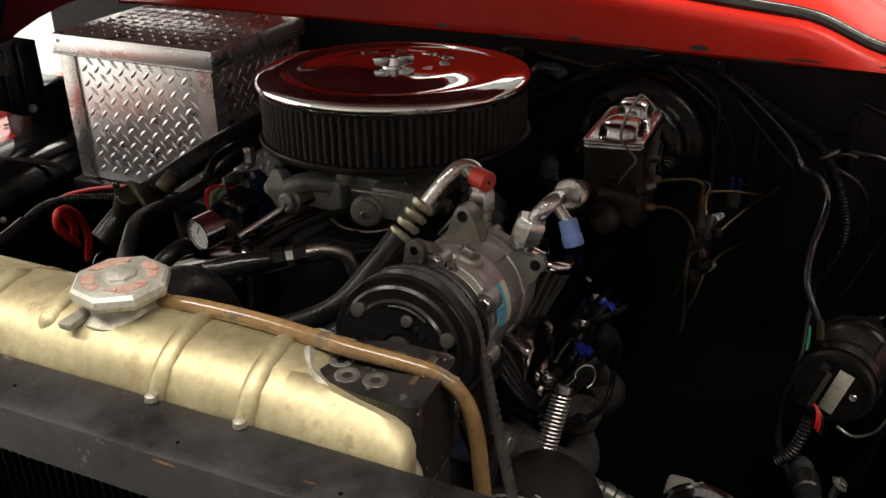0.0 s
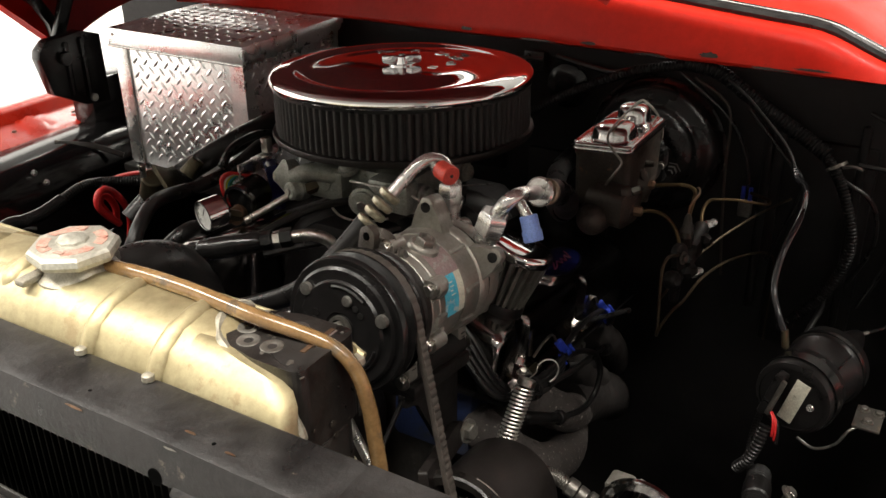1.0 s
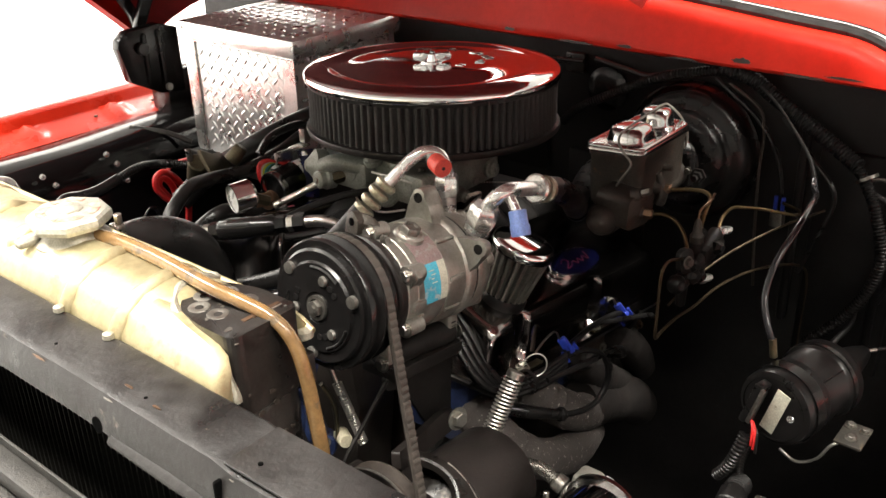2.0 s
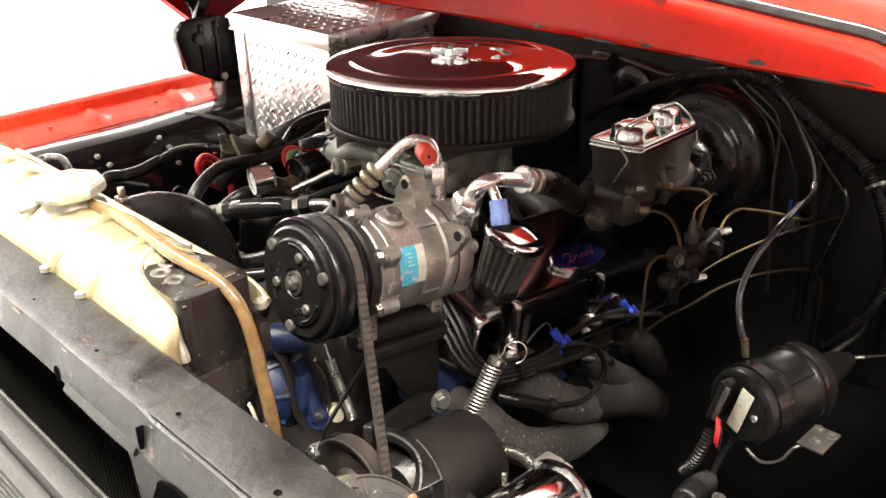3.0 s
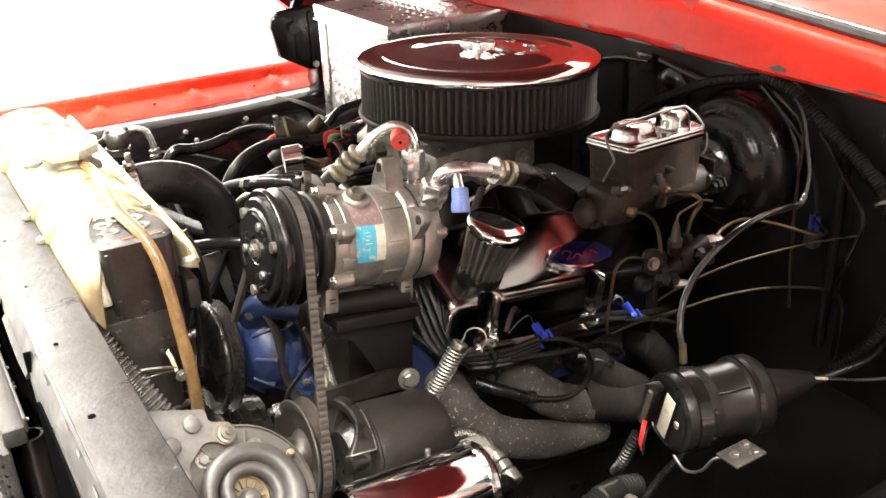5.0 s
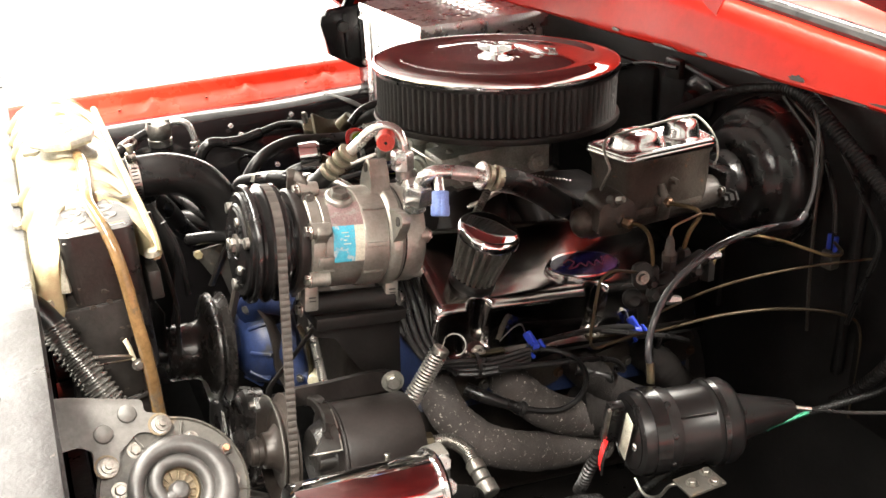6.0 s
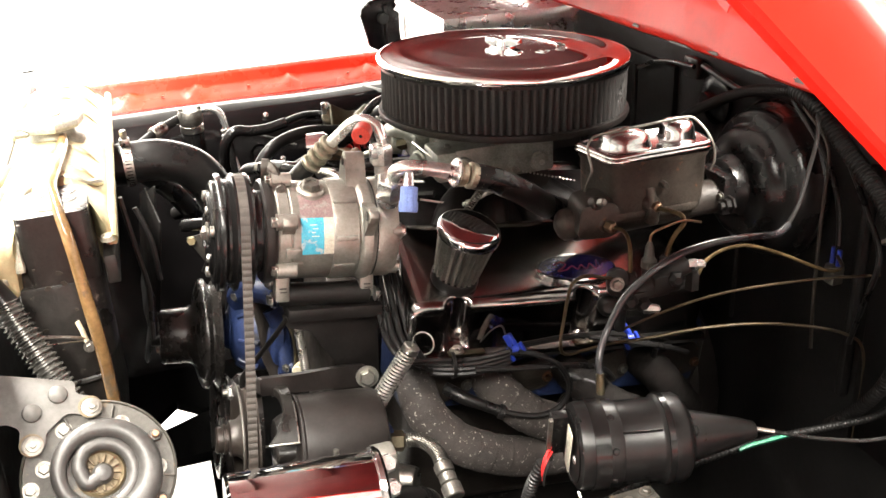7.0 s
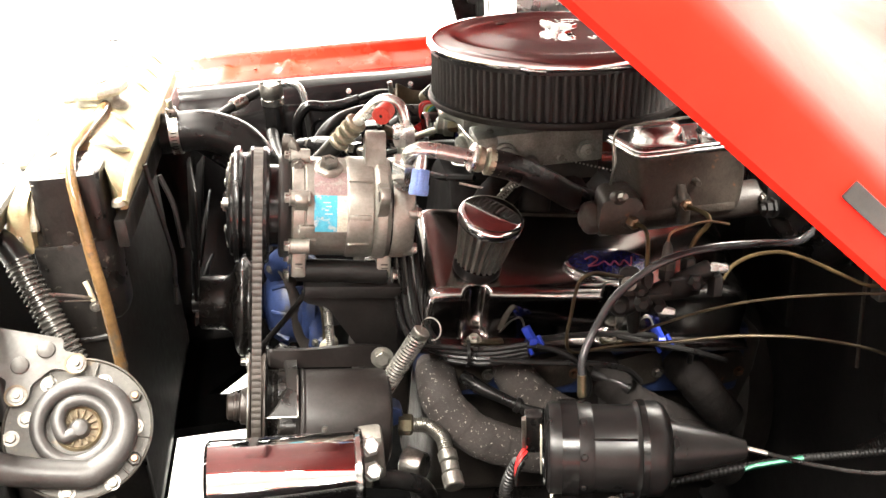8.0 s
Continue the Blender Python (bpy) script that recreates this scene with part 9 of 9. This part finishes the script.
bm = prism(bmesh.new(), [(-0.026, 0.030), (0.012, 0.034), (0.018, 0.018), (0.024, -0.038), (0.014, -0.044), (0.006, -0.006), (-0.006, -0.010)], 0.004, Matrix(((1, 0, 0, 0.6000), (0, 0, -1, 0.505), (0, 1, 0, 0.9050), (0, 0, 0, 1))), 0.001)
part("plate", bm, HORN_MAT, tb)
part("dark_strut", sweep(bmesh.new(), [(0.624, 0.498, 0.945), (0.606, 0.496, 0.915), (0.590, 0.498, 0.885)], 0.006, 8, 4, flat=0.5), BLACK_SATIN, tb)
part("bolt", rod(bmesh.new(), (0.580, 0.503, 0.931), (0.580, 0.495, 0.932), 0.006, seg=6), BRASS, tb, "yellow bolt head")
bk = thing("blue_clip", (0.70, 0.78, 0.88), "dark blue plastic clip on a hose", "clip")
part("clip", lathe(bmesh.new(), [(0.012, -0.006), (0.015, -0.006), (0.015, 0.006), (0.012, 0.006)], along((0.71, 0.785, 0.875), (0.73, 0.76, 0.90)), 18), BADGE_BLUE, bk)


def receiver_drier():
    dt = thing("receiver_drier", (0.625, 1.09, 0.75), "black and silver receiver drier on the inner fender", "drier")
    part("can", lathe(bmesh.new(), [(0, 0), (0.018, 0), (0.0200, 0.004), (0.0200, 0.150), (0.018, 0.155), (0, 0.155)], pose(0.628, 1.090, 0.772, 4, 0, 0), 32), BLACK_GLOSS, dt)
    part("head", lathe(bmesh.new(), [(0, 0.150), (0.020, 0.150), (0.0225, 0.155), (0.0225, 0.172), (0.019, 0.178), (0, 0.178)], pose(0.628, 1.090, 0.772, 4, 0, 0), 32), DULL_STEEL, dt, "grey cast head")
    part("band", lathe(bmesh.new(), [(0.020, 0.136), (0.0213, 0.137), (0.0213, 0.149), (0.020, 0.150)], pose(0.628, 1.090, 0.772, 4, 0, 0), 32), STEEL, dt)
    part("outlet", sweep(bmesh.new(), [(0.640, 1.085, 0.940), (0.660, 1.085, 0.945), (0.680, 1.08, 0.938), (0.688, 1.075, 0.915), (0.690, 1.07, 0.880), (0.70, 1.06, 0.82), (0.72, 1.05, 0.74)], 0.0062, 12, 8), ALU, dt)
    for z in (0.905, 0.895):
        part("nut", rod(bmesh.new(), (0.688, 1.075, z), (0.689, 1.074, z - 0.007), 0.0100, seg=6), DULL_STEEL, dt)
    part("outlet_hose", sweep(bmesh.new(), [(0.690, 1.072, 0.89), (0.695, 1.06, 0.82), (0.71, 1.05, 0.72)], 0.0075, 12, 8), RUBBER, dt)
    part("inlet", sweep(bmesh.new(), [(0.615, 1.085, 0.935), (0.590, 1.07, 0.930), (0.560, 1.04, 0.925), (0.525, 1.00, 0.915), (0.48, 0.95, 0.90)], 0.0085, 12, 8), RUBBER, dt)
    part("inlet_nut", rod(bmesh.new(), (0.578, 1.058, 0.928), (0.555, 1.036, 0.924), 0.0115, seg=12), STEEL, dt)
    for p in ((0.612, 1.07, 0.952), (0.645, 1.072, 0.952)):
        bolt(dt, BOLT_S, p, (0, -0.2, 1))
    lead([(0.70, 1.15, 0.875), (0.74, 1.13, 0.872), (0.78, 1.11, 0.862), (0.82, 1.08, 0.85)], 0.003, RUBBER, "thin black wire on the apron", "loose wires")


receiver_drier()


def support_extras():
    bt = thing("hood_bumper", (0.384, 0.963, 1.06), "small black rubber hood bumper on the radiator support", "bumper")
    part("stem", rod(bmesh.new(), (0.384, 0.963, 1.045), (0.384, 0.963, 1.072), 0.007, seg=12), STEEL, bt)
    part("pad", rod(bmesh.new(), (0.384, 0.963, 1.068), (0.384, 0.963, 1.080), 0.012, 0.010, 16), RUBBER, bt)


support_extras()
